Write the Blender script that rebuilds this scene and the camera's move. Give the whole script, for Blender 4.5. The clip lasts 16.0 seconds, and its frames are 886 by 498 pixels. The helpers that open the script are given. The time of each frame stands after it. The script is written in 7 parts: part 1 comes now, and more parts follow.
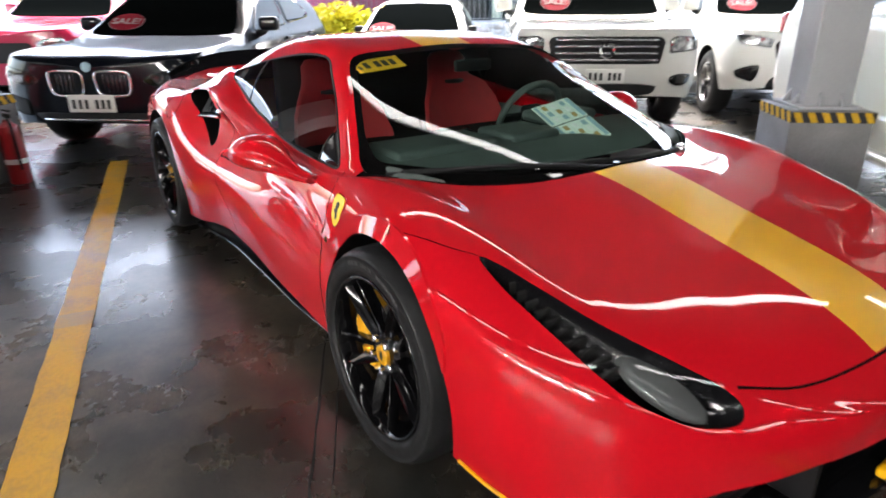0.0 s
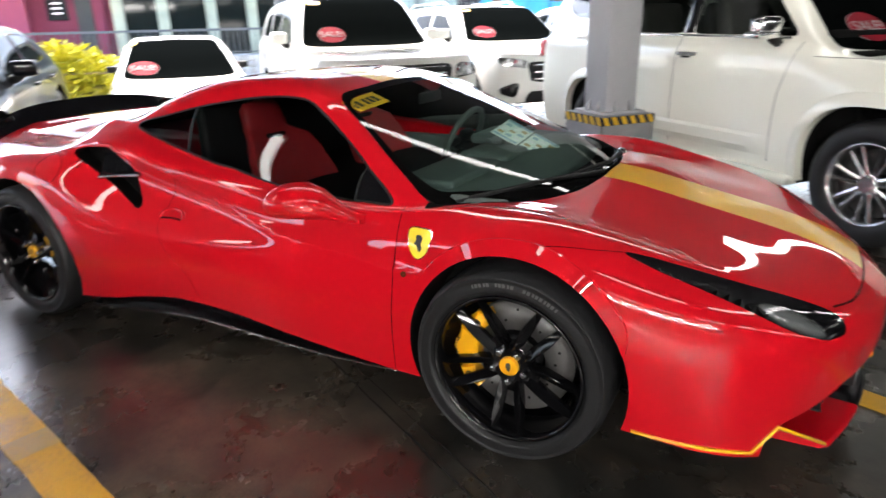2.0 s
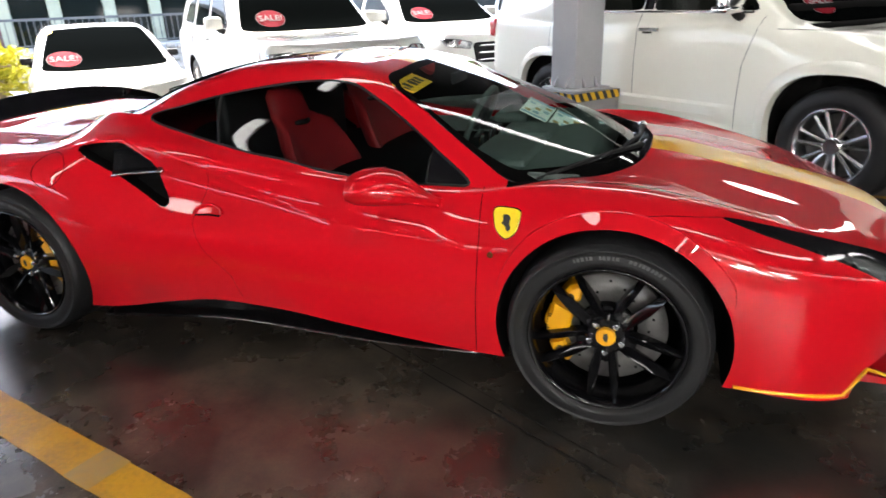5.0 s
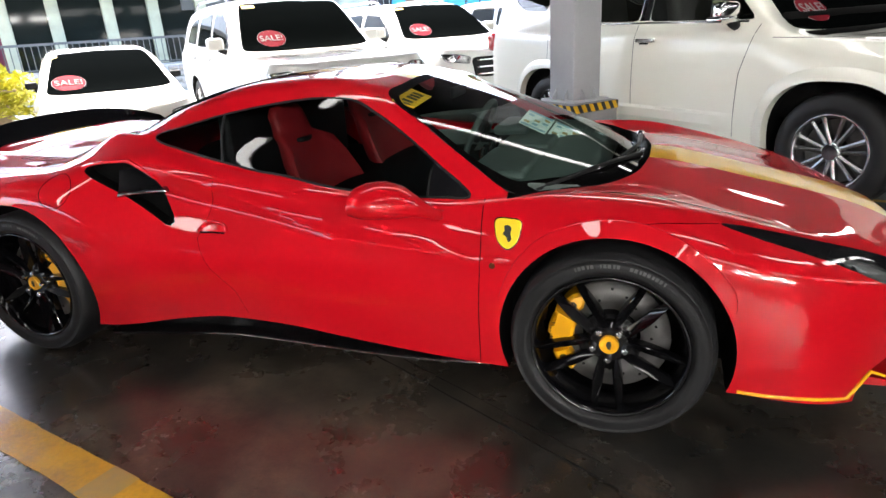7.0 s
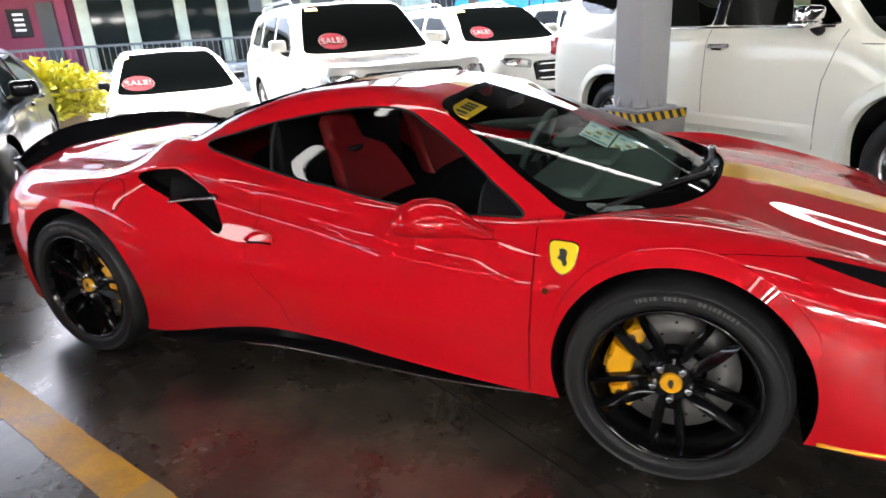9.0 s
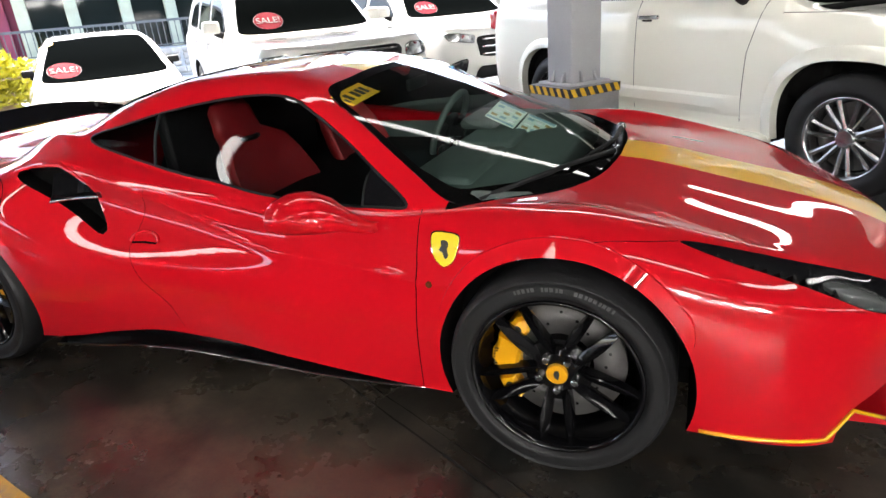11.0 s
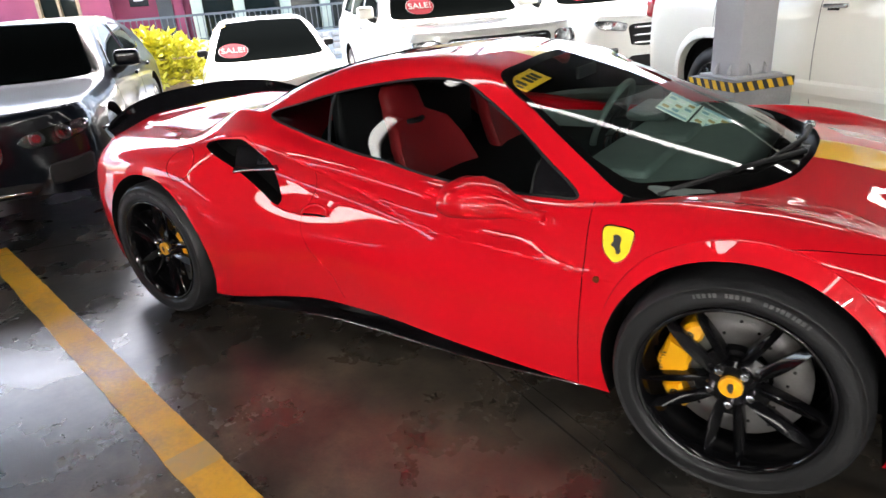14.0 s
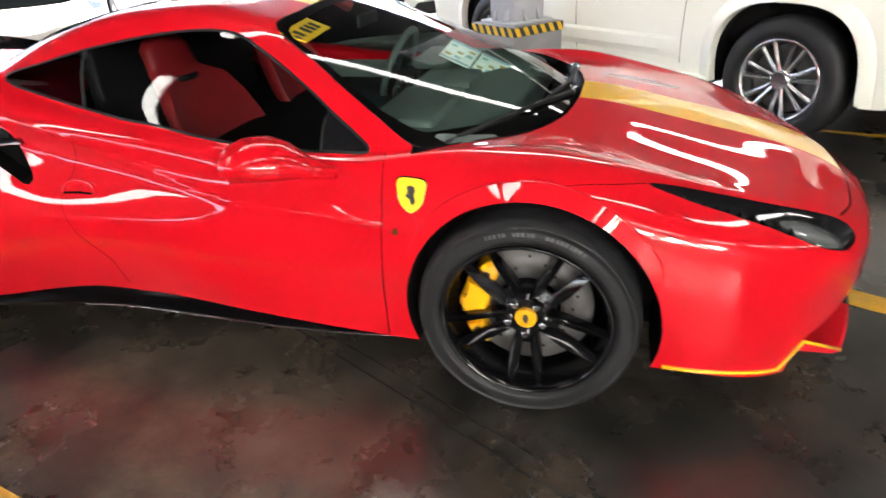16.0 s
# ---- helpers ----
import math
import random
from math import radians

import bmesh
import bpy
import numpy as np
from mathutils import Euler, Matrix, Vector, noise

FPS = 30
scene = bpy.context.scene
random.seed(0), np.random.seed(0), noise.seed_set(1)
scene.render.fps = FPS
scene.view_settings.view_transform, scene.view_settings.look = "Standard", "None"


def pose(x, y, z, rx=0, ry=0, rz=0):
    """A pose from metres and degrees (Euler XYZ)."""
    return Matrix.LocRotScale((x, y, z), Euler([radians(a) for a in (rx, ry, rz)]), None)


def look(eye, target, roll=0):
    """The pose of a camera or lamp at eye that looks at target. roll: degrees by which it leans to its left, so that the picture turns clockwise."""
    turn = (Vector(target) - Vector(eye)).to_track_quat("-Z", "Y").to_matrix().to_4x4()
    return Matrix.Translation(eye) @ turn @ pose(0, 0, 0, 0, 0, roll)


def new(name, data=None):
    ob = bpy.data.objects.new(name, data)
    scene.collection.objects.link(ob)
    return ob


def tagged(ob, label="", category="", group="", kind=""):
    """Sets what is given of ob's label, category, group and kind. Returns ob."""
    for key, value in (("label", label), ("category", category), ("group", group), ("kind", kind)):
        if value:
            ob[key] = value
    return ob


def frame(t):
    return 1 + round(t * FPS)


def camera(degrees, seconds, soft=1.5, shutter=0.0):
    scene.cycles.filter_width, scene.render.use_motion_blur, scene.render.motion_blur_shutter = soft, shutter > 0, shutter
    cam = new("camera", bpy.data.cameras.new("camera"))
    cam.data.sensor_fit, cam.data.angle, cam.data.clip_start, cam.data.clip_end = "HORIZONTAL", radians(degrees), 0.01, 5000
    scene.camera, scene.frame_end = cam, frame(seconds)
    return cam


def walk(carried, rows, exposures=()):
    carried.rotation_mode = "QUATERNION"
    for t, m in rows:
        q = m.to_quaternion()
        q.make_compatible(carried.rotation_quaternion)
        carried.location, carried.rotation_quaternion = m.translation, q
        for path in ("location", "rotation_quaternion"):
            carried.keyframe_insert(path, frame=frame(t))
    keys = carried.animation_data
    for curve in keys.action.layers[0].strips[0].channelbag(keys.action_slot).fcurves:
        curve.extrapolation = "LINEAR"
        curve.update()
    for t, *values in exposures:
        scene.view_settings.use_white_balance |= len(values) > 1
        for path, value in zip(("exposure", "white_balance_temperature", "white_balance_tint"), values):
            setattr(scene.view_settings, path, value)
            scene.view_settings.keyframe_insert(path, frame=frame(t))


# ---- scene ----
cam = camera(70.6, 16.0, soft=1.5, shutter=0.5)
PATH = [
    (0, (1.474, -1.725, 1.358), (-0.05, -0.665, 0.614), -0.2),
    (0.5, (1.267, -2.014, 1.408), (-0.069, -0.698, 0.714), 1.0),
    (0.7, (1.312, -2.124, 1.396), (0.057, -0.73, 0.702), -1.0),
    (1, (1.115, -2.317, 1.392), (-0.035, -0.866, 0.635), 0.2),
    (1.2, (1.038, -2.393, 1.395), (-0.085, -0.897, 0.687), -1.1),
    (1.5, (0.887, -2.488, 1.394), (-0.161, -0.938, 0.687), -1.6),
    (2, (0.682, -2.612, 1.404), (-0.218, -0.959, 0.728), -1.4),
    (2.3, (0.574, -2.696, 1.427), (-0.174, -0.970, 0.748), -2.8),
    (2.5, (0.505, -2.735, 1.424), (-0.285, -1.04, 0.715), -2.7),
    (3, (0.333, -2.714, 1.423), (-0.494, -1.009, 0.784), -2.7),
    (3.5, (0.178, -2.767, 1.434), (-0.727, -1.066, 0.9), -2.9),
    (4, (0.106, -2.816, 1.435), (-0.73, -1.085, 0.88), -0.9),
    (4.5, (0.105, -2.829, 1.421), (-0.599, -1.058, 0.812), -0.8),
    (5, (0.129, -2.842, 1.403), (-0.509, -1.092, 0.673), -2.3),
    (5.2, (0.141, -2.838, 1.403), (-0.492, -1.086, 0.677), -3.9),
    (7.3, (0.142, -2.879, 1.405), (-0.522, -1.119, 0.726), -3.5),
    (7.5, (0.129, -2.895, 1.41), (-0.598, -1.157, 0.738), -3.0),
    (7.8, (0.096, -2.892, 1.405), (-0.739, -1.205, 0.729), -2.8),
    (8, (0.079, -2.907, 1.412), (-0.849, -1.262, 0.754), -3.1),
    (8.5, (0.068, -2.876, 1.43), (-0.847, -1.201, 0.832), -2.5),
    (9, (0.112, -2.727, 1.424), (-0.704, -1.03, 0.75), -3.5),
    (9.5, (0.198, -2.579, 1.426), (-0.607, -0.901, 0.692), -1.2),
    (9.7, (0.228, -2.546, 1.409), (-0.534, -0.864, 0.641), -1.4),
    (11.8, (0.363, -2.502, 1.431), (-0.407, -0.809, 0.695), -6.4),
    (12, (0.346, -2.489, 1.42), (-0.447, -0.812, 0.675), -6.2),
    (12.5, (0.316, -2.463, 1.426), (-0.479, -0.803, 0.644), -6.3),
    (13, (0.278, -2.461, 1.418), (-0.547, -0.817, 0.631), -5.4),
    (13.3, (0.256, -2.516, 1.429), (-0.697, -0.926, 0.678), -4.3),
    (13.5, (0.25, -2.54, 1.429), (-0.787, -1.01, 0.664), -4.7),
    (14, (0.2, -2.573, 1.426), (-0.86, -1.052, 0.673), -4.7),
    (14.5, (0.032, -2.61, 1.43), (-0.977, -1.044, 0.702), -4.3),
    (15, (-0.067, -2.619, 1.426), (-0.899, -0.977, 0.643), -4.0),
    (15.3, (-0.024, -2.597, 1.417), (-0.683, -0.901, 0.587), -3.4),
    (15.5, (0.046, -2.571, 1.408), (-0.546, -0.859, 0.56), -3.4),
    (16, (0.23, -2.513, 1.42), (-0.283, -0.816, 0.494), -3.4),
]
EXPOSURE = [(0, 4.13, 6550, 10), (0.5, 4.13, 6550, 10), (1, 4.02, 6550, 10), (2, 4.03, 6550, 10), (3, 3.96, 6550, 10), (3.5, 3.79, 6550, 10), (4, 3.6, 6550, 10), (4.5, 3.76, 6550, 10), (5, 4.02, 6550, 10), (8, 4.02, 6550, 10), (9, 3.94, 6550, 10), (9.5, 3.99, 6550, 10), (12, 4.12, 6600, 10), (14.5, 4.24, 6600, 10), (15.2, 4.24, 6600, 10), (16, 4.65, 6700, 10)]
walk(cam, [(t, look(eye, target, roll)) for t, eye, target, roll in PATH], EXPOSURE)

# ---------- light ----------
world = bpy.data.worlds.new("sky")
scene.world = world
world.use_nodes = True
sky = world.node_tree.nodes.new("ShaderNodeTexSky")
sky.sky_type = "NISHITA"
sky.sun_disc = False
sky.sun_elevation = radians(58)
sky.sun_rotation = radians(-50)
sky.dust_density = 4.0
world.node_tree.nodes["Background"].inputs["Strength"].default_value = 0.13
world.node_tree.links.new(sky.outputs["Color"], world.node_tree.nodes["Background"].inputs["Color"])
sun = new("sun", bpy.data.lights.new("sun", "SUN"))
sun.data.energy, sun.data.angle, sun.data.color = 1.1, radians(20), (1.0, 0.96, 0.9)
sun.matrix_basis = look((0, 0, 20), (9.3, -7.8, 0))

# ---------- materials ----------
def rgb(c):
    return (c[0], c[1], c[2], 1.0)


def shader(name, base, rough=0.5, metal=0.0, coat=0.0, vary=0.0, scale=6.0, bump=0.0, bump_scale=40.0, rough_vary=0.0,
           spec=0.5, emit=None, power=0.0, trans=0.0, ior=1.5, second=None, cover=0.5, obj_vary=0.0, coat_rough=0.03):
    """A Principled material with broad and fine variation of colour, roughness and relief in object space."""
    m = bpy.data.materials.new(name)
    m.use_nodes = True
    nt = m.node_tree
    b = nt.nodes["Principled BSDF"]
    b.inputs["Base Color"].default_value = rgb(base)
    b.inputs["Roughness"].default_value = rough
    b.inputs["Metallic"].default_value = metal
    b.inputs["Coat Weight"].default_value = coat
    b.inputs["Coat Roughness"].default_value = coat_rough
    b.inputs["Specular IOR Level"].default_value = spec
    b.inputs["Transmission Weight"].default_value = trans
    b.inputs["IOR"].default_value = ior
    if emit:
        b.inputs["Emission Color"].default_value = rgb(emit)
        b.inputs["Emission Strength"].default_value = power
    if vary or second or bump or rough_vary or obj_vary:
        tc = nt.nodes.new("ShaderNodeTexCoord")
        big = nt.nodes.new("ShaderNodeTexNoise")
        big.inputs["Scale"].default_value = scale
        big.inputs["Detail"].default_value = 6
        fine = nt.nodes.new("ShaderNodeTexNoise")
        fine.inputs["Scale"].default_value = bump_scale
        fine.inputs["Detail"].default_value = 4
        nt.links.new(tc.outputs["Object"], big.inputs["Vector"])
        nt.links.new(tc.outputs["Object"], fine.inputs["Vector"])
        if vary or second:
            ramp = nt.nodes.new("ShaderNodeValToRGB")
            other = second if second else [c * (1 - vary) for c in base]
            ramp.color_ramp.elements[0].position = cover - 0.2
            ramp.color_ramp.elements[1].position = cover + 0.2
            ramp.color_ramp.elements[0].color = rgb(other)
            ramp.color_ramp.elements[1].color = rgb(base)
            mix = nt.nodes.new("ShaderNodeMix")
            mix.data_type = "FLOAT"
            mix.inputs[0].default_value = 0.3
            nt.links.new(big.outputs["Fac"], mix.inputs[2])
            nt.links.new(fine.outputs["Fac"], mix.inputs[3])
            nt.links.new(mix.outputs[0], ramp.inputs["Fac"])
            col = ramp.outputs["Color"]
            if obj_vary:
                info = nt.nodes.new("ShaderNodeObjectInfo")
                hsv = nt.nodes.new("ShaderNodeHueSaturation")
                mr = nt.nodes.new("ShaderNodeMapRange")
                mr.inputs["To Min"].default_value = 1 - obj_vary
                mr.inputs["To Max"].default_value = 1 + obj_vary
                nt.links.new(info.outputs["Random"], mr.inputs["Value"])
                nt.links.new(mr.outputs["Result"], hsv.inputs["Value"])
                nt.links.new(col, hsv.inputs["Color"])
                col = hsv.outputs["Color"]
            nt.links.new(col, b.inputs["Base Color"])
        if rough_vary:
            mr = nt.nodes.new("ShaderNodeMapRange")
            mr.inputs["From Min"].default_value = 0.3
            mr.inputs["From Max"].default_value = 0.7
            mr.inputs["To Min"].default_value = max(0.0, rough - rough_vary)
            mr.inputs["To Max"].default_value = min(1.0, rough + rough_vary)
            nt.links.new(big.outputs["Fac"], mr.inputs["Value"])
            nt.links.new(mr.outputs["Result"], b.inputs["Roughness"])
        if bump:
            bp = nt.nodes.new("ShaderNodeBump")
            bp.inputs["Strength"].default_value = bump
            bp.inputs["Distance"].default_value = 0.01
            nt.links.new(fine.outputs["Fac"], bp.inputs["Height"])
            nt.links.new(bp.outputs["Normal"], b.inputs["Normal"])
    return m


def glass_shader(name, tint, clear, rough=0.0):
    """Thin tinted pane: mostly see-through with Fresnel gloss."""
    m = bpy.data.materials.new(name)
    m.use_nodes = True
    nt = m.node_tree
    nt.nodes.remove(nt.nodes["Principled BSDF"])
    out = nt.nodes["Material Output"]
    tr = nt.nodes.new("ShaderNodeBsdfTransparent")
    tr.inputs["Color"].default_value = rgb([c * clear for c in tint])
    gl = nt.nodes.new("ShaderNodeBsdfGlossy")
    gl.inputs["Roughness"].default_value = rough
    fr = nt.nodes.new("ShaderNodeFresnel")
    fr.inputs["IOR"].default_value = 1.55
    mix = nt.nodes.new("ShaderNodeMixShader")
    nt.links.new(fr.outputs["Fac"], mix.inputs["Fac"])
    nt.links.new(tr.outputs["BSDF"], mix.inputs[1])
    nt.links.new(gl.outputs["BSDF"], mix.inputs[2])
    nt.links.new(mix.outputs["Shader"], out.inputs["Surface"])
    return m


# ---------- mesh helpers ----------
def root(name, m=None):
    ob = new(name)
    ob.empty_display_size = 0.1
    if m is not None:
        ob.matrix_basis = m
    return ob


def smooth(me, on=True):
    me.polygons.foreach_set("use_smooth", [on] * len(me.polygons))


def part(name, bm, material, parent, label="", flat=False, angle=40):
    me = bpy.data.meshes.new(name)
    if not flat:
        for e in bm.edges:
            if len(e.link_faces) == 2 and e.calc_face_angle(0) > radians(angle):
                e.smooth = False
    bm.to_mesh(me)
    bm.free()
    smooth(me, not flat)
    me.materials.append(material)
    ob = new(name, me)
    ob.parent = parent
    if label:
        ob["label"] = label
    return ob


def raw(name, verts, faces, material, parent, label="", normals=None, flat=False):
    me = bpy.data.meshes.new(name)
    me.from_pydata([tuple(map(float, v)) for v in verts], [], faces)
    smooth(me, not flat)
    if normals is not None:
        me.normals_split_custom_set_from_vertices([tuple(map(float, n)) for n in normals])
    me.materials.append(material)
    ob = new(name, me)
    ob.parent = parent
    if label:
        ob["label"] = label
    return ob


def box(bm, c, s, bevel=0.0, seg=2, m=None):
    """A box with centre c and size s, its edges rounded, put into bm."""
    t = bmesh.new()
    bmesh.ops.create_cube(t, size=1.0)
    bmesh.ops.scale(t, vec=s, verts=t.verts)
    if bevel > 0:
        bmesh.ops.bevel(t, geom=t.edges[:], offset=min(bevel, min(s) * 0.49), segments=seg, affect="EDGES", profile=0.5)
    bmesh.ops.translate(t, vec=c, verts=t.verts)
    if m is not None:
        bmesh.ops.transform(t, matrix=m, verts=t.verts)
    merge(bm, t)
    return bm


def merge(bm, t):
    vs = [bm.verts.new(v.co) for v in t.verts]
    t.verts.index_update()
    for f in t.faces:
        try:
            bm.faces.new([vs[v.index] for v in f.verts])
        except ValueError:
            pass
    t.free()


def lathe(bm, profile, n=48, m=None, closed=False):
    """Turns (r, y) points about the y axis."""
    rings = []
    for r, y in profile:
        rings.append([bm.verts.new((r * math.cos(2 * math.pi * i / n), y, r * math.sin(2 * math.pi * i / n))) for i in range(n)])
    pairs = list(zip(rings, rings[1:]))
    if closed:
        pairs.append((rings[-1], rings[0]))
    for a, b in pairs:
        for i in range(n):
            bm.faces.new((a[i], a[(i + 1) % n], b[(i + 1) % n], b[i]))
    if m is not None:
        bmesh.ops.transform(bm, matrix=m, verts=[v for r in rings for v in r])
    return bm


def disc_y(bm, r, y0, y1, n=24, cx=0.0, cz=0.0, bevel=0.0):
    """A capped cylinder along y, with a chamfered rim towards y0."""
    prof = [(0.0005, y0), (r - bevel, y0), (r, y0 + bevel), (r, y1), (0.0005, y1)]
    return lathe(bm, prof, n, Matrix.Translation((cx, 0, cz)))


def tube(bm, pts, r, n=8, ends=True):
    """A round bar along pts; r is one radius or one for each point."""
    pts = [Vector(p) for p in pts]
    rs = r if isinstance(r, (list, tuple)) else [r] * len(pts)
    rings = []
    side = None
    for i, p in enumerate(pts):
        d = (pts[min(i + 1, len(pts) - 1)] - pts[max(i - 1, 0)]).normalized()
        if side is None:
            side = d.orthogonal().normalized()
        side = (side - d * side.dot(d)).normalized()
        up = d.cross(side)
        rings.append([bm.verts.new(p + float(rs[i]) * (math.cos(2 * math.pi * k / n) * side + math.sin(2 * math.pi * k / n) * up)) for k in range(n)])
    for a, b in zip(rings, rings[1:]):
        for k in range(n):
            bm.faces.new((a[k], a[(k + 1) % n], b[(k + 1) % n], b[k]))
    if ends:
        bm.faces.new(rings[0][::-1])
        bm.faces.new(rings[-1])
    return bm


def prism(bm, poly, depth, m=None, bevel=0.0):
    """A flat outline (x, z) given depth along y, from y = 0 to y = depth."""
    t = bmesh.new()
    vs = [t.verts.new((x, 0, z)) for x, z in poly]
    f = t.faces.new(vs)
    ext = bmesh.ops.extrude_face_region(t, geom=[f])
    bmesh.ops.translate(t, vec=(0, depth, 0), verts=[g for g in ext["geom"] if isinstance(g, bmesh.types.BMVert)])
    bmesh.ops.recalc_face_normals(t, faces=t.faces[:])
    if bevel:
        bmesh.ops.bevel(t, geom=t.edges[:], offset=bevel, segments=2, affect="EDGES", profile=0.5)
    if m is not None:
        bmesh.ops.transform(t, matrix=m, verts=t.verts)
    merge(bm, t)
    return bm


def natural(xk, yk, x):
    """Natural cubic spline, straight beyond its ends."""
    xk, yk, x = np.asarray(xk, float), np.asarray(yk, float), np.asarray(x, float)
    n = len(xk)
    if n < 3:
        return np.interp(x, xk, yk)
    h = np.diff(xk)
    A, r = np.eye(n), np.zeros(n)
    for i in range(1, n - 1):
        A[i, i - 1], A[i, i], A[i, i + 1] = h[i - 1], 2 * (h[i - 1] + h[i]), h[i]
        r[i] = 6 * ((yk[i + 1] - yk[i]) / h[i] - (yk[i] - yk[i - 1]) / h[i - 1])
    mm = np.linalg.solve(A, r)
    xc = np.clip(x, xk[0], xk[-1])
    i = np.clip(np.searchsorted(xk, xc) - 1, 0, n - 2)
    a, b = xk[i + 1] - xc, xc - xk[i]
    return (mm[i] * a ** 3 + mm[i + 1] * b ** 3) / (6 * h[i]) + (yk[i] / h[i] - mm[i] * h[i] / 6) * a + (yk[i + 1] / h[i] - mm[i + 1] * h[i] / 6) * b


def soft_line(xk, yk, x):
    """Monotone cubic (no overshoot)."""
    xk, yk, x = np.asarray(xk, float), np.asarray(yk, float), np.asarray(x, float)
    h, d = np.diff(xk), np.diff(yk) / np.diff(xk)
    mm = np.zeros(len(xk))
    mm[0], mm[-1] = d[0], d[-1]
    for i in range(1, len(xk) - 1):
        if d[i - 1] * d[i] > 0:
            w1, w2 = 2 * h[i] + h[i - 1], h[i] + 2 * h[i - 1]
            mm[i] = (w1 + w2) / (w1 / d[i - 1] + w2 / d[i])
    xc = np.clip(x, xk[0], xk[-1])
    i = np.clip(np.searchsorted(xk, xc) - 1, 0, len(xk) - 2)
    t = (xc - xk[i]) / h[i]
    return (2 * t ** 3 - 3 * t ** 2 + 1) * yk[i] + (t ** 3 - 2 * t ** 2 + t) * h[i] * mm[i] + (-2 * t ** 3 + 3 * t ** 2) * yk[i + 1] + (t ** 3 - t ** 2) * h[i] * mm[i + 1]


def closing(x, x0, x1, p, q):
    """1 up to x0, then rounding to 0 at x1."""
    t = np.clip((x - x0) / (x1 - x0), 0, 1)
    return np.maximum(1 - t ** p, 0) ** (1 / q)


def stations(x_front, x_rear, step, end=0.35):
    """x values from rear to front, crowded towards both ends."""
    mid = np.arange(x_rear + end, x_front - end, step)
    k = int(end / step * 1.9)
    a = np.linspace(0, math.pi / 2, k + 1)
    return np.concatenate([x_rear + end * (1 - np.cos(a))[:-1] , mid, x_front - end * (1 - np.sin(a))])


def loft(sections, per=6, rounds=4):
    """sections: stations x lines x (x, w, z) of the right half, from the sill to the middle of the roof. Returns a smooth closed-up bmesh, both halves."""
    ns, nk, _ = sections.shape
    rows = []
    for s in sections:
        ext = np.concatenate([s, s[-2:-4:-1] * (1, -1, 1)])
        t = np.concatenate([[0], np.cumsum(np.maximum(np.linalg.norm(np.diff(ext, axis=0), axis=1) ** 0.5, 0.02))])
        tt = np.concatenate([np.linspace(t[i], t[i + 1], per, endpoint=False) for i in range(nk - 1)] + [[t[nk - 1]]])
        rows.append(np.stack([natural(t, ext[:, c], tt) for c in range(3)], 1))
    g = np.array(rows)
    for _ in range(rounds):
        h = g.copy()
        h[1:-1] += 0.5 * (0.5 * (g[:-2] + g[2:]) - g[1:-1])
        k = h.copy()
        k[:, 1:-1] += 0.4 * (0.5 * (h[:, :-2] + h[:, 2:]) - h[:, 1:-1])
        g = k
    g[:, :, 1] = np.maximum(g[:, :, 1], 0)
    g[:, -1, 1] = 0
    nc = g.shape[1]
    bm = bmesh.new()
    grid = []
    for i in range(ns):
        right = [bm.verts.new((p[0], -p[1], p[2])) for p in g[i]]
        left = [bm.verts.new((p[0], p[1], p[2])) for p in g[i][:-1]]
        grid.append(right + left[::-1])
    for i in range(ns - 1):
        for j in range(2 * nc - 2):
            bm.faces.new((grid[i][j], grid[i + 1][j], grid[i + 1][j + 1], grid[i][j + 1]))
    bmesh.ops.remove_doubles(bm, verts=bm.verts[:], dist=0.0006)
    bm.normal_update()
    if sum(f.normal.z * f.calc_area() for f in bm.faces) < 0:
        bmesh.ops.reverse_faces(bm, faces=bm.faces[:])
    bm.faces.layers.int.new("reg")
    bm.verts.layers.float.new("f")
    return bm


def fit_even(a, b, v, na, nb, even):
    """Least-squares polynomial v(a, b); even: only even powers of b."""
    pw = [(i, j) for i in range(na + 1) for j in range(0, nb + 1, 2 if even else 1)]
    k, *_ = np.linalg.lstsq(np.stack([a ** i * b ** j for i, j in pw], 1), v, rcond=None)

    def at(x, y):
        z = sum(c * x ** i * y ** j for c, (i, j) in zip(k, pw))
        dx = sum(c * i * x ** max(i - 1, 0) * y ** j for c, (i, j) in zip(k, pw))
        dy = sum(c * j * x ** i * y ** max(j - 1, 0) for c, (i, j) in zip(k, pw))
        return z, dx, dy
    return at


def fair_pane(ob, up, na, nb, keep, more=()):
    """Bends a glass pane, and those that go on from it, to one even curve: up is the axis it is seen along."""
    co = np.array([v.co for v in ob.data.vertices])
    a, b = [i for i in range(3) if i != up]
    ok = keep(co)
    at = fit_even(co[ok, a], co[ok, b], co[ok, up], na, nb, up == 2)
    for me in [ob.data] + [o.data for o in more]:
        co = np.array([v.co for v in me.vertices])
        z, da, db = at(co[:, a], co[:, b])
        n = np.zeros_like(co)
        n[:, up], n[:, a], n[:, b] = 1, -da, -db
        n /= np.linalg.norm(n, axis=1)[:, None]
        if up == 1 and co[:, 1].mean() < 0:
            n = -n
        for v, q in zip(me.vertices, z.tolist()):
            v.co[up] = q
        me.normals_split_custom_set_from_vertices(n.tolist())


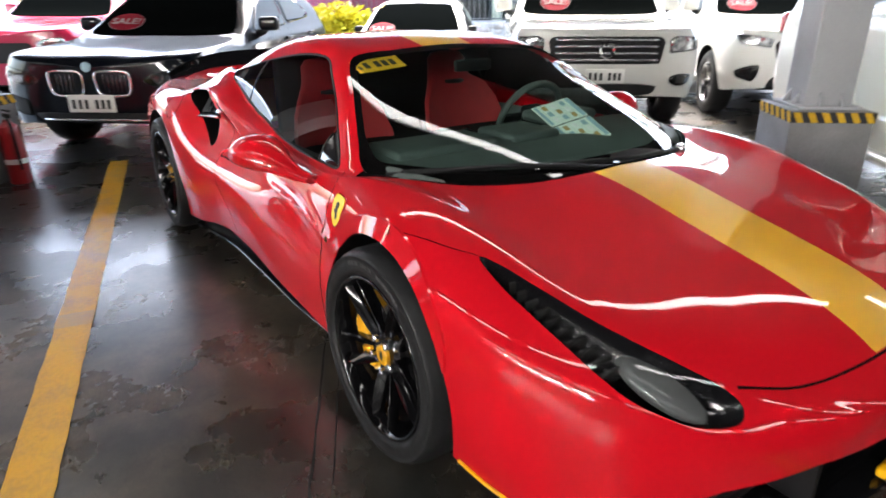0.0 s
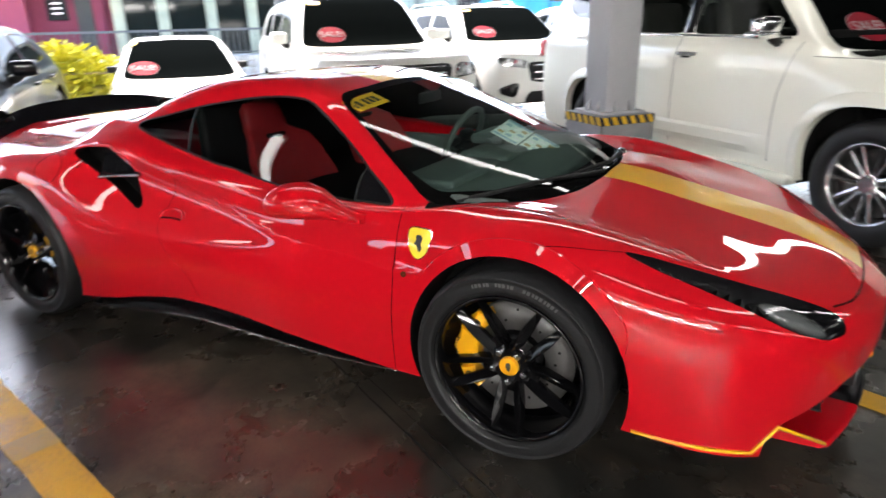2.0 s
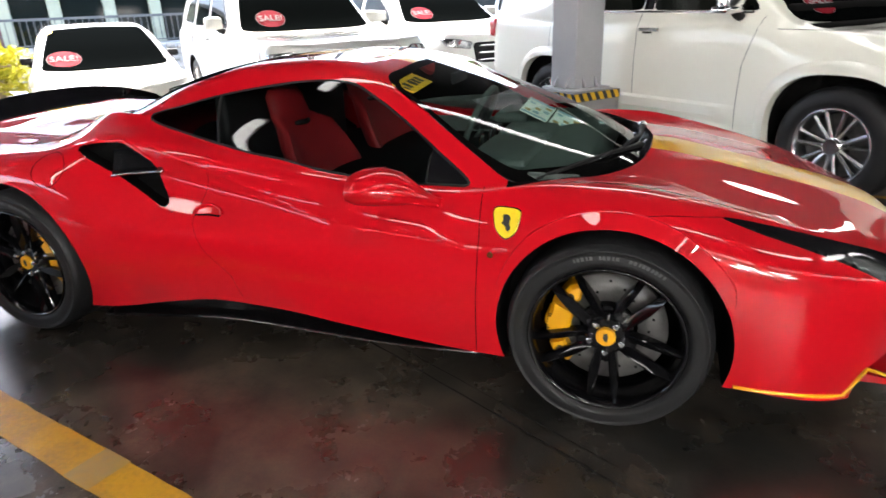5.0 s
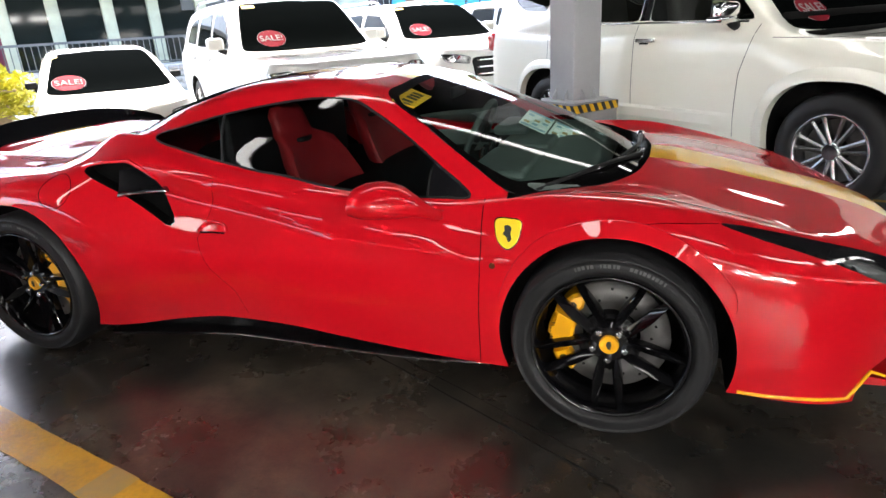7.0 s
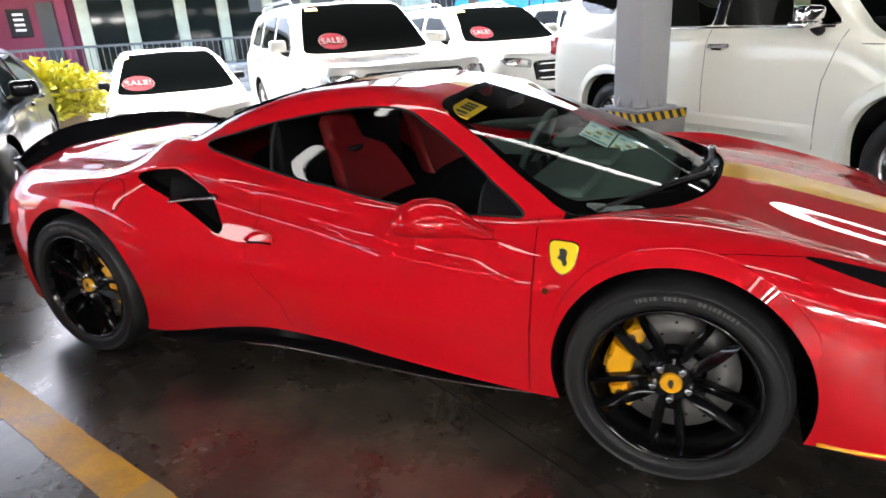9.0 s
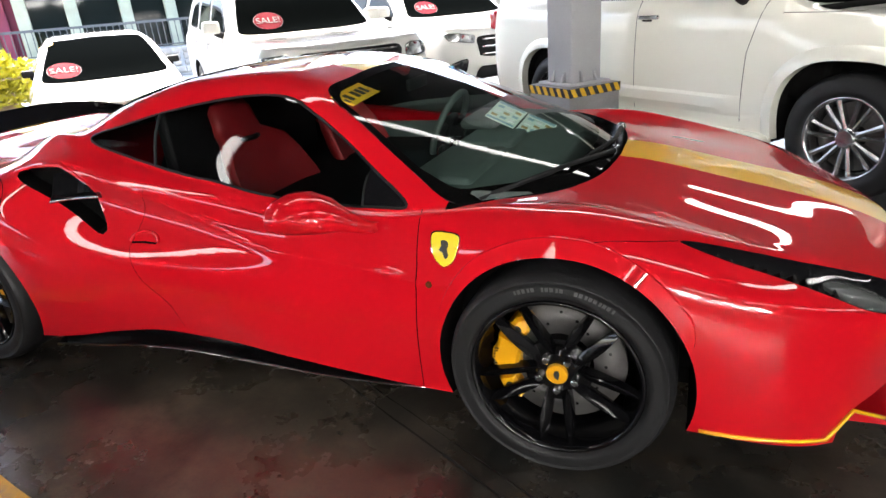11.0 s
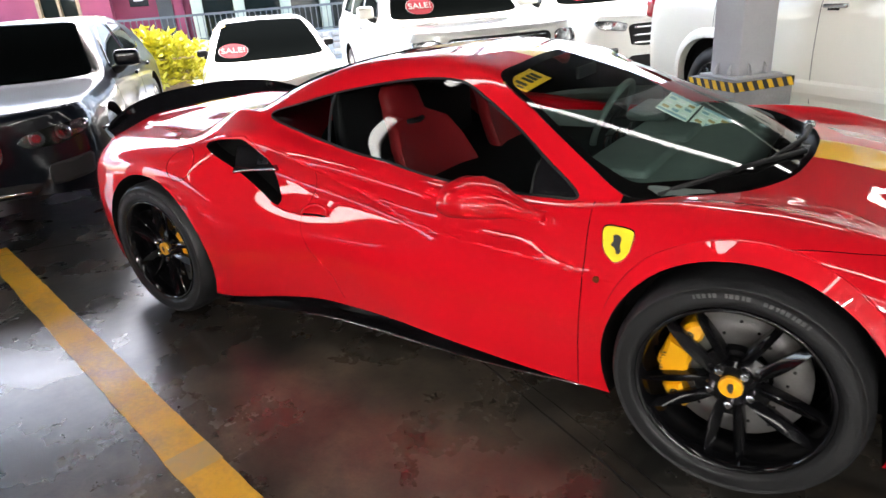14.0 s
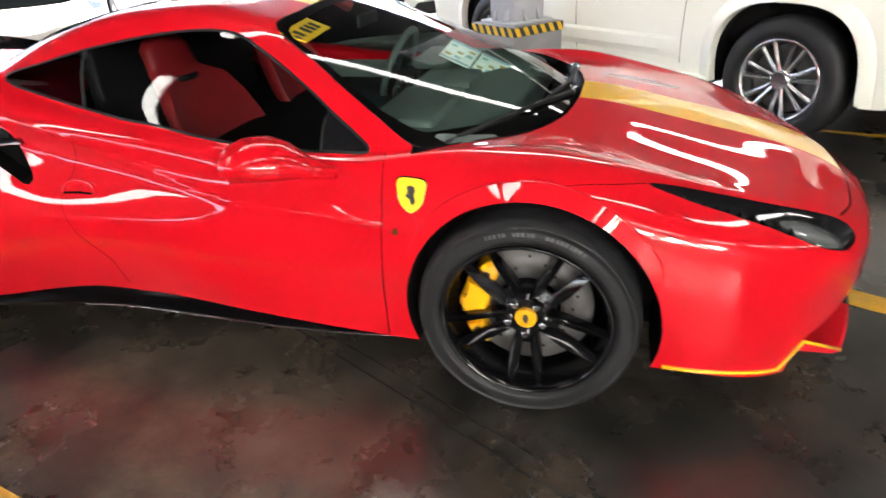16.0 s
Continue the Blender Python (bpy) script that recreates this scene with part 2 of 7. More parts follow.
def rounded(poly, n=10, closed=True):
    """Catmull-Rom curve through the corners of poly."""
    p = [np.array(q, float) for q in poly]
    out, k = [], len(p)
    for i in range(k if closed else k - 1):
        a, b, c, d = (p[(i - 1) % k] if closed or i else p[0]), p[i], p[(i + 1) % k], (p[(i + 2) % k] if closed or i + 2 < k else p[-1])
        for s in range(n):
            t = s / n
            out.append(0.5 * (2 * b + (c - a) * t + (2 * a - 5 * b + 4 * c - d) * t * t + (3 * b - a - 3 * c + d) * t ** 3))
    if not closed:
        out.append(p[-1])
    return np.array(out)


def corners(poly, r=0.05, n=5):
    """The outline with its corners rounded by r."""
    p = [np.array(q, float) for q in poly]
    out = []
    for i, b in enumerate(p):
        a, d = p[i - 1], p[(i + 1) % len(p)]
        ra = min(r, np.linalg.norm(a - b) * .45)
        rd = min(r, np.linalg.norm(d - b) * .45)
        s, e = b + (a - b) / np.linalg.norm(a - b) * ra, b + (d - b) / np.linalg.norm(d - b) * rd
        for t in np.linspace(0, 1, n):
            out.append((1 - t) ** 2 * s + 2 * t * (1 - t) * b + t * t * e)
    return np.array(out)


def inside_by(poly):
    """Signed distance to a closed outline: negative inside."""
    a = np.array(poly, float)
    b = np.roll(a, -1, 0)

    def f(p):
        d = np.full(len(p), 1e9)
        odd = np.zeros(len(p), bool)
        for (ax, ay), (bx, by) in zip(a, b):
            ex, ey = bx - ax, by - ay
            wx, wy = p[:, 0] - ax, p[:, 1] - ay
            t = np.clip((wx * ex + wy * ey) / max(ex * ex + ey * ey, 1e-12), 0, 1)
            d = np.minimum(d, (wx - ex * t) ** 2 + (wy - ey * t) ** 2)
            if ay != by:
                odd ^= ((ay > p[:, 1]) != (by > p[:, 1])) & (p[:, 0] < (bx - ax) * (p[:, 1] - ay) / (by - ay) + ax)
        d = np.sqrt(d)
        return np.where(odd, -d, d)
    return f


def circle_by(cx, cz, r):
    return lambda p: np.hypot(p[:, 0] - cx, p[:, 1] - cz) - r


def cut(bm, fn, axes, reg, mask, only=(0,)):
    """Splits the skin along the outline fn, seen along the missing axis, and marks the faces within it as region reg."""
    rl, fl = bm.faces.layers.int["reg"], bm.verts.layers.float["f"]
    co = np.array([v.co for v in bm.verts])
    ok = mask(co)
    f = np.ones(len(co))
    f[ok] = fn(co[ok][:, axes])
    for v, x in zip(bm.verts, f):
        v[fl] = x
    bm.verts.index_update()
    ev = np.array([(e.verts[0].index, e.verts[1].index) for e in bm.edges])
    cross = np.nonzero(f[ev[:, 0]] * f[ev[:, 1]] < 0)[0]
    bm.edges.ensure_lookup_table()
    edges = [bm.edges[i] for i in cross]
    for e in edges:
        a, b = e.verts
        if a[fl] * b[fl] >= 0:
            continue
        t = a[fl] / (a[fl] - b[fl])
        if t < 0.15 and not a.is_boundary:
            a.co = a.co.lerp(b.co, t)
            a[fl] = 0.0
        elif t > 0.85 and not b.is_boundary:
            b.co = a.co.lerp(b.co, t)
            b[fl] = 0.0
    faces = set()
    for e in edges:
        a, b = e.verts
        faces.update(e.link_faces)
        if a[fl] * b[fl] < 0:
            t = a[fl] / (a[fl] - b[fl])
            _, v = bmesh.utils.edge_split(e, a, t)
            v[fl] = 0.0
    for face in faces:
        vs = list(face.verts)
        vals = [v[fl] for v in vs]
        if not (min(vals) < 0 < max(vals)):
            continue
        zero = [i for i, x in enumerate(vals) if x == 0]
        if len(zero) >= 2:
            i, j = zero[0], zero[-1]
            if len(zero) == 2 and (j - i) in (1, len(vs) - 1):
                continue
            if (j - i) in (1, len(vs) - 1):
                j = zero[1]
            if (j - i) in (1, len(vs) - 1):
                continue
            try:
                bmesh.utils.face_split(face, vs[i], vs[j])
            except ValueError:
                pass
    for face in bm.faces:
        if face[rl] in only:
            s = [v[fl] for v in face.verts]
            if min(s) < 0 and sum(s) < 0:
                face[rl] = reg


def regions(bm, table, parent, pockets=None):
    """Makes one mesh of each region (and side) of the skin. table: reg -> (name, material, label, split left/right). pockets: reg -> (offset, material, name)."""
    rl = bm.faces.layers.int["reg"]
    bm.normal_update()
    bm.verts.index_update()
    made = {}
    groups = {}
    for f in bm.faces:
        r = f[rl]
        side = 0
        if r in table and table[r][3] or (pockets and r in pockets and pockets[r][3]):
            side = 1 if f.calc_center_median().y > 0 else -1
        groups.setdefault((r, side), []).append(f)
    for (r, side), faces in sorted(groups.items(), key=lambda g: g[0]):
        if pockets and r in pockets:
            off, mat, name, _ = pockets[r]
            off = Vector((off[0], off[1] * (-side if side else 1), off[2]))
            idx, verts, polys = {}, [], []

            def at(v, k):
                if (v.index, k) not in idx:
                    idx[(v.index, k)] = len(verts)
                    verts.append(v.co + off * k)
                return idx[(v.index, k)]
            inside = set(faces)
            for f in faces:
                polys.append([at(v, 1) for v in f.verts])
                for e in f.edges:
                    if len(e.link_faces) == 2 and not all(g in inside for g in e.link_faces):
                        a, b = e.verts
                        polys.append([at(a, 0), at(b, 0), at(b, 1), at(a, 1)])
            made[(r, side)] = raw(name, verts, polys, mat, parent, flat=True)
        elif r in table:
            name, mat, label, _ = table[r]
            idx, verts, norms, polys = {}, [], [], []
            for f in faces:
                p = []
                for v in f.verts:
                    if v.index not in idx:
                        idx[v.index] = len(verts)
                        verts.append(v.co.copy())
                        norms.append(v.normal.copy())
                    p.append(idx[v.index])
                polys.append(p)
            made[(r, side)] = raw(name, verts, polys, mat, parent, label, norms)
    return made


def on_skin(tree, pts, axis, far):
    """Drops points on to the skin along an axis; returns (place, normal)."""
    out = []
    for p in pts:
        o = Vector(p)
        o[axis] = far
        d = Vector((0, 0, 0))
        d[axis] = -1 if far > 0 else 1
        hit, nor, _, _ = tree.ray_cast(o, d)
        if hit is not None:
            out.append((hit, nor if nor.dot(d) < 0 else -nor))
    return out


def ribbon(name, hits, width, lift, material, parent, label=""):
    """A thin raised strip that lies along the skin."""
    verts, faces = [], []
    for i, (p, n) in enumerate(hits):
        d = (hits[min(i + 1, len(hits) - 1)][0] - hits[max(i - 1, 0)][0]).normalized()
        s = d.cross(n).normalized() * width / 2
        verts += [p - s - n * 0.002, p - s * 0.8 + n * lift, p + s * 0.8 + n * lift, p + s - n * 0.002]
    for i in range(len(hits) - 1):
        a = i * 4
        for k in range(3):
            faces.append((a + k, a + k + 1, a + k + 5, a + k + 4))
    return raw(name, verts, faces, material, parent, label)


def dense(pts, step=0.02):
    out = []
    for a, b in zip(pts, pts[1:]):
        a, b = Vector(a), Vector(b)
        k = max(1, int((b - a).length / step))
        out += [a.lerp(b, i / k) for i in range(k)]
    return out + [Vector(pts[-1])]


def letters(name, text, size, m, material, parent, depth=0.002):
    cu = bpy.data.curves.new(name, "FONT")
    cu.body, cu.size, cu.extrude, cu.align_x, cu.align_y = text, size, depth, "CENTER", "CENTER"
    ob = new(name, cu)
    ob.parent = parent
    ob.matrix_basis = m
    cu.materials.append(material)
    return ob


from mathutils.bvhtree import BVHTree

# ---------- palette ----------
RED = shader("red_paint", (0.51, 0.004, 0.011), 0.4, coat=1.0, spec=0.05, coat_rough=0.006)
YELLOW = shader("yellow_vinyl", (0.80, 0.40, 0.004), 0.3, coat=0.8)
BLACK_GLOSS = shader("black_gloss", (0.006, 0.006, 0.007), 0.12, coat=0.6)
BLACK_MATT = shader("black_plastic", (0.009, 0.009, 0.010), 0.6, spec=0.25, vary=0.3, scale=20, bump=0.1, bump_scale=300)
# near-black that puts the shade of recesses, undersides and cabins into the colour
VOID = shader("inside_shade_black", (0.004, 0.004, 0.004), 0.9, spec=0.1)
RUBBER = shader("tyre_rubber", (0.014, 0.014, 0.015), 0.52, spec=0.3, vary=0.35, scale=14, bump=0.15, bump_scale=120, rough_vary=0.1)
WHEEL_BLACK = shader("black_wheel_lacquer", (0.003, 0.003, 0.0035), 0.08, spec=0.4, coat=0.1)
CHROME = shader("chrome", (0.8, 0.8, 0.8), 0.08, metal=1.0)
ALLOY = shader("bright_alloy", (0.55, 0.55, 0.56), 0.22, metal=1.0, vary=0.15, scale=9)
STEEL = shader("brake_steel", (0.15, 0.145, 0.14), 0.5, metal=0.4, vary=0.25, scale=30, bump=0.1, bump_scale=200)
CALIPER = shader("yellow_caliper", (0.72, 0.34, 0.004), 0.35, coat=0.4)
BADGE_YELLOW = shader("badge_yellow", (0.85, 0.62, 0.02), 0.3, coat=0.6)
LEATHER = shader("red_leather", (0.37, 0.014, 0.019), 0.5, vary=0.25, scale=18, bump=0.25, bump_scale=160)
TRIM = shader("dark_leather", (0.08, 0.10, 0.095), 0.55, vary=0.3, scale=20, bump=0.2, bump_scale=180)
SCREEN_EDGE = shader("black_screen_edge", (0.003, 0.003, 0.003), 0.03, spec=0.5)
SCREEN_GLASS = glass_shader("windscreen_glass", (0.72, 0.92, 0.84), 0.85)
SIDE_GLASS = glass_shader("side_glass", (0.8, 0.9, 0.88), 0.42)
CLEAR_SIDE = glass_shader("tinted_car_window", (0.80, 0.92, 0.84), 0.50)
LAMP_GLASS = glass_shader("lamp_cover", (1, 1, 1), 0.9)
PRIVACY = shader("dark_tinted_glass", (0.002, 0.0025, 0.0025), 0.03, coat=0.0, spec=0.0)
SIDE_PRIVACY = shader("tinted_side_glass", (0.004, 0.005, 0.005), 0.03, coat=0.0, spec=0.25)
WHITE_PAINT = shader("white_paint", (0.57, 0.57, 0.53), 0.3, coat=1.0)
PEARL = shader("pearl_white_paint", (0.80, 0.79, 0.70), 0.3, coat=1.0)
DARK_PAINT = shader("black_car_paint", (0.003, 0.004, 0.006), 0.3, coat=0.55, spec=0.05)
LAMP_WHITE = shader("lamp_reflector", (0.55, 0.55, 0.55), 0.12, metal=0.85, second=(0.03, 0.03, 0.035), cover=0.52, scale=16)
TAIL_RED = shader("tail_lamp_red", (0.45, 0.02, 0.03), 0.15, coat=1.0)
PLATE = shader("white_plate", (0.7, 0.7, 0.66), 0.4)
INK = shader("black_ink", (0.02, 0.02, 0.02), 0.6)
SALE_RED = shader("sale_red", (0.20, 0.008, 0.018), 0.7, spec=0.1)
SALE_WHITE = shader("sale_white", (0.30, 0.27, 0.27), 0.7, spec=0.1)
WHITE_INK = shader("white_ink", (0.8, 0.8, 0.8), 0.6)
PAPER = shader("pale_leaflet", (0.72, 0.80, 0.74), 0.7)
PAPER_BLUE = shader("blue_print", (0.28, 0.42, 0.50), 0.6)
STICKER = shader("yellow_sticker", (0.80, 0.46, 0.02), 0.5)
STEEL_GREY = shader("grey_column_paint", (0.36, 0.365, 0.38), 0.45, vary=0.15, scale=3, bump=0.12, bump_scale=60, rough_vary=0.1)
PLINTH_GREY = shader("grey_plinth_paint", (0.23, 0.23, 0.24), 0.6, vary=0.3, scale=5, bump=0.3, bump_scale=50)
BAND_YELLOW = shader("band_yellow", (0.72, 0.42, 0.01), 0.6, vary=0.3, scale=25)
BAND_BLACK = shader("band_black", (0.015, 0.015, 0.015), 0.6)
CEILING = shader("ceiling_paint", (0.020, 0.020, 0.022), 0.9, spec=0.02, vary=0.2, scale=1.2, bump=0.2, bump_scale=20)
WALL = shader("garage_wall", (0.09, 0.09, 0.09), 0.75, vary=0.25, scale=0.8, bump=0.2, bump_scale=30)
# strong tubes of the added fill rows; the others dimmed so up-facing paint stays dark
FILL_TUBE = shader("fill_lamp_tube", (0.9, 0.9, 0.9), 0.4, emit=(1.0, 0.98, 0.95), power=11.4)
DIM_TUBE = shader("dimmed_lamp_tube", (0.9, 0.9, 0.9), 0.4, emit=(1.0, 0.98, 0.95), power=0.75)
ROADGREY = shader("bright_concrete", (0.42, 0.41, 0.39), 0.8, vary=0.3, scale=0.7, bump=0.3, bump_scale=30)

# the garage stands at this angle to the red car: U is the way the parked row faces, V runs along the row
GU, GV = Vector((0.7716, -0.6361, 0)), Vector((0.6361, 0.7716, 0))
PIL = Vector((-0.655, 2.91, 0))
G_ANGLE = -39.5


def g(u, v, z=0.0):
    return PIL + GU * u + GV * v + Vector((0, 0, z))


# ---------- floor ----------
def floor_material():
    m = bpy.data.materials.new("polished_dark_concrete")
    m.use_nodes = True
    nt = m.node_tree
    b = nt.nodes["Principled BSDF"]
    tc = nt.nodes.new("ShaderNodeTexCoord")

    def noise_at(scale, detail=6, rough=0.6):
        n = nt.nodes.new("ShaderNodeTexNoise")
        n.inputs["Scale"].default_value, n.inputs["Detail"].default_value, n.inputs["Roughness"].default_value = scale, detail, rough
        nt.links.new(tc.outputs["Object"], n.inputs["Vector"])
        return n.outputs["Fac"]

    def ramp(fac, stops):
        r = nt.nodes.new("ShaderNodeValToRGB")
        while len(r.color_ramp.elements) < len(stops):
            r.color_ramp.elements.new(0.5)
        for e, (p, c) in zip(r.color_ramp.elements, stops):
            e.position, e.color = p, rgb(c)
        nt.links.new(fac, r.inputs["Fac"])
        return r.outputs["Color"]

    def mixed(fac, a, c, kind="MIX"):
        n = nt.nodes.new("ShaderNodeMix")
        n.data_type, n.blend_type = "RGBA", kind
        if isinstance(fac, float):
            n.inputs[0].default_value = fac
        else:
            nt.links.new(fac, n.inputs[0])
        nt.links.new(a, n.inputs[6])
        nt.links.new(c, n.inputs[7])
        return n.outputs[2]
    base = ramp(noise_at(0.9, 8, 0.62), [(0.30, (0.011, 0.012, 0.012)), (0.52, (0.022, 0.022, 0.021)), (0.74, (0.050, 0.047, 0.042))])
    rust = ramp(noise_at(1.6, 9, 0.66), [(0.40, (0.009, 0.010, 0.009)), (0.52, (0.040, 0.032, 0.024)), (0.64, (0.110, 0.078, 0.054))])
    c = mixed(0.5, base, rust)
    # one broad rusty stain beside the car
    far = nt.nodes.new("ShaderNodeVectorMath")
    far.operation = "DISTANCE"
    far.inputs[1].default_value = (-1.15, -1.55, 0.0)
    nt.links.new(tc.outputs["Object"], far.inputs[0])
    near = nt.nodes.new("ShaderNodeMapRange")
    near.interpolation_type = "SMOOTHSTEP"
    near.inputs["From Min"].default_value, near.inputs["From Max"].default_value = 0.45, 1.35
    near.inputs["To Min"].default_value, near.inputs["To Max"].default_value = 1.0, 0.0
    nt.links.new(far.outputs["Value"], near.inputs["Value"])
    ragged = nt.nodes.new("ShaderNodeMath")
    ragged.operation, ragged.use_clamp = "MULTIPLY", True
    nt.links.new(near.outputs["Result"], ragged.inputs[0])
    nt.links.new(ramp(noise_at(2.6, 8, 0.62), [(0.36, (0.15, 0.15, 0.15)), (0.56, (0.95, 0.95, 0.95))]), ragged.inputs[1])
    c = mixed(ragged.outputs[0], c, ramp(noise_at(3.4, 8, 0.6), [(0.35, (0.052, 0.042, 0.032)), (0.65, (0.120, 0.092, 0.066))]))
    # dark oil blots of a hand's width, ragged at the rim
    blot = ramp(noise_at(6.0, 10, 0.70), [(0.32, (0.38, 0.34, 0.32)), (0.50, (0.90, 0.90, 0.90)), (0.72, (1.40, 1.33, 1.26))])
    c = mixed(0.85, c, blot, "MULTIPLY")
    drops = ramp(noise_at(24.0, 6, 0.6), [(0.30, (0.45, 0.43, 0.42)), (0.40, (1.0, 1.0, 1.0)), (0.80, (1.1, 1.1, 1.1))])
    c = mixed(0.6, c, drops, "MULTIPLY")
    # fine grain
    speck = ramp(noise_at(90.0, 4, 0.7), [(0.3, (0.74, 0.74, 0.74)), (0.7, (1.22, 1.22, 1.22))])
    c = mixed(0.8, c, speck, "MULTIPLY")
    nt.links.new(c, b.inputs["Base Color"])
    mr = nt.nodes.new("ShaderNodeMapRange")
    mr.inputs["From Min"].default_value, mr.inputs["From Max"].default_value = 0.3, 0.7
    mr.inputs["To Min"].default_value, mr.inputs["To Max"].default_value = 0.21, 0.36
    nt.links.new(noise_at(2.2, 9, 0.6), mr.inputs["Value"])
    nt.links.new(mr.outputs["Result"], b.inputs["Roughness"])
    b.inputs["Specular IOR Level"].default_value = 0.9
    bp = nt.nodes.new("ShaderNodeBump")
    bp.inputs["Strength"].default_value, bp.inputs["Distance"].default_value = 0.10, 0.01
    nt.links.new(noise_at(18.0), bp.inputs["Height"])
    nt.links.new(bp.outputs["Normal"], b.inputs["Normal"])
    return m


FLOOR = floor_material()
LINE_PAINT = shader("worn_yellow_paint", (0.62, 0.33, 0.015), 0.42, second=(0.20, 0.13, 0.05), cover=0.36, scale=5, bump=0.15, bump_scale=60, rough_vary=0.12)
LINE_GREY = shader("worn_through_paint", (0.36, 0.27, 0.13), 0.45, second=(0.50, 0.30, 0.05), cover=0.5, scale=14)


def slab(name, corners, z0, z1, material, label, category):
    bm = bmesh.new()
    lo = [bm.verts.new((p.x, p.y, z0)) for p in corners]
    hi = [bm.verts.new((p.x, p.y, z1)) for p in corners]
    bm.faces.new(lo[::-1])
    bm.faces.new(hi)
    for i in range(len(corners)):
        j = (i + 1) % len(corners)
        bm.faces.new((lo[i], lo[j], hi[j], hi[i]))
    bmesh.ops.recalc_face_normals(bm, faces=bm.faces[:])
    ob = part(name, bm, material, None, flat=True)
    return tagged(ob, label, category, kind="structure")


slab("floor", [g(-5.6, -14), g(13.5, -14), g(13.5, 14), g(-5.6, 14)], -0.15, 0.0, FLOOR, "dark polished concrete garage floor with soft brown stains", "floor")
slab("ground", [g(-400, -400), g(400, -400), g(400, 400), g(-400, 400)], -0.4, -0.012, ROADGREY, "sunlit pale concrete yard outside the garage", "ground")
slab("ceiling", [g(-4.3, -14), g(13.5, -14), g(13.5, 14), g(-4.3, 14)], 3.0, 3.2, CEILING, "dark grey garage ceiling slab", "ceiling")
slab("wall_east", [g(-5.6, 14), g(13.5, 14), g(13.5, 14.2), g(-5.6, 14.2)], 0.0, 3.0, WALL, "grey rendered garage side wall", "wall")
# two unseen walls, added to keep daylight reflections off the red paint
slab("unseen_wall_west", [g(2.6, -14.2), g(13.5, -14.2), g(13.5, -14), g(2.6, -14)], 0.0, 3.0, WALL, "unseen dark grey side wall added to block sky reflections", "wall")
slab("unseen_wall_south", [g(13.5, -14), g(13.7, -14), g(13.7, 14.2), g(13.5, 14.2)], 0.0, 3.0, WALL, "unseen dark grey rear wall added to block daylight reflections", "wall")


def painted_line(a, b, width, z=0.004, worn=()):
    """A painted bay line; worn: stretches (start, end) in metres where the paint has gone."""
    a, b = Vector((*a, 0)), Vector((*b, 0))
    d = (b - a).normalized()
    n = Vector((-d.y, d.x, 0)) * width / 2
    L = (b - a).length
    bm = bmesh.new()
    k = max(2, int(L / 0.08))
    rnd = random.Random(3)
    prev = None
    for i in range(k + 1):
        p = a.lerp(b, i / k)
        j1, j2 = rnd.uniform(-0.004, 0.004), rnd.uniform(-0.004, 0.004)
        cur = (bm.verts.new(p + n * (1 + j1 * 10) + Vector((0, 0, z))), bm.verts.new(p - n * (1 + j2 * 10) + Vector((0, 0, z))))
        if prev:
            bm.faces.new((prev[0], prev[1], cur[1], cur[0]))
        prev = cur
    ob = part("bay_line", bm, LINE_PAINT, None, flat=True)
    tagged(ob, "worn yellow painted parking bay line on concrete", "line", kind="structure")
    for s, e in worn:
        bm = bmesh.new()
        vs = [bm.verts.new(a + d * q + n * sgn * 1.02 + Vector((0, 0, z + 0.004))) for q, sgn in ((s, 1), (s, -1), (e, -1), (e, 1))]
        bm.faces.new(vs)
        w = part("worn_patch", bm, LINE_GREY, ob, "grey patch where the yellow paint has worn off", flat=True)


painted_line((-4.75, -0.955), (0.9, -2.20), 0.15, worn=((3.20, 3.34),))
painted_line((1.02, 0.02), (4.4, -1.4), 0.13)
painted_line((0.75, 2.45), (4.5, 1.42), 0.06)


JOINT = shader("joint_filler", (0.008, 0.008, 0.008), 0.8, vary=0.4, scale=20)


def floor_joint(a, b, width):
    a, b = Vector((*a, 0.004)), Vector((*b, 0.004))
    d = (b - a).normalized()
    n = Vector((-d.y, d.x, 0)) * width / 2
    rnd = random.Random(11)
    bm = bmesh.new()
    prev = None
    k = int((b - a).length / 0.06)
    for i in range(k + 1):
        p = a.lerp(b, i / k) + n * rnd.uniform(-.5, .5)
        w = rnd.uniform(.45, 1.1)
        cur = (bm.verts.new(p + n * w), bm.verts.new(p - n * w))
        if prev:
            bm.faces.new((prev[0], prev[1], cur[1], cur[0]))
        prev = cur
    tagged(part("floor_joint", bm, JOINT, None, flat=True), "thin dark joint between slabs of the concrete floor", "joint", kind="structure")


floor_joint((-1.3, -.50), (3.2, -2.90), 0.010)
floor_joint((-1.0, -.59), (2.4, -2.38), 0.005)
floor_joint((-5.2, -1.74), (-3.0, .92), 0.012)


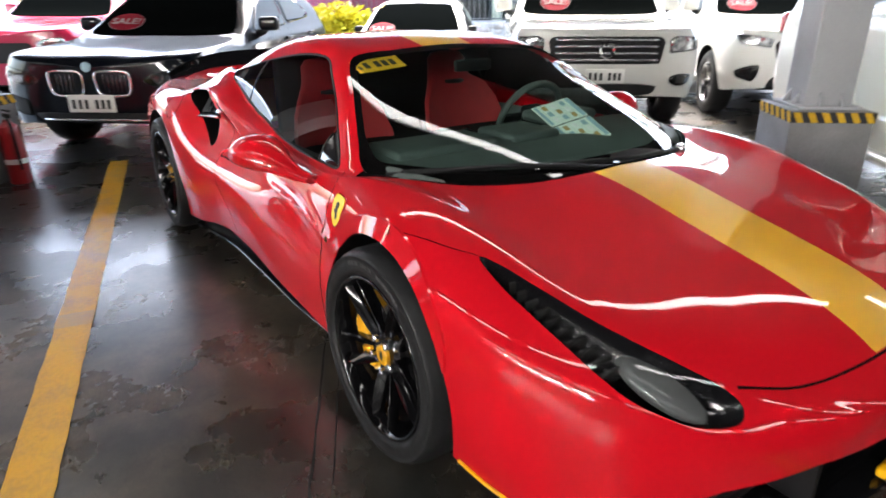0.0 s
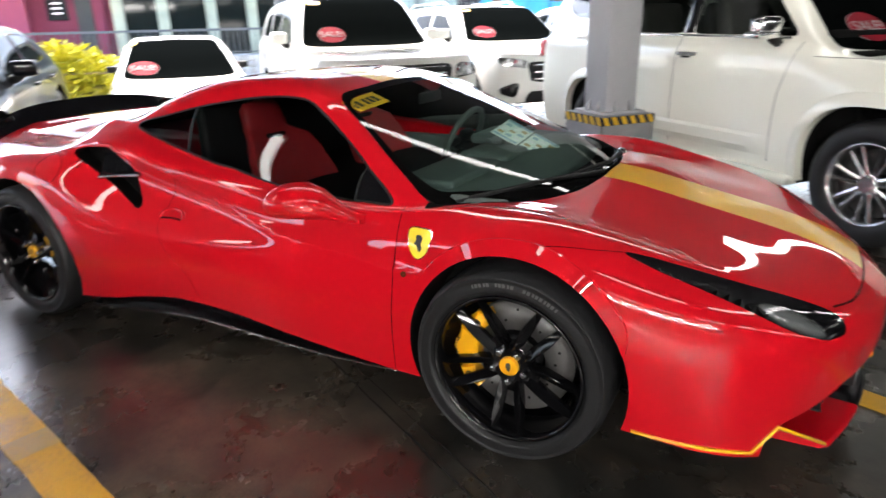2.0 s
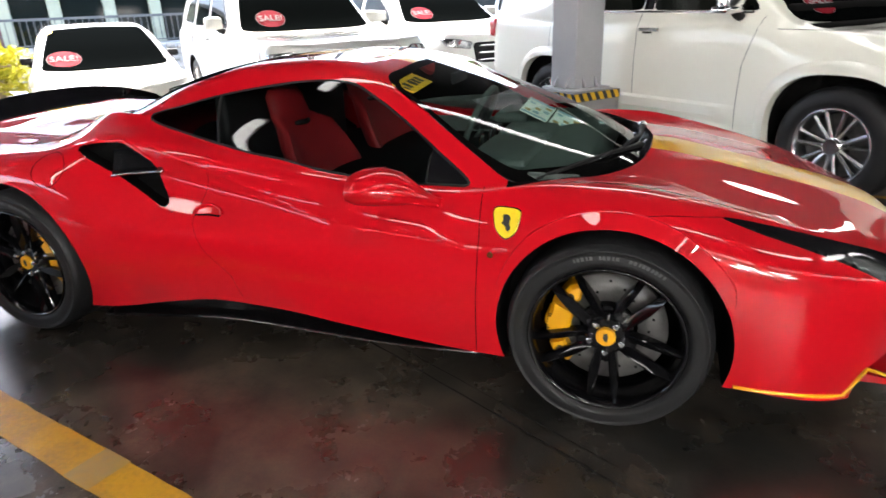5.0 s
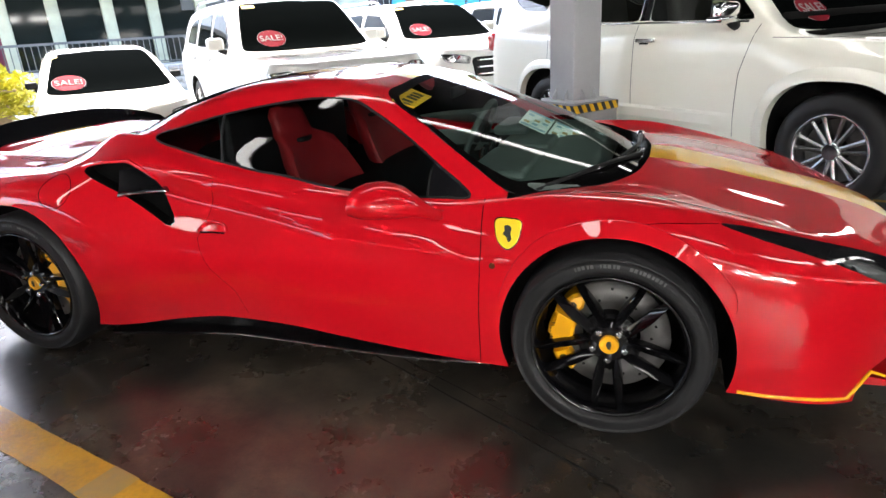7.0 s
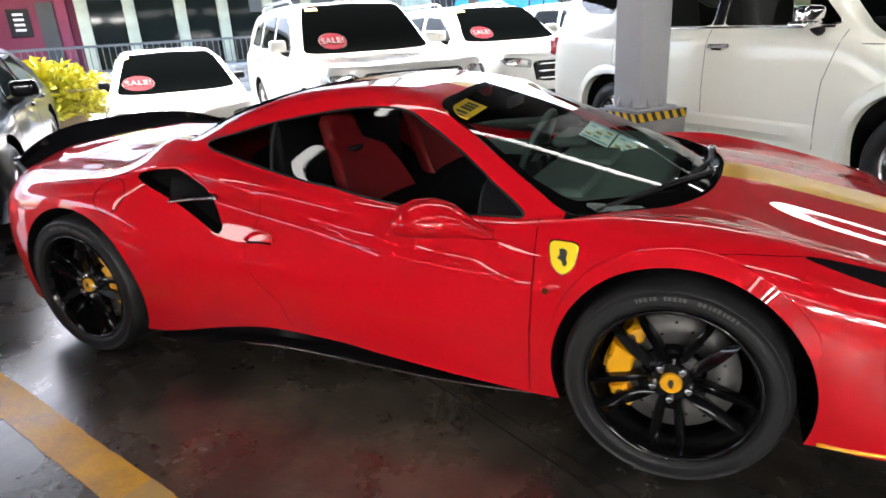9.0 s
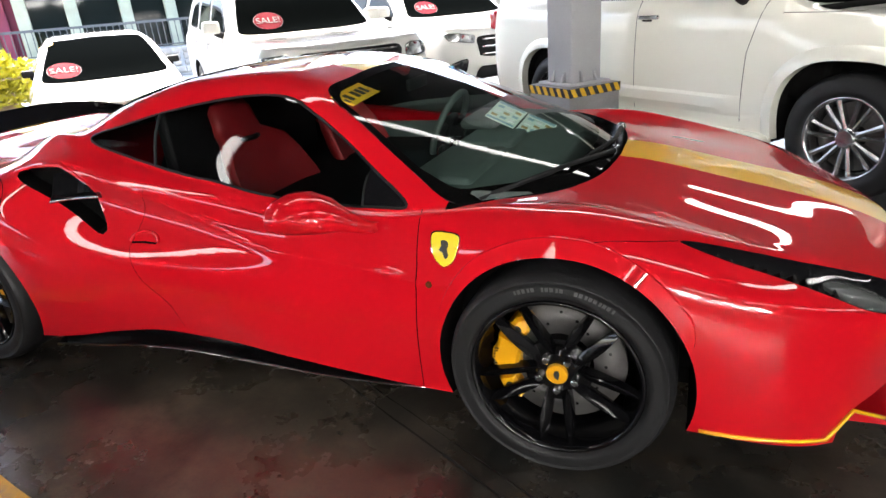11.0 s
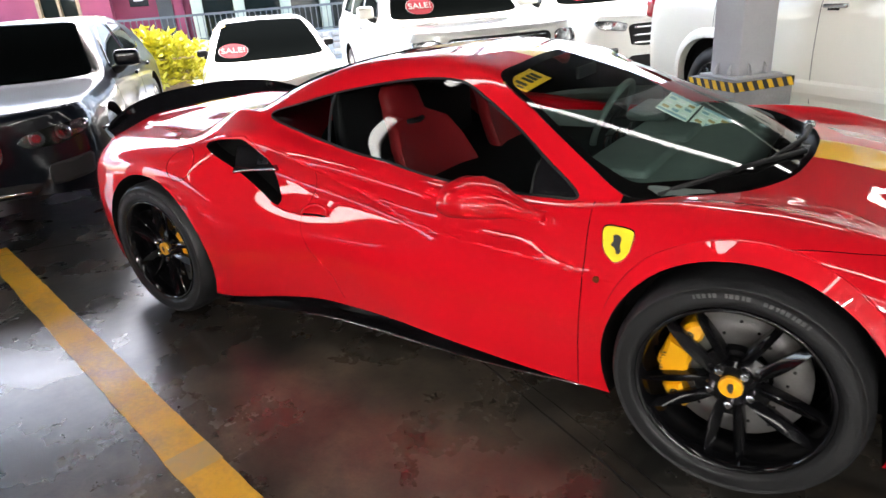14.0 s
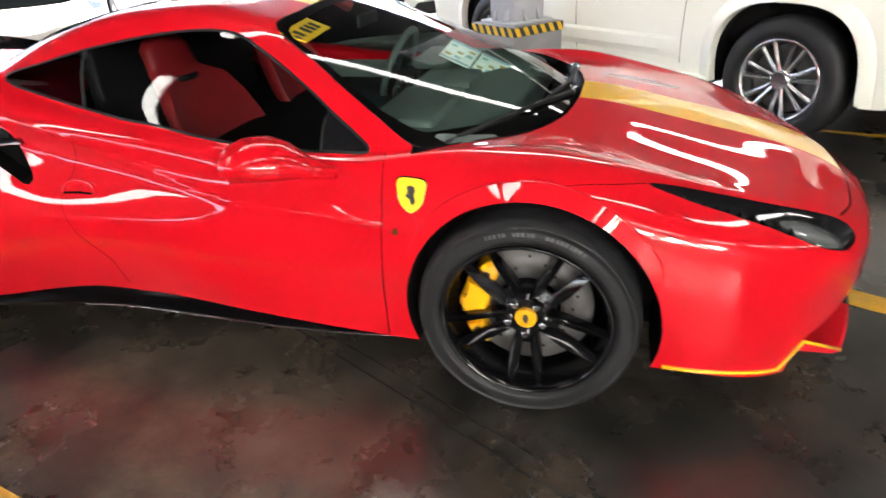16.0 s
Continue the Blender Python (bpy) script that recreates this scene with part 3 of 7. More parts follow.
# ---------- columns ----------
def column(at, name, label):
    r = root(name, pose(at.x, at.y, 0, 0, 0, G_ANGLE))
    tagged(r, label, "column", group="garage columns")
    bm = bmesh.new()
    box(bm, (0, 0, 0.33), (0.53, 0.53, 0.66), 0.012)
    part("plinth", bm, PLINTH_GREY, r, "grey painted concrete plinth")
    bm = bmesh.new()
    box(bm, (0, 0, 1.84), (0.31, 0.31, 2.32), 0.012)
    part("shaft", bm, STEEL_GREY, r)
    bm = bmesh.new()
    box(bm, (0, 0, 0.672), (0.42, 0.42, 0.02), 0.003)
    part("base_plate", bm, STEEL_GREY, r)
    for k in range(4):
        for s in (-0.07, 0.07):
            bm = bmesh.new()
            q = Matrix.Rotation(k * math.pi / 2, 4, "Z")
            prism(bm, [(0.155, 0.682), (0.20, 0.682), (0.20, 0.70), (0.155, 0.77)], 0.012, q @ Matrix.Translation((0, s, 0)))
            part("gusset", bm, STEEL_GREY, r)
    # hazard band: a black strip round the top edge with slanted yellow blocks
    for k in range(4):
        q = Matrix.Rotation(k * math.pi / 2, 4, "Z")
        bm = bmesh.new()
        prism(bm, [(-0.268, 0.586), (0.268, 0.586), (0.268, 0.656), (-0.268, 0.656)], 0.003, q @ Matrix.Translation((0, -0.268, 0)))
        part("hazard_band", bm, BAND_BLACK, r, "black tape of the hazard band", flat=True)
        for i in range(6):
            x = -0.255 + i * 0.090
            bm = bmesh.new()
            prism(bm, [(x + 0.028, 0.588), (x + 0.072, 0.588), (x + 0.036, 0.654), (x - 0.008, 0.654)], 0.002, q @ Matrix.Translation((0, -0.2705, 0)))
            part("hazard_stripe", bm, BAND_YELLOW, r, "yellow slanted stripe", flat=True)
    return r


column(g(0, 0), "garage_column", "grey steel column on concrete plinth with hazard band")
column(g(0, -6.36), "garage_column", "grey steel column on concrete plinth beside fire extinguisher")


def extinguisher(p):
    r = root("fire_extinguisher", pose(p.x, p.y, 0, 0, 0, 20))
    tagged(r, "red fire extinguisher standing beside the column plinth", "fire extinguisher")
    bm = bmesh.new()
    lathe(bm, [(0.001, 0.0), (0.075, 0.0), (0.08, 0.02), (0.08, 0.40), (0.07, 0.45), (0.03, 0.48), (0.025, 0.50), (0.001, 0.50)], 24, Matrix.Rotation(math.pi / 2, 4, "X"))
    part("cylinder", bm, shader("extinguisher_red", (0.28, 0.010, 0.014), 0.35, coat=0.5), r)
    bm = bmesh.new()
    box(bm, (0.02, 0, 0.53), (0.10, 0.025, 0.03), 0.006)
    box(bm, (0.03, 0, 0.57), (0.12, 0.02, 0.012), 0.004)
    part("valve", bm, BLACK_MATT, r)
    bm = bmesh.new()
    tube(bm, [(0.03, -0.01, 0.53), (0.10, -0.02, 0.48), (0.11, -0.02, 0.3), (0.095, -0.01, 0.12)], 0.010, 8)
    part("hose", bm, BLACK_MATT, r)
    bm = bmesh.new()
    lathe(bm, [(0.0815, 0.16), (0.0815, 0.20)], 24, Matrix.Rotation(math.pi / 2, 4, "X"))
    part("label_band", bm, WHITE_INK, r, "white label band")


extinguisher(g(0.02, -5.98))


# ---------- ceiling lamps, the two rear rows added as fill ---
def lamp_row(u, v0, count, gap, glow):
    for i in range(count):
        p = g(u, v0 + i * gap, 2.93)
        r = root("strip_lamp", pose(p.x, p.y, p.z, 0, 0, G_ANGLE))
        tagged(r, "white linear ceiling lamp with bare tube, rear rows added as fill", "ceiling lamp", group="ceiling strip lamps")
        bm = bmesh.new()
        box(bm, (0, 0, 0.035), (0.13, 1.27, 0.05), 0.008)
        part("housing", bm, WHITE_INK, r)
        bm = bmesh.new()
        tube(bm, [(0, -0.61, -0.047), (0, 0.61, -0.047)], 0.055, 14)
        part("tube", bm, glow, r, "glowing white tube")


# rows beyond u = 8 are unseen fill, added to brighten the car's side
for u, v0, count, gap in ((-2.1, 4.34, 5, 1.32), (0.3, 3.1, 6, 1.32), (1.06, -9.5, 4, 1.32), (1.20, -3.25, 4, 1.26), (3.9, -9.2, 10, 1.78), (6.6, -9.3, 10, 1.78), (9.3, -12.4, 6, 1.78), (11.6, -12.6, 6, 1.78)):
    lamp_row(u, v0, count, gap, FILL_TUBE if u > 8 else DIM_TUBE)

# ---------- the red sports car (front axle at the origin, nose towards +x) ----------
COWL = shader("cowl_black", (0.004, 0.004, 0.004), 0.2, spec=0.3)


CREASES = [
    ([(-2.1, 0.90), (-1.904, 0.884), (-1.754, 0.851), (-1.591, 0.801), (-1.422, 0.752), (-1.25, 0.705), (-0.978, 0.652), (-0.816, 0.634), (-0.664, 0.62), (-0.448, 0.594), (-0.2, 0.60)], 0.010, 0.022, -1.95, -0.22),
]


def even_line(xk, yk, x, wide):
    """The line through (xk, yk), its bends evened out over a length of wide metres."""
    u = np.linspace(-2.5, 2.5, 21)
    k = np.exp(-u * u / 2)
    lo, hi = xk[0], xk[-1]
    end = np.clip(np.minimum(x - lo, hi - x) / (2.5 * wide), 0.02, 1)
    return sum(q * soft_line(xk, yk, x + d * wide * end) for q, d in zip(k / k.sum(), u))


def sports_skin():
    xs = stations(1.10, -3.50, 0.022, 0.42)
    L = [
        # sill edge
        [(1.1, 0.93, 0.17), (0.95, 0.93, 0.17), (0.8, 0.935, 0.17), (0.75, 0.935, 0.17), (0.5, 0.93, 0.2), (0.4, 0.93, 0.213), (0, 0.93, 0.2), (-0.37, 0.9, 0.19), (-0.6, 0.9, 0.2), (-1, 0.905, 0.235), (-1.3, 0.9, 0.262), (-1.57, 0.9, 0.268), (-1.83, 0.905, 0.235), (-2.13, 0.925, 0.18), (-2.3, 0.935, 0.165), (-2.65, 0.94, 0.16), (-3, 0.93, 0.2), (-3.3, 0.92, 0.25), (-3.5, 0.9, 0.28)],
        # lower side
        [(1.1, 0.94, 0.23), (0.95, 0.94, 0.245), (0.8, 0.945, 0.255), (0.75, 0.945, 0.26), (0.4, 0.945, 0.31), (0, 0.945, 0.31), (-0.4, 0.912, 0.3), (-1, 0.918, 0.33), (-1.57, 0.918, 0.36), (-2.1, 0.945, 0.3), (-2.65, 0.96, 0.3), (-3.1, 0.95, 0.34), (-3.5, 0.92, 0.36)],
        # middle of the side
        [(1.1, 0.94, 0.33), (0.95, 0.945, 0.36), (0.8, 0.95, 0.39), (0.75, 0.95, 0.4), (0.4, 0.955, 0.47), (0, 0.96, 0.5), (-0.4, 0.918, 0.46), (-0.8, 0.918, 0.47), (-1.2, 0.925, 0.48), (-1.6, 0.935, 0.49), (-2, 0.958, 0.47), (-2.3, 0.974, 0.49), (-2.65, 0.978, 0.53), (-3, 0.965, 0.52), (-3.3, 0.95, 0.5), (-3.5, 0.92, 0.45)],
        # ridge: wing crease, door lower ridge, rear haunch
        [(1.1, 0.93, 0.42), (0.95, 0.935, 0.475), (0.8, 0.937, 0.54), (0.68, 0.937, 0.585), (0.43, 0.938, 0.64), (0.25, 0.942, 0.68), (0, 0.94, 0.725), (-0.2, 0.915, 0.69), (-0.45, 0.888, 0.605), (-0.65, 0.889, 0.6), (-0.91, 0.903, 0.59), (-1.3, 0.912, 0.585), (-1.7, 0.925, 0.6), (-2, 0.945, 0.63), (-2.3, 0.962, 0.69), (-2.65, 0.962, 0.745), (-3, 0.945, 0.71), (-3.3, 0.93, 0.66), (-3.5, 0.9, 0.58)],
        # hollow above the ridge
        [(1.1, 0.88, 0.45), (0.95, 0.865, 0.508), (0.8, 0.865, 0.585), (0.68, 0.868, 0.628), (0.43, 0.872, 0.69), (0.2, 0.885, 0.755), (0, 0.888, 0.79), (-0.2, 0.878, 0.77), (-0.45, 0.868, 0.7), (-0.7, 0.862, 0.675), (-0.95, 0.868, 0.68), (-1.12, 0.852, 0.69), (-1.3, 0.832, 0.705), (-1.6, 0.808, 0.735), (-1.85, 0.800, 0.77), (-2.05, 0.818, 0.8), (-2.16, 0.852, 0.812), (-2.3, 0.9, 0.82), (-2.65, 0.915, 0.83), (-3, 0.9, 0.8), (-3.3, 0.88, 0.75), (-3.5, 0.85, 0.68)],
        # shoulder: wing crown, belt crease, top of the haunch
        [(1.1, 0.8, 0.468), (0.95, 0.765, 0.54), (0.8, 0.76, 0.618), (0.68, 0.76, 0.662), (0.43, 0.755, 0.733), (0.2, 0.765, 0.79), (0, 0.775, 0.825), (-0.2, 0.79, 0.825), (-0.45, 0.822, 0.785), (-0.7, 0.835, 0.76), (-0.95, 0.843, 0.765), (-1.3, 0.832, 0.8), (-1.6, 0.82, 0.845), (-1.85, 0.812, 0.885), (-2.05, 0.8, 0.91), (-2.3, 0.795, 0.902), (-2.5, 0.79, 0.866), (-2.88, 0.785, 0.855), (-3.24, 0.775, 0.85), (-3.5, 0.75, 0.76)],
        # foot of the side glass, hood side
        [(1.1, 0.66, 0.478), (0.95, 0.62, 0.56), (0.8, 0.615, 0.632), (0.68, 0.615, 0.668), (0.43, 0.615, 0.728), (0.2, 0.63, 0.775), (0, 0.66, 0.805), (-0.2, 0.735, 0.82), (-0.4, 0.8, 0.802), (-0.6, 0.8, 0.79), (-0.86, 0.797, 0.8), (-1.09, 0.787, 0.822), (-1.3, 0.765, 0.85), (-1.46, 0.75, 0.868), (-1.78, 0.704, 0.924), (-2, 0.662, 0.985), (-2.17, 0.635, 1.000), (-2.28, 0.60, 1.006), (-2.36, 0.60, 0.970), (-2.5, 0.61, 0.905), (-2.7, 0.61, 0.866), (-3.0, 0.6, 0.864), (-3.15, 0.6, 0.874), (-3.30, 0.6, 0.885), (-3.5, 0.6, 0.82)],
        # head of the side glass
        [(1.1, 0.52, 0.484), (0.95, 0.49, 0.574), (0.8, 0.485, 0.64), (0.68, 0.482, 0.674), (0.43, 0.485, 0.728), (0.2, 0.5, 0.775), (0, 0.55, 0.8), (-0.2, 0.66, 0.815), (-0.45, 0.785, 0.825), (-0.536, 0.77, 0.838), (-0.72, 0.7, 0.925), (-0.938, 0.603, 1.062), (-1.1, 0.558, 1.11), (-1.3, 0.545, 1.127), (-1.62, 0.572, 1.088), (-1.84, 0.614, 1.04), (-2, 0.632, 1.01), (-2.17, 0.6, 0.995), (-2.28, 0.57, 0.985), (-2.5, 0.54, 0.885), (-2.72, 0.5, 0.850), (-3.0, 0.5, 0.862), (-3.15, 0.5, 0.880), (-3.30, 0.5, 0.905), (-3.5, 0.5, 0.82)],
        # rail
        [(1.1, 0.38, 0.488), (0.95, 0.36, 0.590), (0.8, 0.357, 0.649), (0.68, 0.356, 0.68), (0.43, 0.36, 0.733), (0.2, 0.38, 0.785), (0, 0.44, 0.805), (-0.2, 0.6, 0.825), (-0.387, 0.76, 0.835), (-0.536, 0.728, 0.89), (-0.72, 0.64, 1.002), (-0.938, 0.535, 1.128), (-1.1, 0.485, 1.168), (-1.3, 0.468, 1.185), (-1.62, 0.48, 1.165), (-1.84, 0.515, 1.115), (-2, 0.545, 1.06), (-2.17, 0.52, 1.005), (-2.5, 0.45, 0.90), (-2.72, 0.4, 0.855), (-3.0, 0.4, 0.864), (-3.15, 0.4, 0.884), (-3.30, 0.4, 0.912), (-3.5, 0.4, 0.82)],
        # roof
        [(1.1, 0.22, 0.491), (0.95, 0.21, 0.600), (0.8, 0.208, 0.656), (0.68, 0.206, 0.687), (0.43, 0.21, 0.743), (0.2, 0.22, 0.795), (0, 0.27, 0.815), (-0.2, 0.38, 0.872), (-0.387, 0.46, 0.945), (-0.536, 0.46, 1), (-0.72, 0.42, 1.065), (-0.938, 0.36, 1.148), (-1.1, 0.33, 1.185), (-1.3, 0.32, 1.205), (-1.62, 0.32, 1.192), (-1.84, 0.33, 1.155), (-2, 0.33, 1.115), (-2.17, 0.31, 1.06), (-2.5, 0.27, 0.925), (-2.72, 0.24, 0.862), (-3.0, 0.22, 0.866), (-3.15, 0.22, 0.886), (-3.30, 0.22, 0.915), (-3.5, 0.22, 0.82)],
        # middle
        [(1.1, 0, 0.493), (0.95, 0, 0.603), (0.8, 0, 0.659), (0.68, 0, 0.690), (0.43, 0, 0.747), (0.2, 0, 0.8), (0.03, 0, 0.825), (-0.2, 0, 0.9), (-0.387, 0, 0.978), (-0.536, 0, 1.03), (-0.72, 0, 1.09), (-0.938, 0, 1.158), (-1.1, 0, 1.192), (-1.3, 0, 1.211), (-1.62, 0, 1.2), (-1.84, 0, 1.165), (-2, 0, 1.125), (-2.17, 0, 1.07), (-2.5, 0, 0.935), (-2.72, 0, 0.866), (-3.0, 0, 0.866), (-3.15, 0, 0.887), (-3.30, 0, 0.916), (-3.5, 0, 0.82)],
    ]
    E = closing(xs, 0.35, 1.10, 2.3, 2.2) * closing(-xs, 2.9, 3.50, 3.0, 2.4)
    S = np.zeros((len(xs), len(L), 3))
    for k, line in enumerate(L):
        a = np.array(sorted(line))
        S[:, k, 0] = xs
        wide = 0.075 if 0 < k < 6 else 0.03
        S[:, k, 1] = even_line(a[:, 0], a[:, 1], xs, wide) * E
        S[:, k, 2] = even_line(a[:, 0], a[:, 2], xs, wide)
    # glass foot ledge and the slight barrel of the side glass
    on = np.clip((-xs - .5) / .2, 0, 1) * np.clip((xs + 2.05) / .2, 0, 1)
    ledge = S[:, 6].copy()
    ledge[:, 1] += (.02 * on + (1 - on) * .5 * (S[:, 5, 1] - S[:, 6, 1]))
    ledge[:, 2] += (-.010 * on + (1 - on) * .5 * (S[:, 5, 2] - S[:, 6, 2]))
    mid = .5 * (S[:, 6] + S[:, 7])
    mid[:, 1] += .012 * on
    mid[:, 2] += .008 * on
    S = np.concatenate([S[:, :6], ledge[:, None], S[:, 6:7], mid[:, None], S[:, 7:]], 1)
    bm = loft(S, per=7, rounds=6)
    # even out the hood
    vs = [v for v in bm.verts if v.co.z > 0.46 and v.co.x > -0.25]
    co = np.array([v.co for v in vs])
    inner = (co[:, 0] > 0.06) & (co[:, 0] < 0.97) & (np.abs(co[:, 1]) < 0.74)
    at = fit_even(co[inner, 0], co[inner, 1], co[inner, 2], 4, 6, True)
    w = np.clip((co[:, 0] - 0.05) / 0.12, 0, 1) * np.clip((0.97 - co[:, 0]) / 0.08, 0, 1) * np.clip((0.74 - np.abs(co[:, 1])) / 0.10, 0, 1)
    w = w * w * (3 - 2 * w)
    z = at(co[:, 0], co[:, 1])[0]
    ridge = np.clip(0.24 + 0.26 * (co[:, 0] - 0.10), 0.2, 0.48)
    fade = np.clip((1.0 - co[:, 0]) / 0.6, 0, 1) * np.clip((co[:, 0] - 0.03) / 0.3, 0, 1)
    z = z + 0.002 * np.exp(-((np.abs(co[:, 1]) - ridge) / 0.095) ** 2) * fade * fade * (3 - 2 * fade)
    for v, q, k in zip(vs, z.tolist(), w.tolist()):
        if k > 0:
            v.co.z += (q - v.co.z) * k
    # crisp creases along the door and the shoulder
    for line, amp, sig, x0, x1 in CREASES:
        q = np.linspace(line[0][0], line[-1][0], 60)
        zz = soft_line(*np.array(line).T, q)
        band = np.concatenate([np.stack([q, zz], 1), np.stack([q, zz - 0.10], 1)[::-1]])
        cut(bm, inside_by(band), [0, 2], 0, lambda c: (np.abs(c[:, 1]) > 0.6) & (c[:, 2] > 0.42) & (c[:, 2] < 1.0) & (c[:, 0] < 0.0) & (c[:, 0] > -2.3))
    vs = [v for v in bm.verts if abs(v.co.y) > 0.55 and v.co.z > 0.5 and -2.4 < v.co.x < -0.1]
    co = np.array([v.co for v in vs])
    out = np.zeros(len(vs))
    for line, amp, sig, x0, x1 in CREASES:
        a = np.array(line)
        d = co[:, 2] - soft_line(a[:, 0], a[:, 1], co[:, 0])
        out += amp * np.exp(-np.abs(d) / np.where(d > 0, sig, sig * 1.6)) * np.clip((co[:, 0] - x0) / 0.12, 0, 1) * np.clip((x1 - co[:, 0]) / 0.12, 0, 1)
    for v, q in zip(vs, out.tolist()):
        v.co.y += math.copysign(q, v.co.y)
    return bm


def sports_car():
    car = root("sports_car")
    tagged(car, "glossy red two-seat sports car with yellow centre stripe, black wheels", "car")
    bm = sports_skin()
    side = lambda c: np.abs(c[:, 1]) > 0.42
    XZ, XY, YZ = [0, 2], [0, 1], [1, 2]
    tree = BVHTree.FromBMesh(bm)
    # wheel openings
    cut(bm, circle_by(0.005, 0.335, 0.388), XZ, 20, lambda c: (np.abs(c[:, 1]) > 0.6) & (c[:, 2] < 0.76))
    cut(bm, circle_by(-2.648, 0.345, 0.392), XZ, 21, lambda c: (np.abs(c[:, 1]) > 0.6) & (c[:, 2] < 0.78))
    # side glass, parted by the post
    glass = rounded([(-2.0, .988), (-1.84, 1.036), (-1.62, 1.084), (-1.31, 1.126), (-1.08, 1.124), (-.94, 1.072), (-.80, .996), (-.652, .902), (-.51, .810), (-.62, .798), (-.86, .804), (-1.09, .824), (-1.30, .856), (-1.46, .874), (-1.78, .930)], 6)
    cut(bm, inside_by(glass), XZ, 1, lambda c: (np.abs(c[:, 1]) > 0.5) & (c[:, 2] > 0.77) & (c[:, 0] < -0.4))
    # black corner panel ahead of it
    cut(bm, lambda p: -0.668 - p[:, 0], XZ, 9, lambda c: (np.abs(c[:, 1]) > 0.5) & (c[:, 2] > 0.77) & (c[:, 0] < -0.4) & (c[:, 0] > -1.2), (1,))
    # windscreen
    ws = rounded([(-.50, -.715), (-.72, -.612), (-.925, -.50), (-.955, -.25), (-.965, 0), (-.955, .25), (-.925, .50), (-.72, .612), (-.50, .715), (-.385, .765), (-.285, .745), (-.105, .60), (.015, .39), (.058, .16), (.064, 0), (.058, -.16), (.015, -.39), (-.105, -.60), (-.285, -.745), (-.385, -.765)], 6)
    in_ws = inside_by(ws)
    near_ws = lambda c: (c[:, 2] > 0.76) & (c[:, 0] < 0.2) & (c[:, 0] > -1.2)
    cut(bm, in_ws, XY, 10, near_ws)
    # the clear field, within a black printed edge that is broad at the foot
    cut(bm, lambda p: in_ws(p) + 0.026 + 0.075 * np.clip((p[:, 0] + 0.50) / 0.35, 0, 1) + 0.03 * np.clip((-0.86 - p[:, 0]) / 0.06, 0, 1), XY, 2, near_ws, (10,))
    # black cowl round the windscreen foot
    cowl = rounded([(-.42, -.79), (-.30, -.77), (-.10, -.62), (.03, -.40), (.075, -.16), (.08, 0), (.075, .16), (.03, .40), (-.10, .62), (-.30, .77), (-.42, .79), (-.5, .6), (-.5, 0), (-.5, -.6)], 6)
    cut(bm, inside_by(cowl), XY, 3, lambda c: (c[:, 2] > 0.74) & (c[:, 0] < 0.3) & (c[:, 0] > -0.385))
    # engine cover glass
    eng = rounded([(-1.58, -.30), (-1.56, 0), (-1.58, .30), (-1.72, .445), (-1.87, .492), (-2.12, .512), (-2.32, .49), (-2.56, .43), (-2.66, .25), (-2.68, 0), (-2.66, -.25), (-2.56, -.43), (-2.32, -.49), (-2.12, -.512), (-1.87, -.492), (-1.72, -.445)], 6)
    cut(bm, inside_by(eng), XY, 4, lambda c: c[:, 2] > 0.85)
    # headlamps
    lamp = rounded([(.315, .812), (.42, .826), (.52, .824), (.62, .816), (.715, .800), (.79, .770), (.86, .712), (.91, .645), (.938, .585), (.92, .560), (.875, .578), (.80, .630), (.71, .688), (.61, .730), (.48, .764), (.385, .785)], 5)
    fl = inside_by(lamp)
    cut(bm, lambda p: fl(np.stack([p[:, 0], np.abs(p[:, 1])], 1)), XY, 5, lambda c: (c[:, 2] > 0.5) & (c[:, 0] > 0.2))
    # air intake in the haunch
    intake = corners([(-2.292, .880), (-2.20, .898), (-2.05, .906), (-1.975, .872), (-1.895, .826), (-1.880, .790), (-1.845, .735), (-1.785, .672), (-1.805, .652), (-1.93, .708), (-2.10, .790), (-2.23, .850)], .03, 4)
    cut(bm, inside_by(intake), XZ, 22, lambda c: (np.abs(c[:, 1]) > 0.55) & (c[:, 2] < 0.96) & (c[:, 0] < -1.5))
    # mouth
    mouth = [(-.82, .05), (-.82, .22), (-.795, .285), (-.62, .365), (-.42, .40), (0, .41), (.42, .40), (.62, .365), (.795, .285), (.82, .22), (.82, .05)]
    cut(bm, inside_by(mouth), YZ, 23, lambda c: (c[:, 0] > 0.62) & (c[:, 2] < 0.47))
    # yellow stripe over hood, roof and tail
    for sreg, x0, x1 in ((6, -0.2, 1.005), (7, -1.75, -0.2), (8, -4.0, -1.75)):
        cut(bm, lambda p: np.abs(p[:, 1]) - 0.135, XY, sreg, lambda c, x0=x0, x1=x1: (c[:, 2] > 0.43) & (c[:, 0] > x0) & (c[:, 0] < x1))
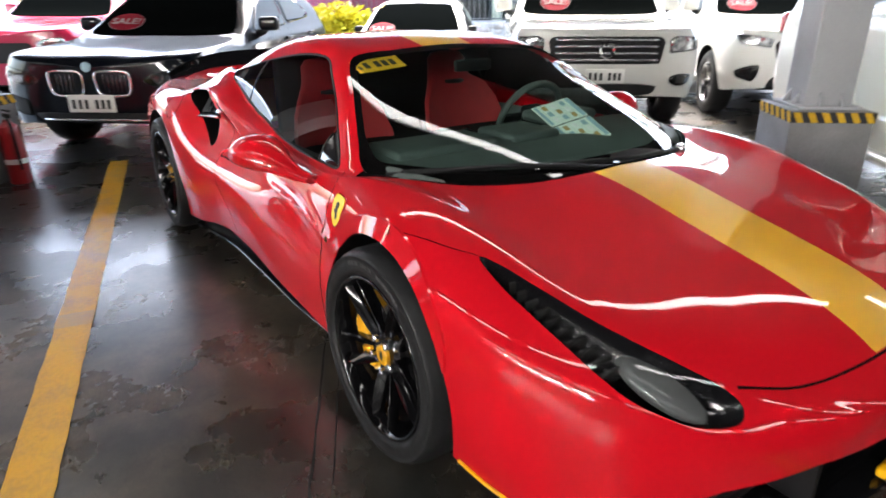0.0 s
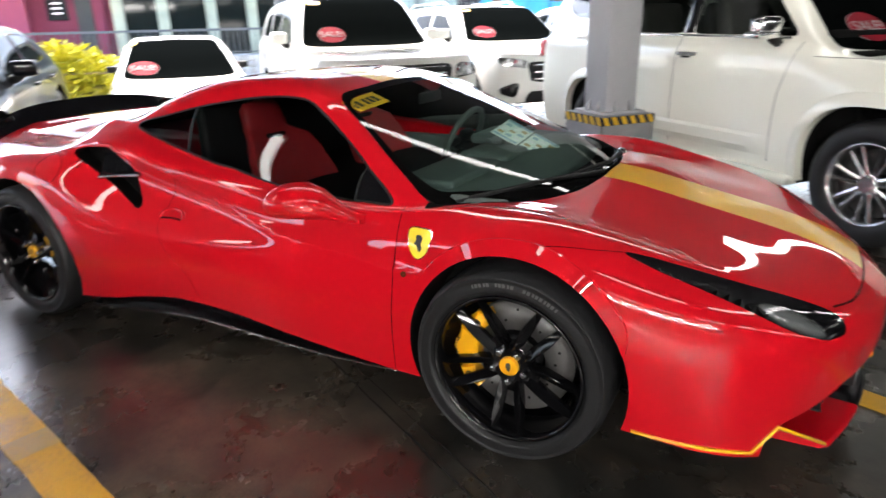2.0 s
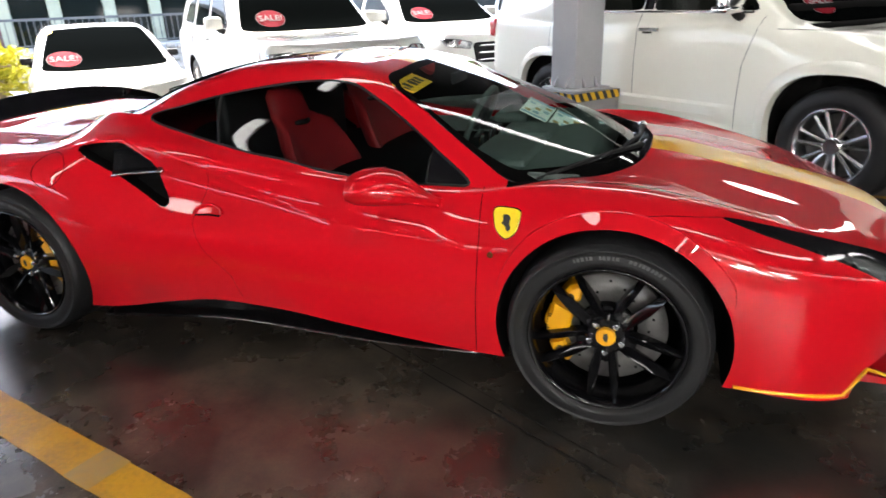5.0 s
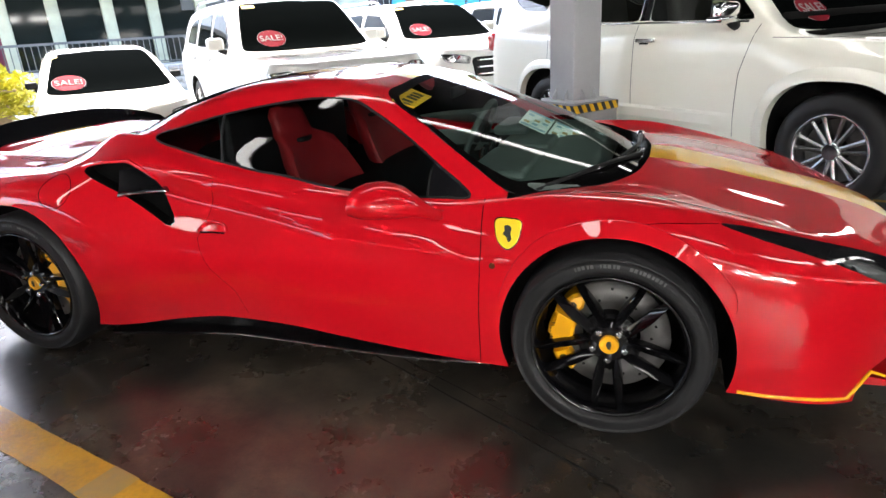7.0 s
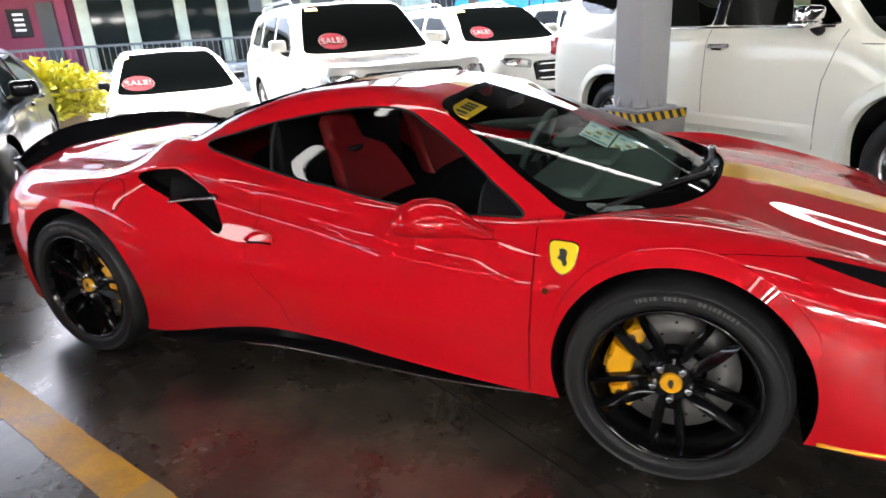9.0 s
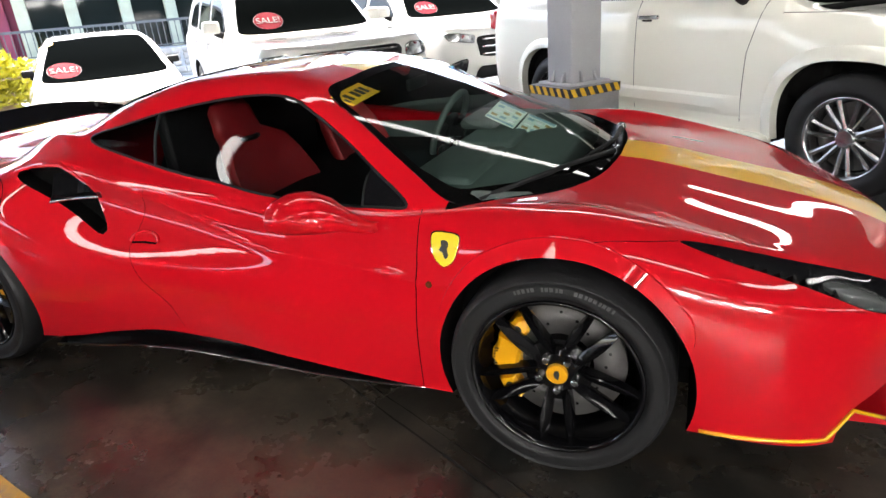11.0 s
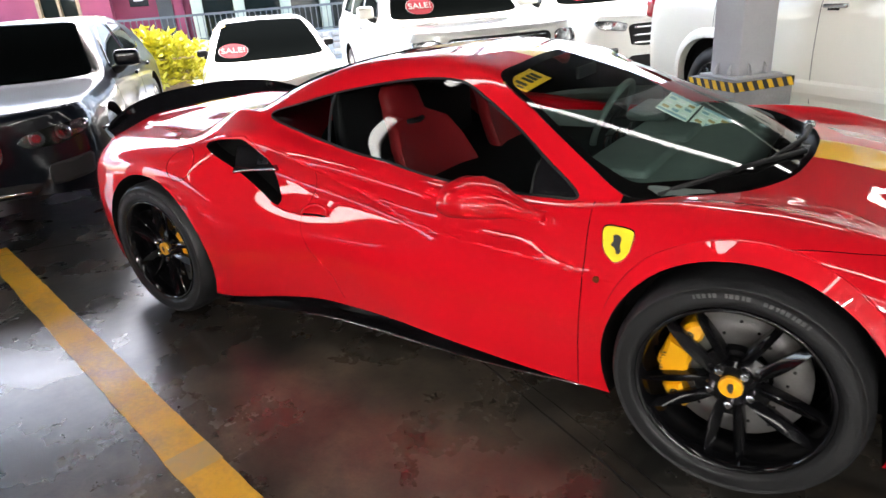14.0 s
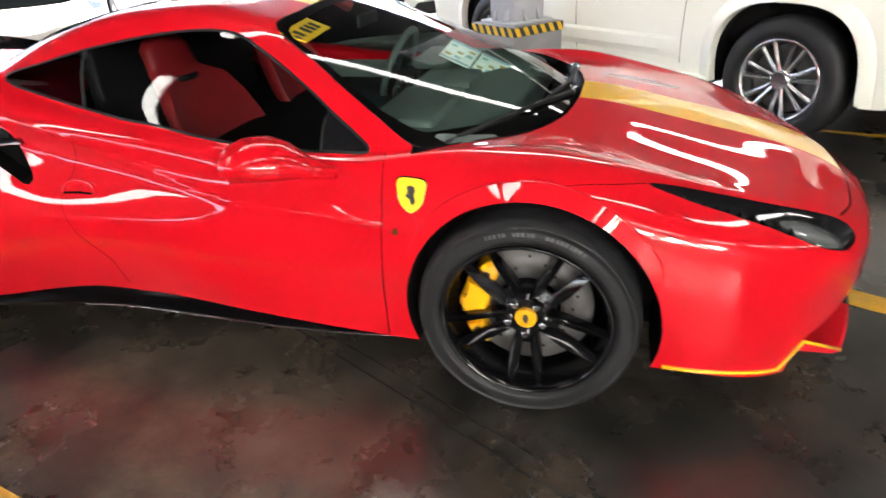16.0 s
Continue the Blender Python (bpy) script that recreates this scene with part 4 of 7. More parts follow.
    made = regions(bm, {
        0: ("body", RED, "glossy red bodywork", False),
        1: ("side_window", SIDE_GLASS, "dark side window glass", True),
        9: ("corner_panel", BLACK_GLOSS, "black corner panel of the door", True),
        2: ("windscreen", SCREEN_GLASS, "greenish windscreen glass", False),
        10: ("windscreen_edge", SCREEN_EDGE, "black printed edge of the windscreen", False),
        4: ("engine_cover_glass", PRIVACY, "black engine cover glass", False),
        5: ("headlamp_cover", LAMP_GLASS, "clear headlamp cover", True),
        6: ("hood_stripe", YELLOW, "yellow hood stripe", False),
        7: ("roof_stripe", YELLOW, "yellow roof stripe", False),
        8: ("tail_stripe", YELLOW, "yellow tail stripe", False),
    }, car, {
        3: ((0.0, 0, -0.075), COWL, "cowl", False),
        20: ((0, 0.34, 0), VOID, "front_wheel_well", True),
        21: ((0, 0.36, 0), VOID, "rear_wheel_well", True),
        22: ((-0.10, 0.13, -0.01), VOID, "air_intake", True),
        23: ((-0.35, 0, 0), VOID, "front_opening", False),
    })
    fair_pane(made[(2, 0)], 2, 3, 4, lambda c: c[:, 0] < -0.10, (made[(10, 0)],))
    for s in (-1, 1):
        fair_pane(made[(1, s)], 1, 3, 2, lambda c: c[:, 2] > 0)
    for key, ob in made.items():
        if key[0] in (1, 2, 5):
            ob.visible_shadow = False
    # headlamp inside: dark bowl, lens and light strip
    lampv = np.array(lamp)
    for s in (-1, 1):
        bm2 = bmesh.new()
        inner = [tree.ray_cast(Vector((x, s * y, 2)), Vector((0, 0, -1)))[0] for x, y in lampv]
        top = [bm2.verts.new(p) for p in inner]
        cen = sum(inner, Vector()) / len(inner)
        low = [bm2.verts.new(cen + (p - cen) * 0.82 + Vector((0, 0, -0.06))) for p in inner]
        n = len(top)
        for i in range(n):
            bm2.faces.new((top[i], top[(i + 1) % n], low[(i + 1) % n], low[i]))
        bm2.faces.new(low)
        bowl = part("headlamp_bowl", bm2, BLACK_GLOSS, car, "black headlamp bowl")
        bm2 = bmesh.new()
        bmesh.ops.create_uvsphere(bm2, u_segments=20, v_segments=12, radius=1.0)
        bmesh.ops.transform(bm2, matrix=Matrix.Translation((0.79, s * 0.665, 0.556)) @ Matrix.Rotation(s * -0.45, 4, "Z") @ Matrix.Rotation(0.42, 4, "Y") @ Matrix.Diagonal((0.115, 0.062, 0.03, 1)), verts=bm2.verts)
        part("lens", bm2, shader_once("lamp_lens", (0.16, 0.17, 0.17), 0.22, coat=0.6, metal=0.3), bowl, "grey lens")
        for i in range(10):
            t = i / 9
            p = Vector((0.42 + 0.30 * t, s * (0.762 + 0.012 * math.sin(t * 2.6) - .02 * t), 0.690 - 0.105 * t))
            bm2 = bmesh.new()
            box(bm2, p, (0.009, 0.062 + .02 * t, 0.034), 0.003)
            part("light_fin", bm2, shader_once("lamp_fin", (0.03, 0.03, 0.03), 0.25, coat=0.5), bowl)
    # shut lines
    GAP = shader_once("gap_black", (0.002, 0.002, 0.002), 0.9, spec=0.05)

    def seam(pts, axis, far, name="shut_line", width=0.006, mat=GAP, lift=0.0012):
        hits = on_skin(tree, dense(pts), axis, far)
        if len(hits) > 2:
            ribbon(name, hits, width, lift, mat, car)
    for s in (-1, 1):
        seam([(-.452, 0, .80), (-.450, 0, .64), (-.455, 0, .49), (-.462, 0, .20)], 1, 2 * s, width=0.0035)
        seam([(-1.60, 0, .84), (-1.64, 0, .70), (-1.66, 0, .62), (-1.60, 0, .50), (-1.50, 0, .40), (-1.47, 0, .30)], 1, 2 * s, width=0.0014)
        hood = rounded([(1.01, s * .0, 0), (1.0, s * .2, 0), (.962, s * .40, 0), (.895, s * .545, 0)], 8, False)
        seam([tuple(p) for p in hood], 2, 2, width=0.008)
        hood2 = rounded([(.315, s * .812, 0), (.24, s * .850, 0), (.16, s * .880, 0), (.10, s * .900, 0)], 8, False)
        seam([tuple(p) for p in hood2], 2, 2, width=0.0025)
        # black rubber edge of the side glass
        g3 = [(p[0], 0, p[1]) for p in np.vstack([glass, glass[:1]])]
        hits = [h for h in on_skin(tree, g3, 1, 2 * s) if abs(h[0].y) > 0.45]
        ribbon("window_seal", hits, 0.011, 0.002, BLACK_MATT, car)
        post = on_skin(tree, dense([(-1.668, 0, 1.075), (-1.61, 0, .898)]), 1, 2 * s)
        ribbon("window_post", post, 0.013, 0.0025, BLACK_MATT, car)
        tri = on_skin(tree, dense([(-.672, 0, .893), (-.672, 0, .80)]), 1, 2 * s)
        ribbon("quarter_post", tri, 0.008, 0.0025, BLACK_MATT, car)
        # glossy panel that slopes out of the intake and ends in a blade
        bm2 = bmesh.new()
        prev = None
        hits = on_skin(tree, dense([(-2.085, 0, .776), (-1.97, 0, .786), (-1.845, 0, .797)], .03), 1, 2 * s)
        for i, (h, n) in enumerate(hits):
            k = i / (len(hits) - 1)
            e = h + Vector((0, s * (.004 + .012 * k), 0))
            ring = [bm2.verts.new(e + Vector(o)) for o in ((0, 0, .004), (-.012, -s * .02, .014), (-.05, -s * .085, .088), (-.05, -s * .10, .070), (-.01, -s * .05, -.016), (0, 0, -.010))]
            if prev:
                for q in range(6):
                    bm2.faces.new((prev[q], ring[q], ring[(q + 1) % 6], prev[(q + 1) % 6]))
            else:
                bm2.faces.new(ring)
            prev = ring
        bm2.faces.new(prev[::-1])
        bmesh.ops.recalc_face_normals(bm2, faces=bm2.faces[:])
        blade = part("intake_blade", bm2, shader_once("blade_lacquer", (0.006, 0.006, 0.007), 0.10, coat=1.0), car, "black intake blade", flat=True)
        # the black blade's white edge highlight, modelled as a bright metal bar
        bm2 = bmesh.new()
        tube(bm2, [h + Vector((0, s * (.006 + .012 * i / (len(hits) - 1)), -.004)) for i, (h, n) in enumerate(hits)], .007, 10)
        part("blade_glint", bm2, ALLOY, blade, "white highlight on the blade edge, put in as a bright strip")
        # round fuel flap in the haunch
        if s < 0:
            ring = on_skin(tree, [(-2.375 + .078 * math.cos(a), 0, .795 + .066 * math.sin(a)) for a in np.linspace(0, 2 * math.pi, 41)], 1, 2 * s)
            ribbon("fuel_flap_seam", ring, 0.0035, 0.0012, GAP, car)
        lip = on_skin(tree, dense([(-2.30, 0, .884), (-2.20, 0, .905), (-2.05, 0, .914), (-1.97, 0, .880), (-1.89, 0, .834)]), 1, 2 * s)
        ribbon("intake_lip", lip, 0.016, 0.004, RED, car)
        # door mirror on its arm
        mirror = part("door_mirror", mirror_shell(s), RED, car, "red door mirror shell")
        bm2 = bmesh.new()
        box(bm2, (-0.83, s * 0.985, .825), (0.01, 0.15, 0.075), 0.004)
        part("mirror_glass", bm2, CHROME, mirror)
        # door handle lip
        seam([tuple(p) for p in rounded([(-1.665, 0, .640), (-1.65, 0, .662), (-1.60, 0, .672), (-1.55, 0, .662), (-1.53, 0, .640)], 6, False)], 1, 2 * s, "door_handle", 0.012, RED, 0.009)
        seam([(-1.655, 0, .638), (-1.60, 0, .640), (-1.54, 0, .637)], 1, 2 * s, "handle_recess", 0.010, GAP, 0.0008)
        # shield badge and marker lamp on the wing
        shield(tree, car, s)
        p, n = on_skin(tree, [(-.405, 0, .590)], 1, 2 * s)[0]
        bm2 = bmesh.new()
        disc_y(bm2, 0.011, -0.003, 0.002, 16, p.x, p.z)
        bmesh.ops.translate(bm2, vec=(0, p.y, 0), verts=bm2.verts)
        part("side_marker", bm2, shader_once("amber_lens", (0.10, 0.025, 0.008), 0.2), car, "small amber side marker")
        # raised lip over the front wheel
        bm2 = bmesh.new()
        prev = None
        for a in np.linspace(radians(22), radians(172), 60).tolist():
            t = min(1.0, (a - radians(22)) / radians(12), (radians(172) - a) / radians(45))
            wd = .052 * max(t, .05) ** .6
            ps = on_skin(tree, [(.005 + R * math.cos(a), 0, .335 + R * math.sin(a)) for R in (.3885, .3885 + wd * .9, .3885 + wd)], 1, 2 * s)
            if len(ps) < 3:
                continue
            ring = [bm2.verts.new(ps[0][0] + Vector((0, s * -.02, 0))), bm2.verts.new(ps[0][0] + ps[0][1] * .004), bm2.verts.new(ps[1][0] + ps[1][1] * .005), bm2.verts.new(ps[2][0] - ps[2][1] * .001)]
            if prev:
                for k in range(3):
                    bm2.faces.new((prev[k], ring[k], ring[k + 1], prev[k + 1]))
            prev = ring
        bmesh.ops.recalc_face_normals(bm2, faces=bm2.faces[:])
        part("arch_lip", bm2, RED, car, angle=25)
        # black skirt under the sill
        bm2 = bmesh.new()
        sk = rounded([(-.46, s * .87, .195, .012), (-.8, s * .872, .212, .045), (-1.2, s * .868, .245, .075), (-1.57, s * .868, .258, .085), (-1.85, s * .875, .225, .075), (-2.25, s * .905, .17, .05)], 8, False)
        prev = None
        for x, y, z, d in sk:
            ring = [bm2.verts.new(q) for q in ((x, y - s * .004, z + .03), (x, y - s * .012, z - .004), (x, y - s * .035, z - d + .016), (x, y + s * .016, z - d + .006), (x, y + s * .018, z - d - .004), (x, y - s * .10, z - d - .008), (x, y - s * .10, z + .03))]
            if prev:
                for i in range(7):
                    bm2.faces.new((prev[i], ring[i], ring[(i + 1) % 7], prev[(i + 1) % 7]))
            else:
                bm2.faces.new(ring)
            prev = ring
        bm2.faces.new(prev[::-1])
        bmesh.ops.recalc_face_normals(bm2, faces=bm2.faces[:])
        part("side_skirt", bm2, shader_once("skirt_lacquer", (0.004, 0.004, 0.0045), 0.12, spec=0.5), car, "black glossy side skirt", angle=30)
        # highlight along the black skirt's lower edge, modelled as a bright metal strip
        bm2 = bmesh.new()
        tube(bm2, [(x, y + s * .019, z - d + .001) for x, y, z, d in sk if x > -1.75], .0035, 8)
        part("skirt_glint", bm2, ALLOY, car, "highlight on the black skirt edge, put in as a bright strip")
        # yellow pinstripe along the lower edge of the bumper
        bm2 = bmesh.new()
        low = on_skin(tree, dense([(.405, 0, .222), (.60, 0, .205), (.735, 0, .19)], 0.03), 1, 2 * s)
        tube(bm2, [p + n * 0.003 for p, n in low] + [(.796, s * .812, .280), (.928, s * .722, .206)], 0.006, 8)
        part("pinstripe", bm2, YELLOW, car, "thin yellow edge line")
    # splitter: black middle blade, red outer vanes
    for nm, y0, y1, mat, lab in (("splitter", -.42, .42, BLACK_GLOSS, "black splitter blade"), ("splitter_vane", -.70, -.42, RED, "red splitter vane"), ("splitter_vane", .42, .70, RED, "red splitter vane")):
        bm2 = bmesh.new()
        prev = None
        for i in range(17):
            y = y0 + (y1 - y0) * i / 16
            x = 1.07 - 0.16 * (abs(y) / 0.74) ** 2.2
            ring = [bm2.verts.new(q) for q in ((x, y, .192), (x + .010, y, .184), (x - .01, y, .172), (x - .20, y, .165), (x - .12, y, .200))]
            if prev:
                for k in range(5):
                    bm2.faces.new((prev[k], ring[k], ring[(k + 1) % 5], prev[(k + 1) % 5]))
            else:
                bm2.faces.new(ring)
            prev = ring
        bm2.faces.new(prev[::-1])
        bmesh.ops.recalc_face_normals(bm2, faces=bm2.faces[:])
        part(nm, bm2, mat, car, lab, angle=30)
    for s in (-1, 1):
        bm2 = bmesh.new()
        box(bm2, (0.92, s * 0.33, .30), (0.20, 0.02, 0.18), 0.006)
        part("mouth_pillar", bm2, BLACK_MATT, car)
    bm2 = bmesh.new()
    box(bm2, (1.075, 0, .215), (0.05, 0.14, 0.035), 0.012)
    part("splitter_centre", bm2, YELLOW, car, "yellow centre of the splitter")
    for k in range(5):
        bm2 = bmesh.new()
        box(bm2, (0.90, 0, .24 + k * .033), (0.03, 1.2, 0.008), 0.002)
        part("grille_bar", bm2, BLACK_MATT, car)
    # ducktail
    bm2 = bmesh.new()
    prev = None
    for i in range(41):
        y = -0.73 + 1.46 * i / 40
        k = abs(y) / 0.73
        zb = 0.912 - 0.048 * k ** 2
        xt, zt = -3.44 + 0.17 * k ** 2.2, 1.004 - 0.114 * k ** 3
        xf = -3.30 + .06 * k
        ring = [bm2.verts.new(q) for q in ((xf, y, zb + .002), (xf - .035, y, zb + .018), (xf - .075, y, zb + .30 * (zt - zb) + .016), (xt + .022, y, zt - .010), (xt + .006, y, zt), (xt - .015, y, zt - .012), (xt + .02, y, zb - .03), (xf + .05, y, zb - .03))]
        if prev:
            for q in range(8):
                bm2.faces.new((prev[q], ring[q], ring[(q + 1) % 8], prev[(q + 1) % 8]))
        else:
            bm2.faces.new(ring)
        prev = ring
    bm2.faces.new(prev[::-1])
    bmesh.ops.recalc_face_normals(bm2, faces=bm2.faces[:])
    part("ducktail_spoiler", bm2, shader_once("tail_lacquer", (0.005, 0.005, 0.006), 0.10, spec=0.4), car, "black glossy ducktail spoiler", angle=35)
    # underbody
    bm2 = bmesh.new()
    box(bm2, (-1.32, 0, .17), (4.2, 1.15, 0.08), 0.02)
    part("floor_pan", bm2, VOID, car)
    cabin(car)
    # wipers, lying on the glass
    panes = [made[(2, 0)].data, made[(10, 0)].data]
    lies = [BVHTree.FromPolygons([v.co for v in p.vertices], [list(q.vertices) for q in p.polygons]) for p in panes]

    def rest(x, y, up=0.014):
        hits = [h for h in (q.ray_cast(Vector((x, y, 2)), Vector((0, 0, -1)))[0] for q in lies) if h]
        return hits[0] + Vector((0, 0, up)) if hits else Vector((x, y, .805))
    for a, b, c in (((.045, .02), (-.06, -.34), (-.255, -.69)), ((.02, .42), (.025, .15), (-.035, -.22))):
        a, b, c = rest(*a), rest(*b, .022), rest(*c)
        bm2 = bmesh.new()
        tube(bm2, [a, b, c], [0.012, 0.009, 0.005], 8)
        wip = part("wiper", bm2, BLACK_MATT, car, "black wiper arm")
        bm2 = bmesh.new()
        d = (Vector(c) - Vector(b)).normalized()
        tube(bm2, [c - d * .30 + Vector((0, 0, -.006)), c + d * .05 + Vector((0, 0, -.006))], 0.006, 6)
        part("blade", bm2, BLACK_MATT, wip)
        bm2 = bmesh.new()
        lathe(bm2, [(.001, -.02), (.022, -.02), (.020, .012), (.012, .022), (.001, .022)], 16, Matrix.Translation(a) @ Matrix.Rotation(math.pi / 2, 4, "X"))
        part("spindle_cap", bm2, CHROME, wip, "bright spindle cap")
    # registration sticker and leaflets behind the windscreen
    hit, nor, _, _ = tree.ray_cast(Vector((-.852, -.425, 2)), Vector((0, 0, -1)))
    card(car, "windscreen_sticker", hit - nor * 0.006, nor, 0.215, 0.095, STICKER, "yellow windscreen sticker with black marks", [(-.055, 0, .022, .046), (-.005, 0, .022, .046), (.030, 0, .022, .046), (.065, 0, .022, .046), (-.088, -.012, .012, .026)], INK, up=Vector((-1, 0, 0)))
    sheet = tagged(root("leaflets", pose(-.40, .24, .872, 10, 24, 0)), "two pale printed leaflets lying on the dashboard", "leaflet")
    for i, dx in enumerate((-0.075, 0.075)):
        bm2 = bmesh.new()
        box(bm2, (dx, 0, 0), (0.14, 0.20, 0.004))
        sh = part("sheet", bm2, PAPER, sheet, flat=True)
        bm2 = bmesh.new()
        box(bm2, (dx, 0.085, 0.003), (0.13, 0.02, 0.002))
        box(bm2, (dx, -0.088, 0.003), (0.13, 0.014, 0.002))
        part("print_band", bm2, PAPER_BLUE, sh, flat=True)
        for r in range(3):
            for c in range(3):
                bm2 = bmesh.new()
                box(bm2, (dx - .043 + c * .043, 0.045 - r * .048, 0.003), (0.028, 0.022, 0.002))
                part("printed_block", bm2, (PAPER_BLUE, WHITE_INK, LINE_GREY)[(r + c) % 3], sh, flat=True)
    for x, y, f in ((0, -0.842, 1), (0, 0.842, 0), (-2.65, -0.822, 1), (-2.65, 0.822, 0)):
        sports_wheel(car, x, y, f, x < -1)
    return car


def mirror_shell(s):
    """Rounded shell with its arm running forward to the door."""
    bm = bmesh.new()
    rows = []
    for x, y, z, ry, rz in ((-0.868, .985, .826, .004, .004), (-0.862, .985, .826, .085, .048), (-0.82, .985, .830, .100, .060), (-.76, .982, .832, .096, .062), (-.70, .972, .824, .080, .052), (-.66, .955, .808, .056, .034), (-.63, .925, .784, .042, .022), (-.61, .89, .762, .036, .016), (-.595, .85, .748, .034, .014)):
        ring = []
        for k in range(20):
            a = 2 * math.pi * k / 20
            c, d = math.cos(a), math.sin(a)
            ring.append(bm.verts.new((x, s * (y + ry * math.copysign(abs(c) ** 0.8, c)), z + rz * (abs(d) ** 1.3 * 1.08 if d > 0 else -abs(d) ** 0.75 * .9))))
        rows.append(ring)
    for a, b in zip(rows, rows[1:]):
        for k in range(20):
            bm.faces.new((a[k], a[(k + 1) % 20], b[(k + 1) % 20], b[k]))
    bm.faces.new(rows[0])
    bmesh.ops.recalc_face_normals(bm, faces=bm.faces[:])
    return bm


def shield(tree, car, s):
    out = rounded([(-.045, .052), (0, .060), (.045, .052), (.043, 0), (.030, -.04), (0, -.066), (-.030, -.04), (-.043, 0)], 5)

    def layer(name, scale, lift, mat, parent, shape):
        hits = on_skin(tree, [(-.352 + p[0] * scale, 0, .702 + p[1] * .76 * scale) for p in shape], 1, 2 * s)
        c, n = on_skin(tree, [(-.352, 0, .702)], 1, 2 * s)[0]
        bm = bmesh.new()
        top = [bm.verts.new(h + q * lift) for h, q in hits]
        low = [bm.verts.new(h) for h, q in hits]
        m = bm.verts.new(c + n * (lift + .001))
        k = len(top)
        for i in range(k):
            bm.faces.new((top[i], top[(i + 1) % k], m))
            bm.faces.new((low[i], low[(i + 1) % k], top[(i + 1) % k], top[i]))
        bmesh.ops.recalc_face_normals(bm, faces=bm.faces[:])
        return part(name, bm, mat, parent)
    base = layer("wing_badge", 1.08, 0.004, CHROME, car, out)
    base["label"] = "yellow shield badge with a black figure"
    layer("badge_field", 1.0, 0.0055, BADGE_YELLOW, base, out)
    fig = rounded([(-.012, .03), (.004, .034), (.014, .022), (.012, .0), (.016, -.02), (.006, -.034), (-.004, -.012), (-.016, -.004), (-.010, .012)], 4)
    layer("badge_figure", 1.0, 0.0075, INK, base, fig)


def card(parent, name, p, n, w, h, mat, label, marks, ink, up=Vector((0, 0, 1)), lift=0.003):
    """A thin card with dark bars, facing n."""
    n = n.normalized()
    x = up.cross(n).normalized()
    y = n.cross(x)
    m = Matrix((x, n * -1, y)).transposed().to_4x4()
    m.translation = p
    bm = bmesh.new()
    box(bm, (0, 0, 0), (w, 0.002, h), 0, m=m)
    c = part(name, bm, mat, parent, label, flat=True)
    for mx, mz, mw, mh in marks:
        bm = bmesh.new()
        box(bm, (mx, -0.002, mz), (mw, 0.002, mh), 0, m=m)
        part("mark", bm, ink, c, flat=True)
    return c


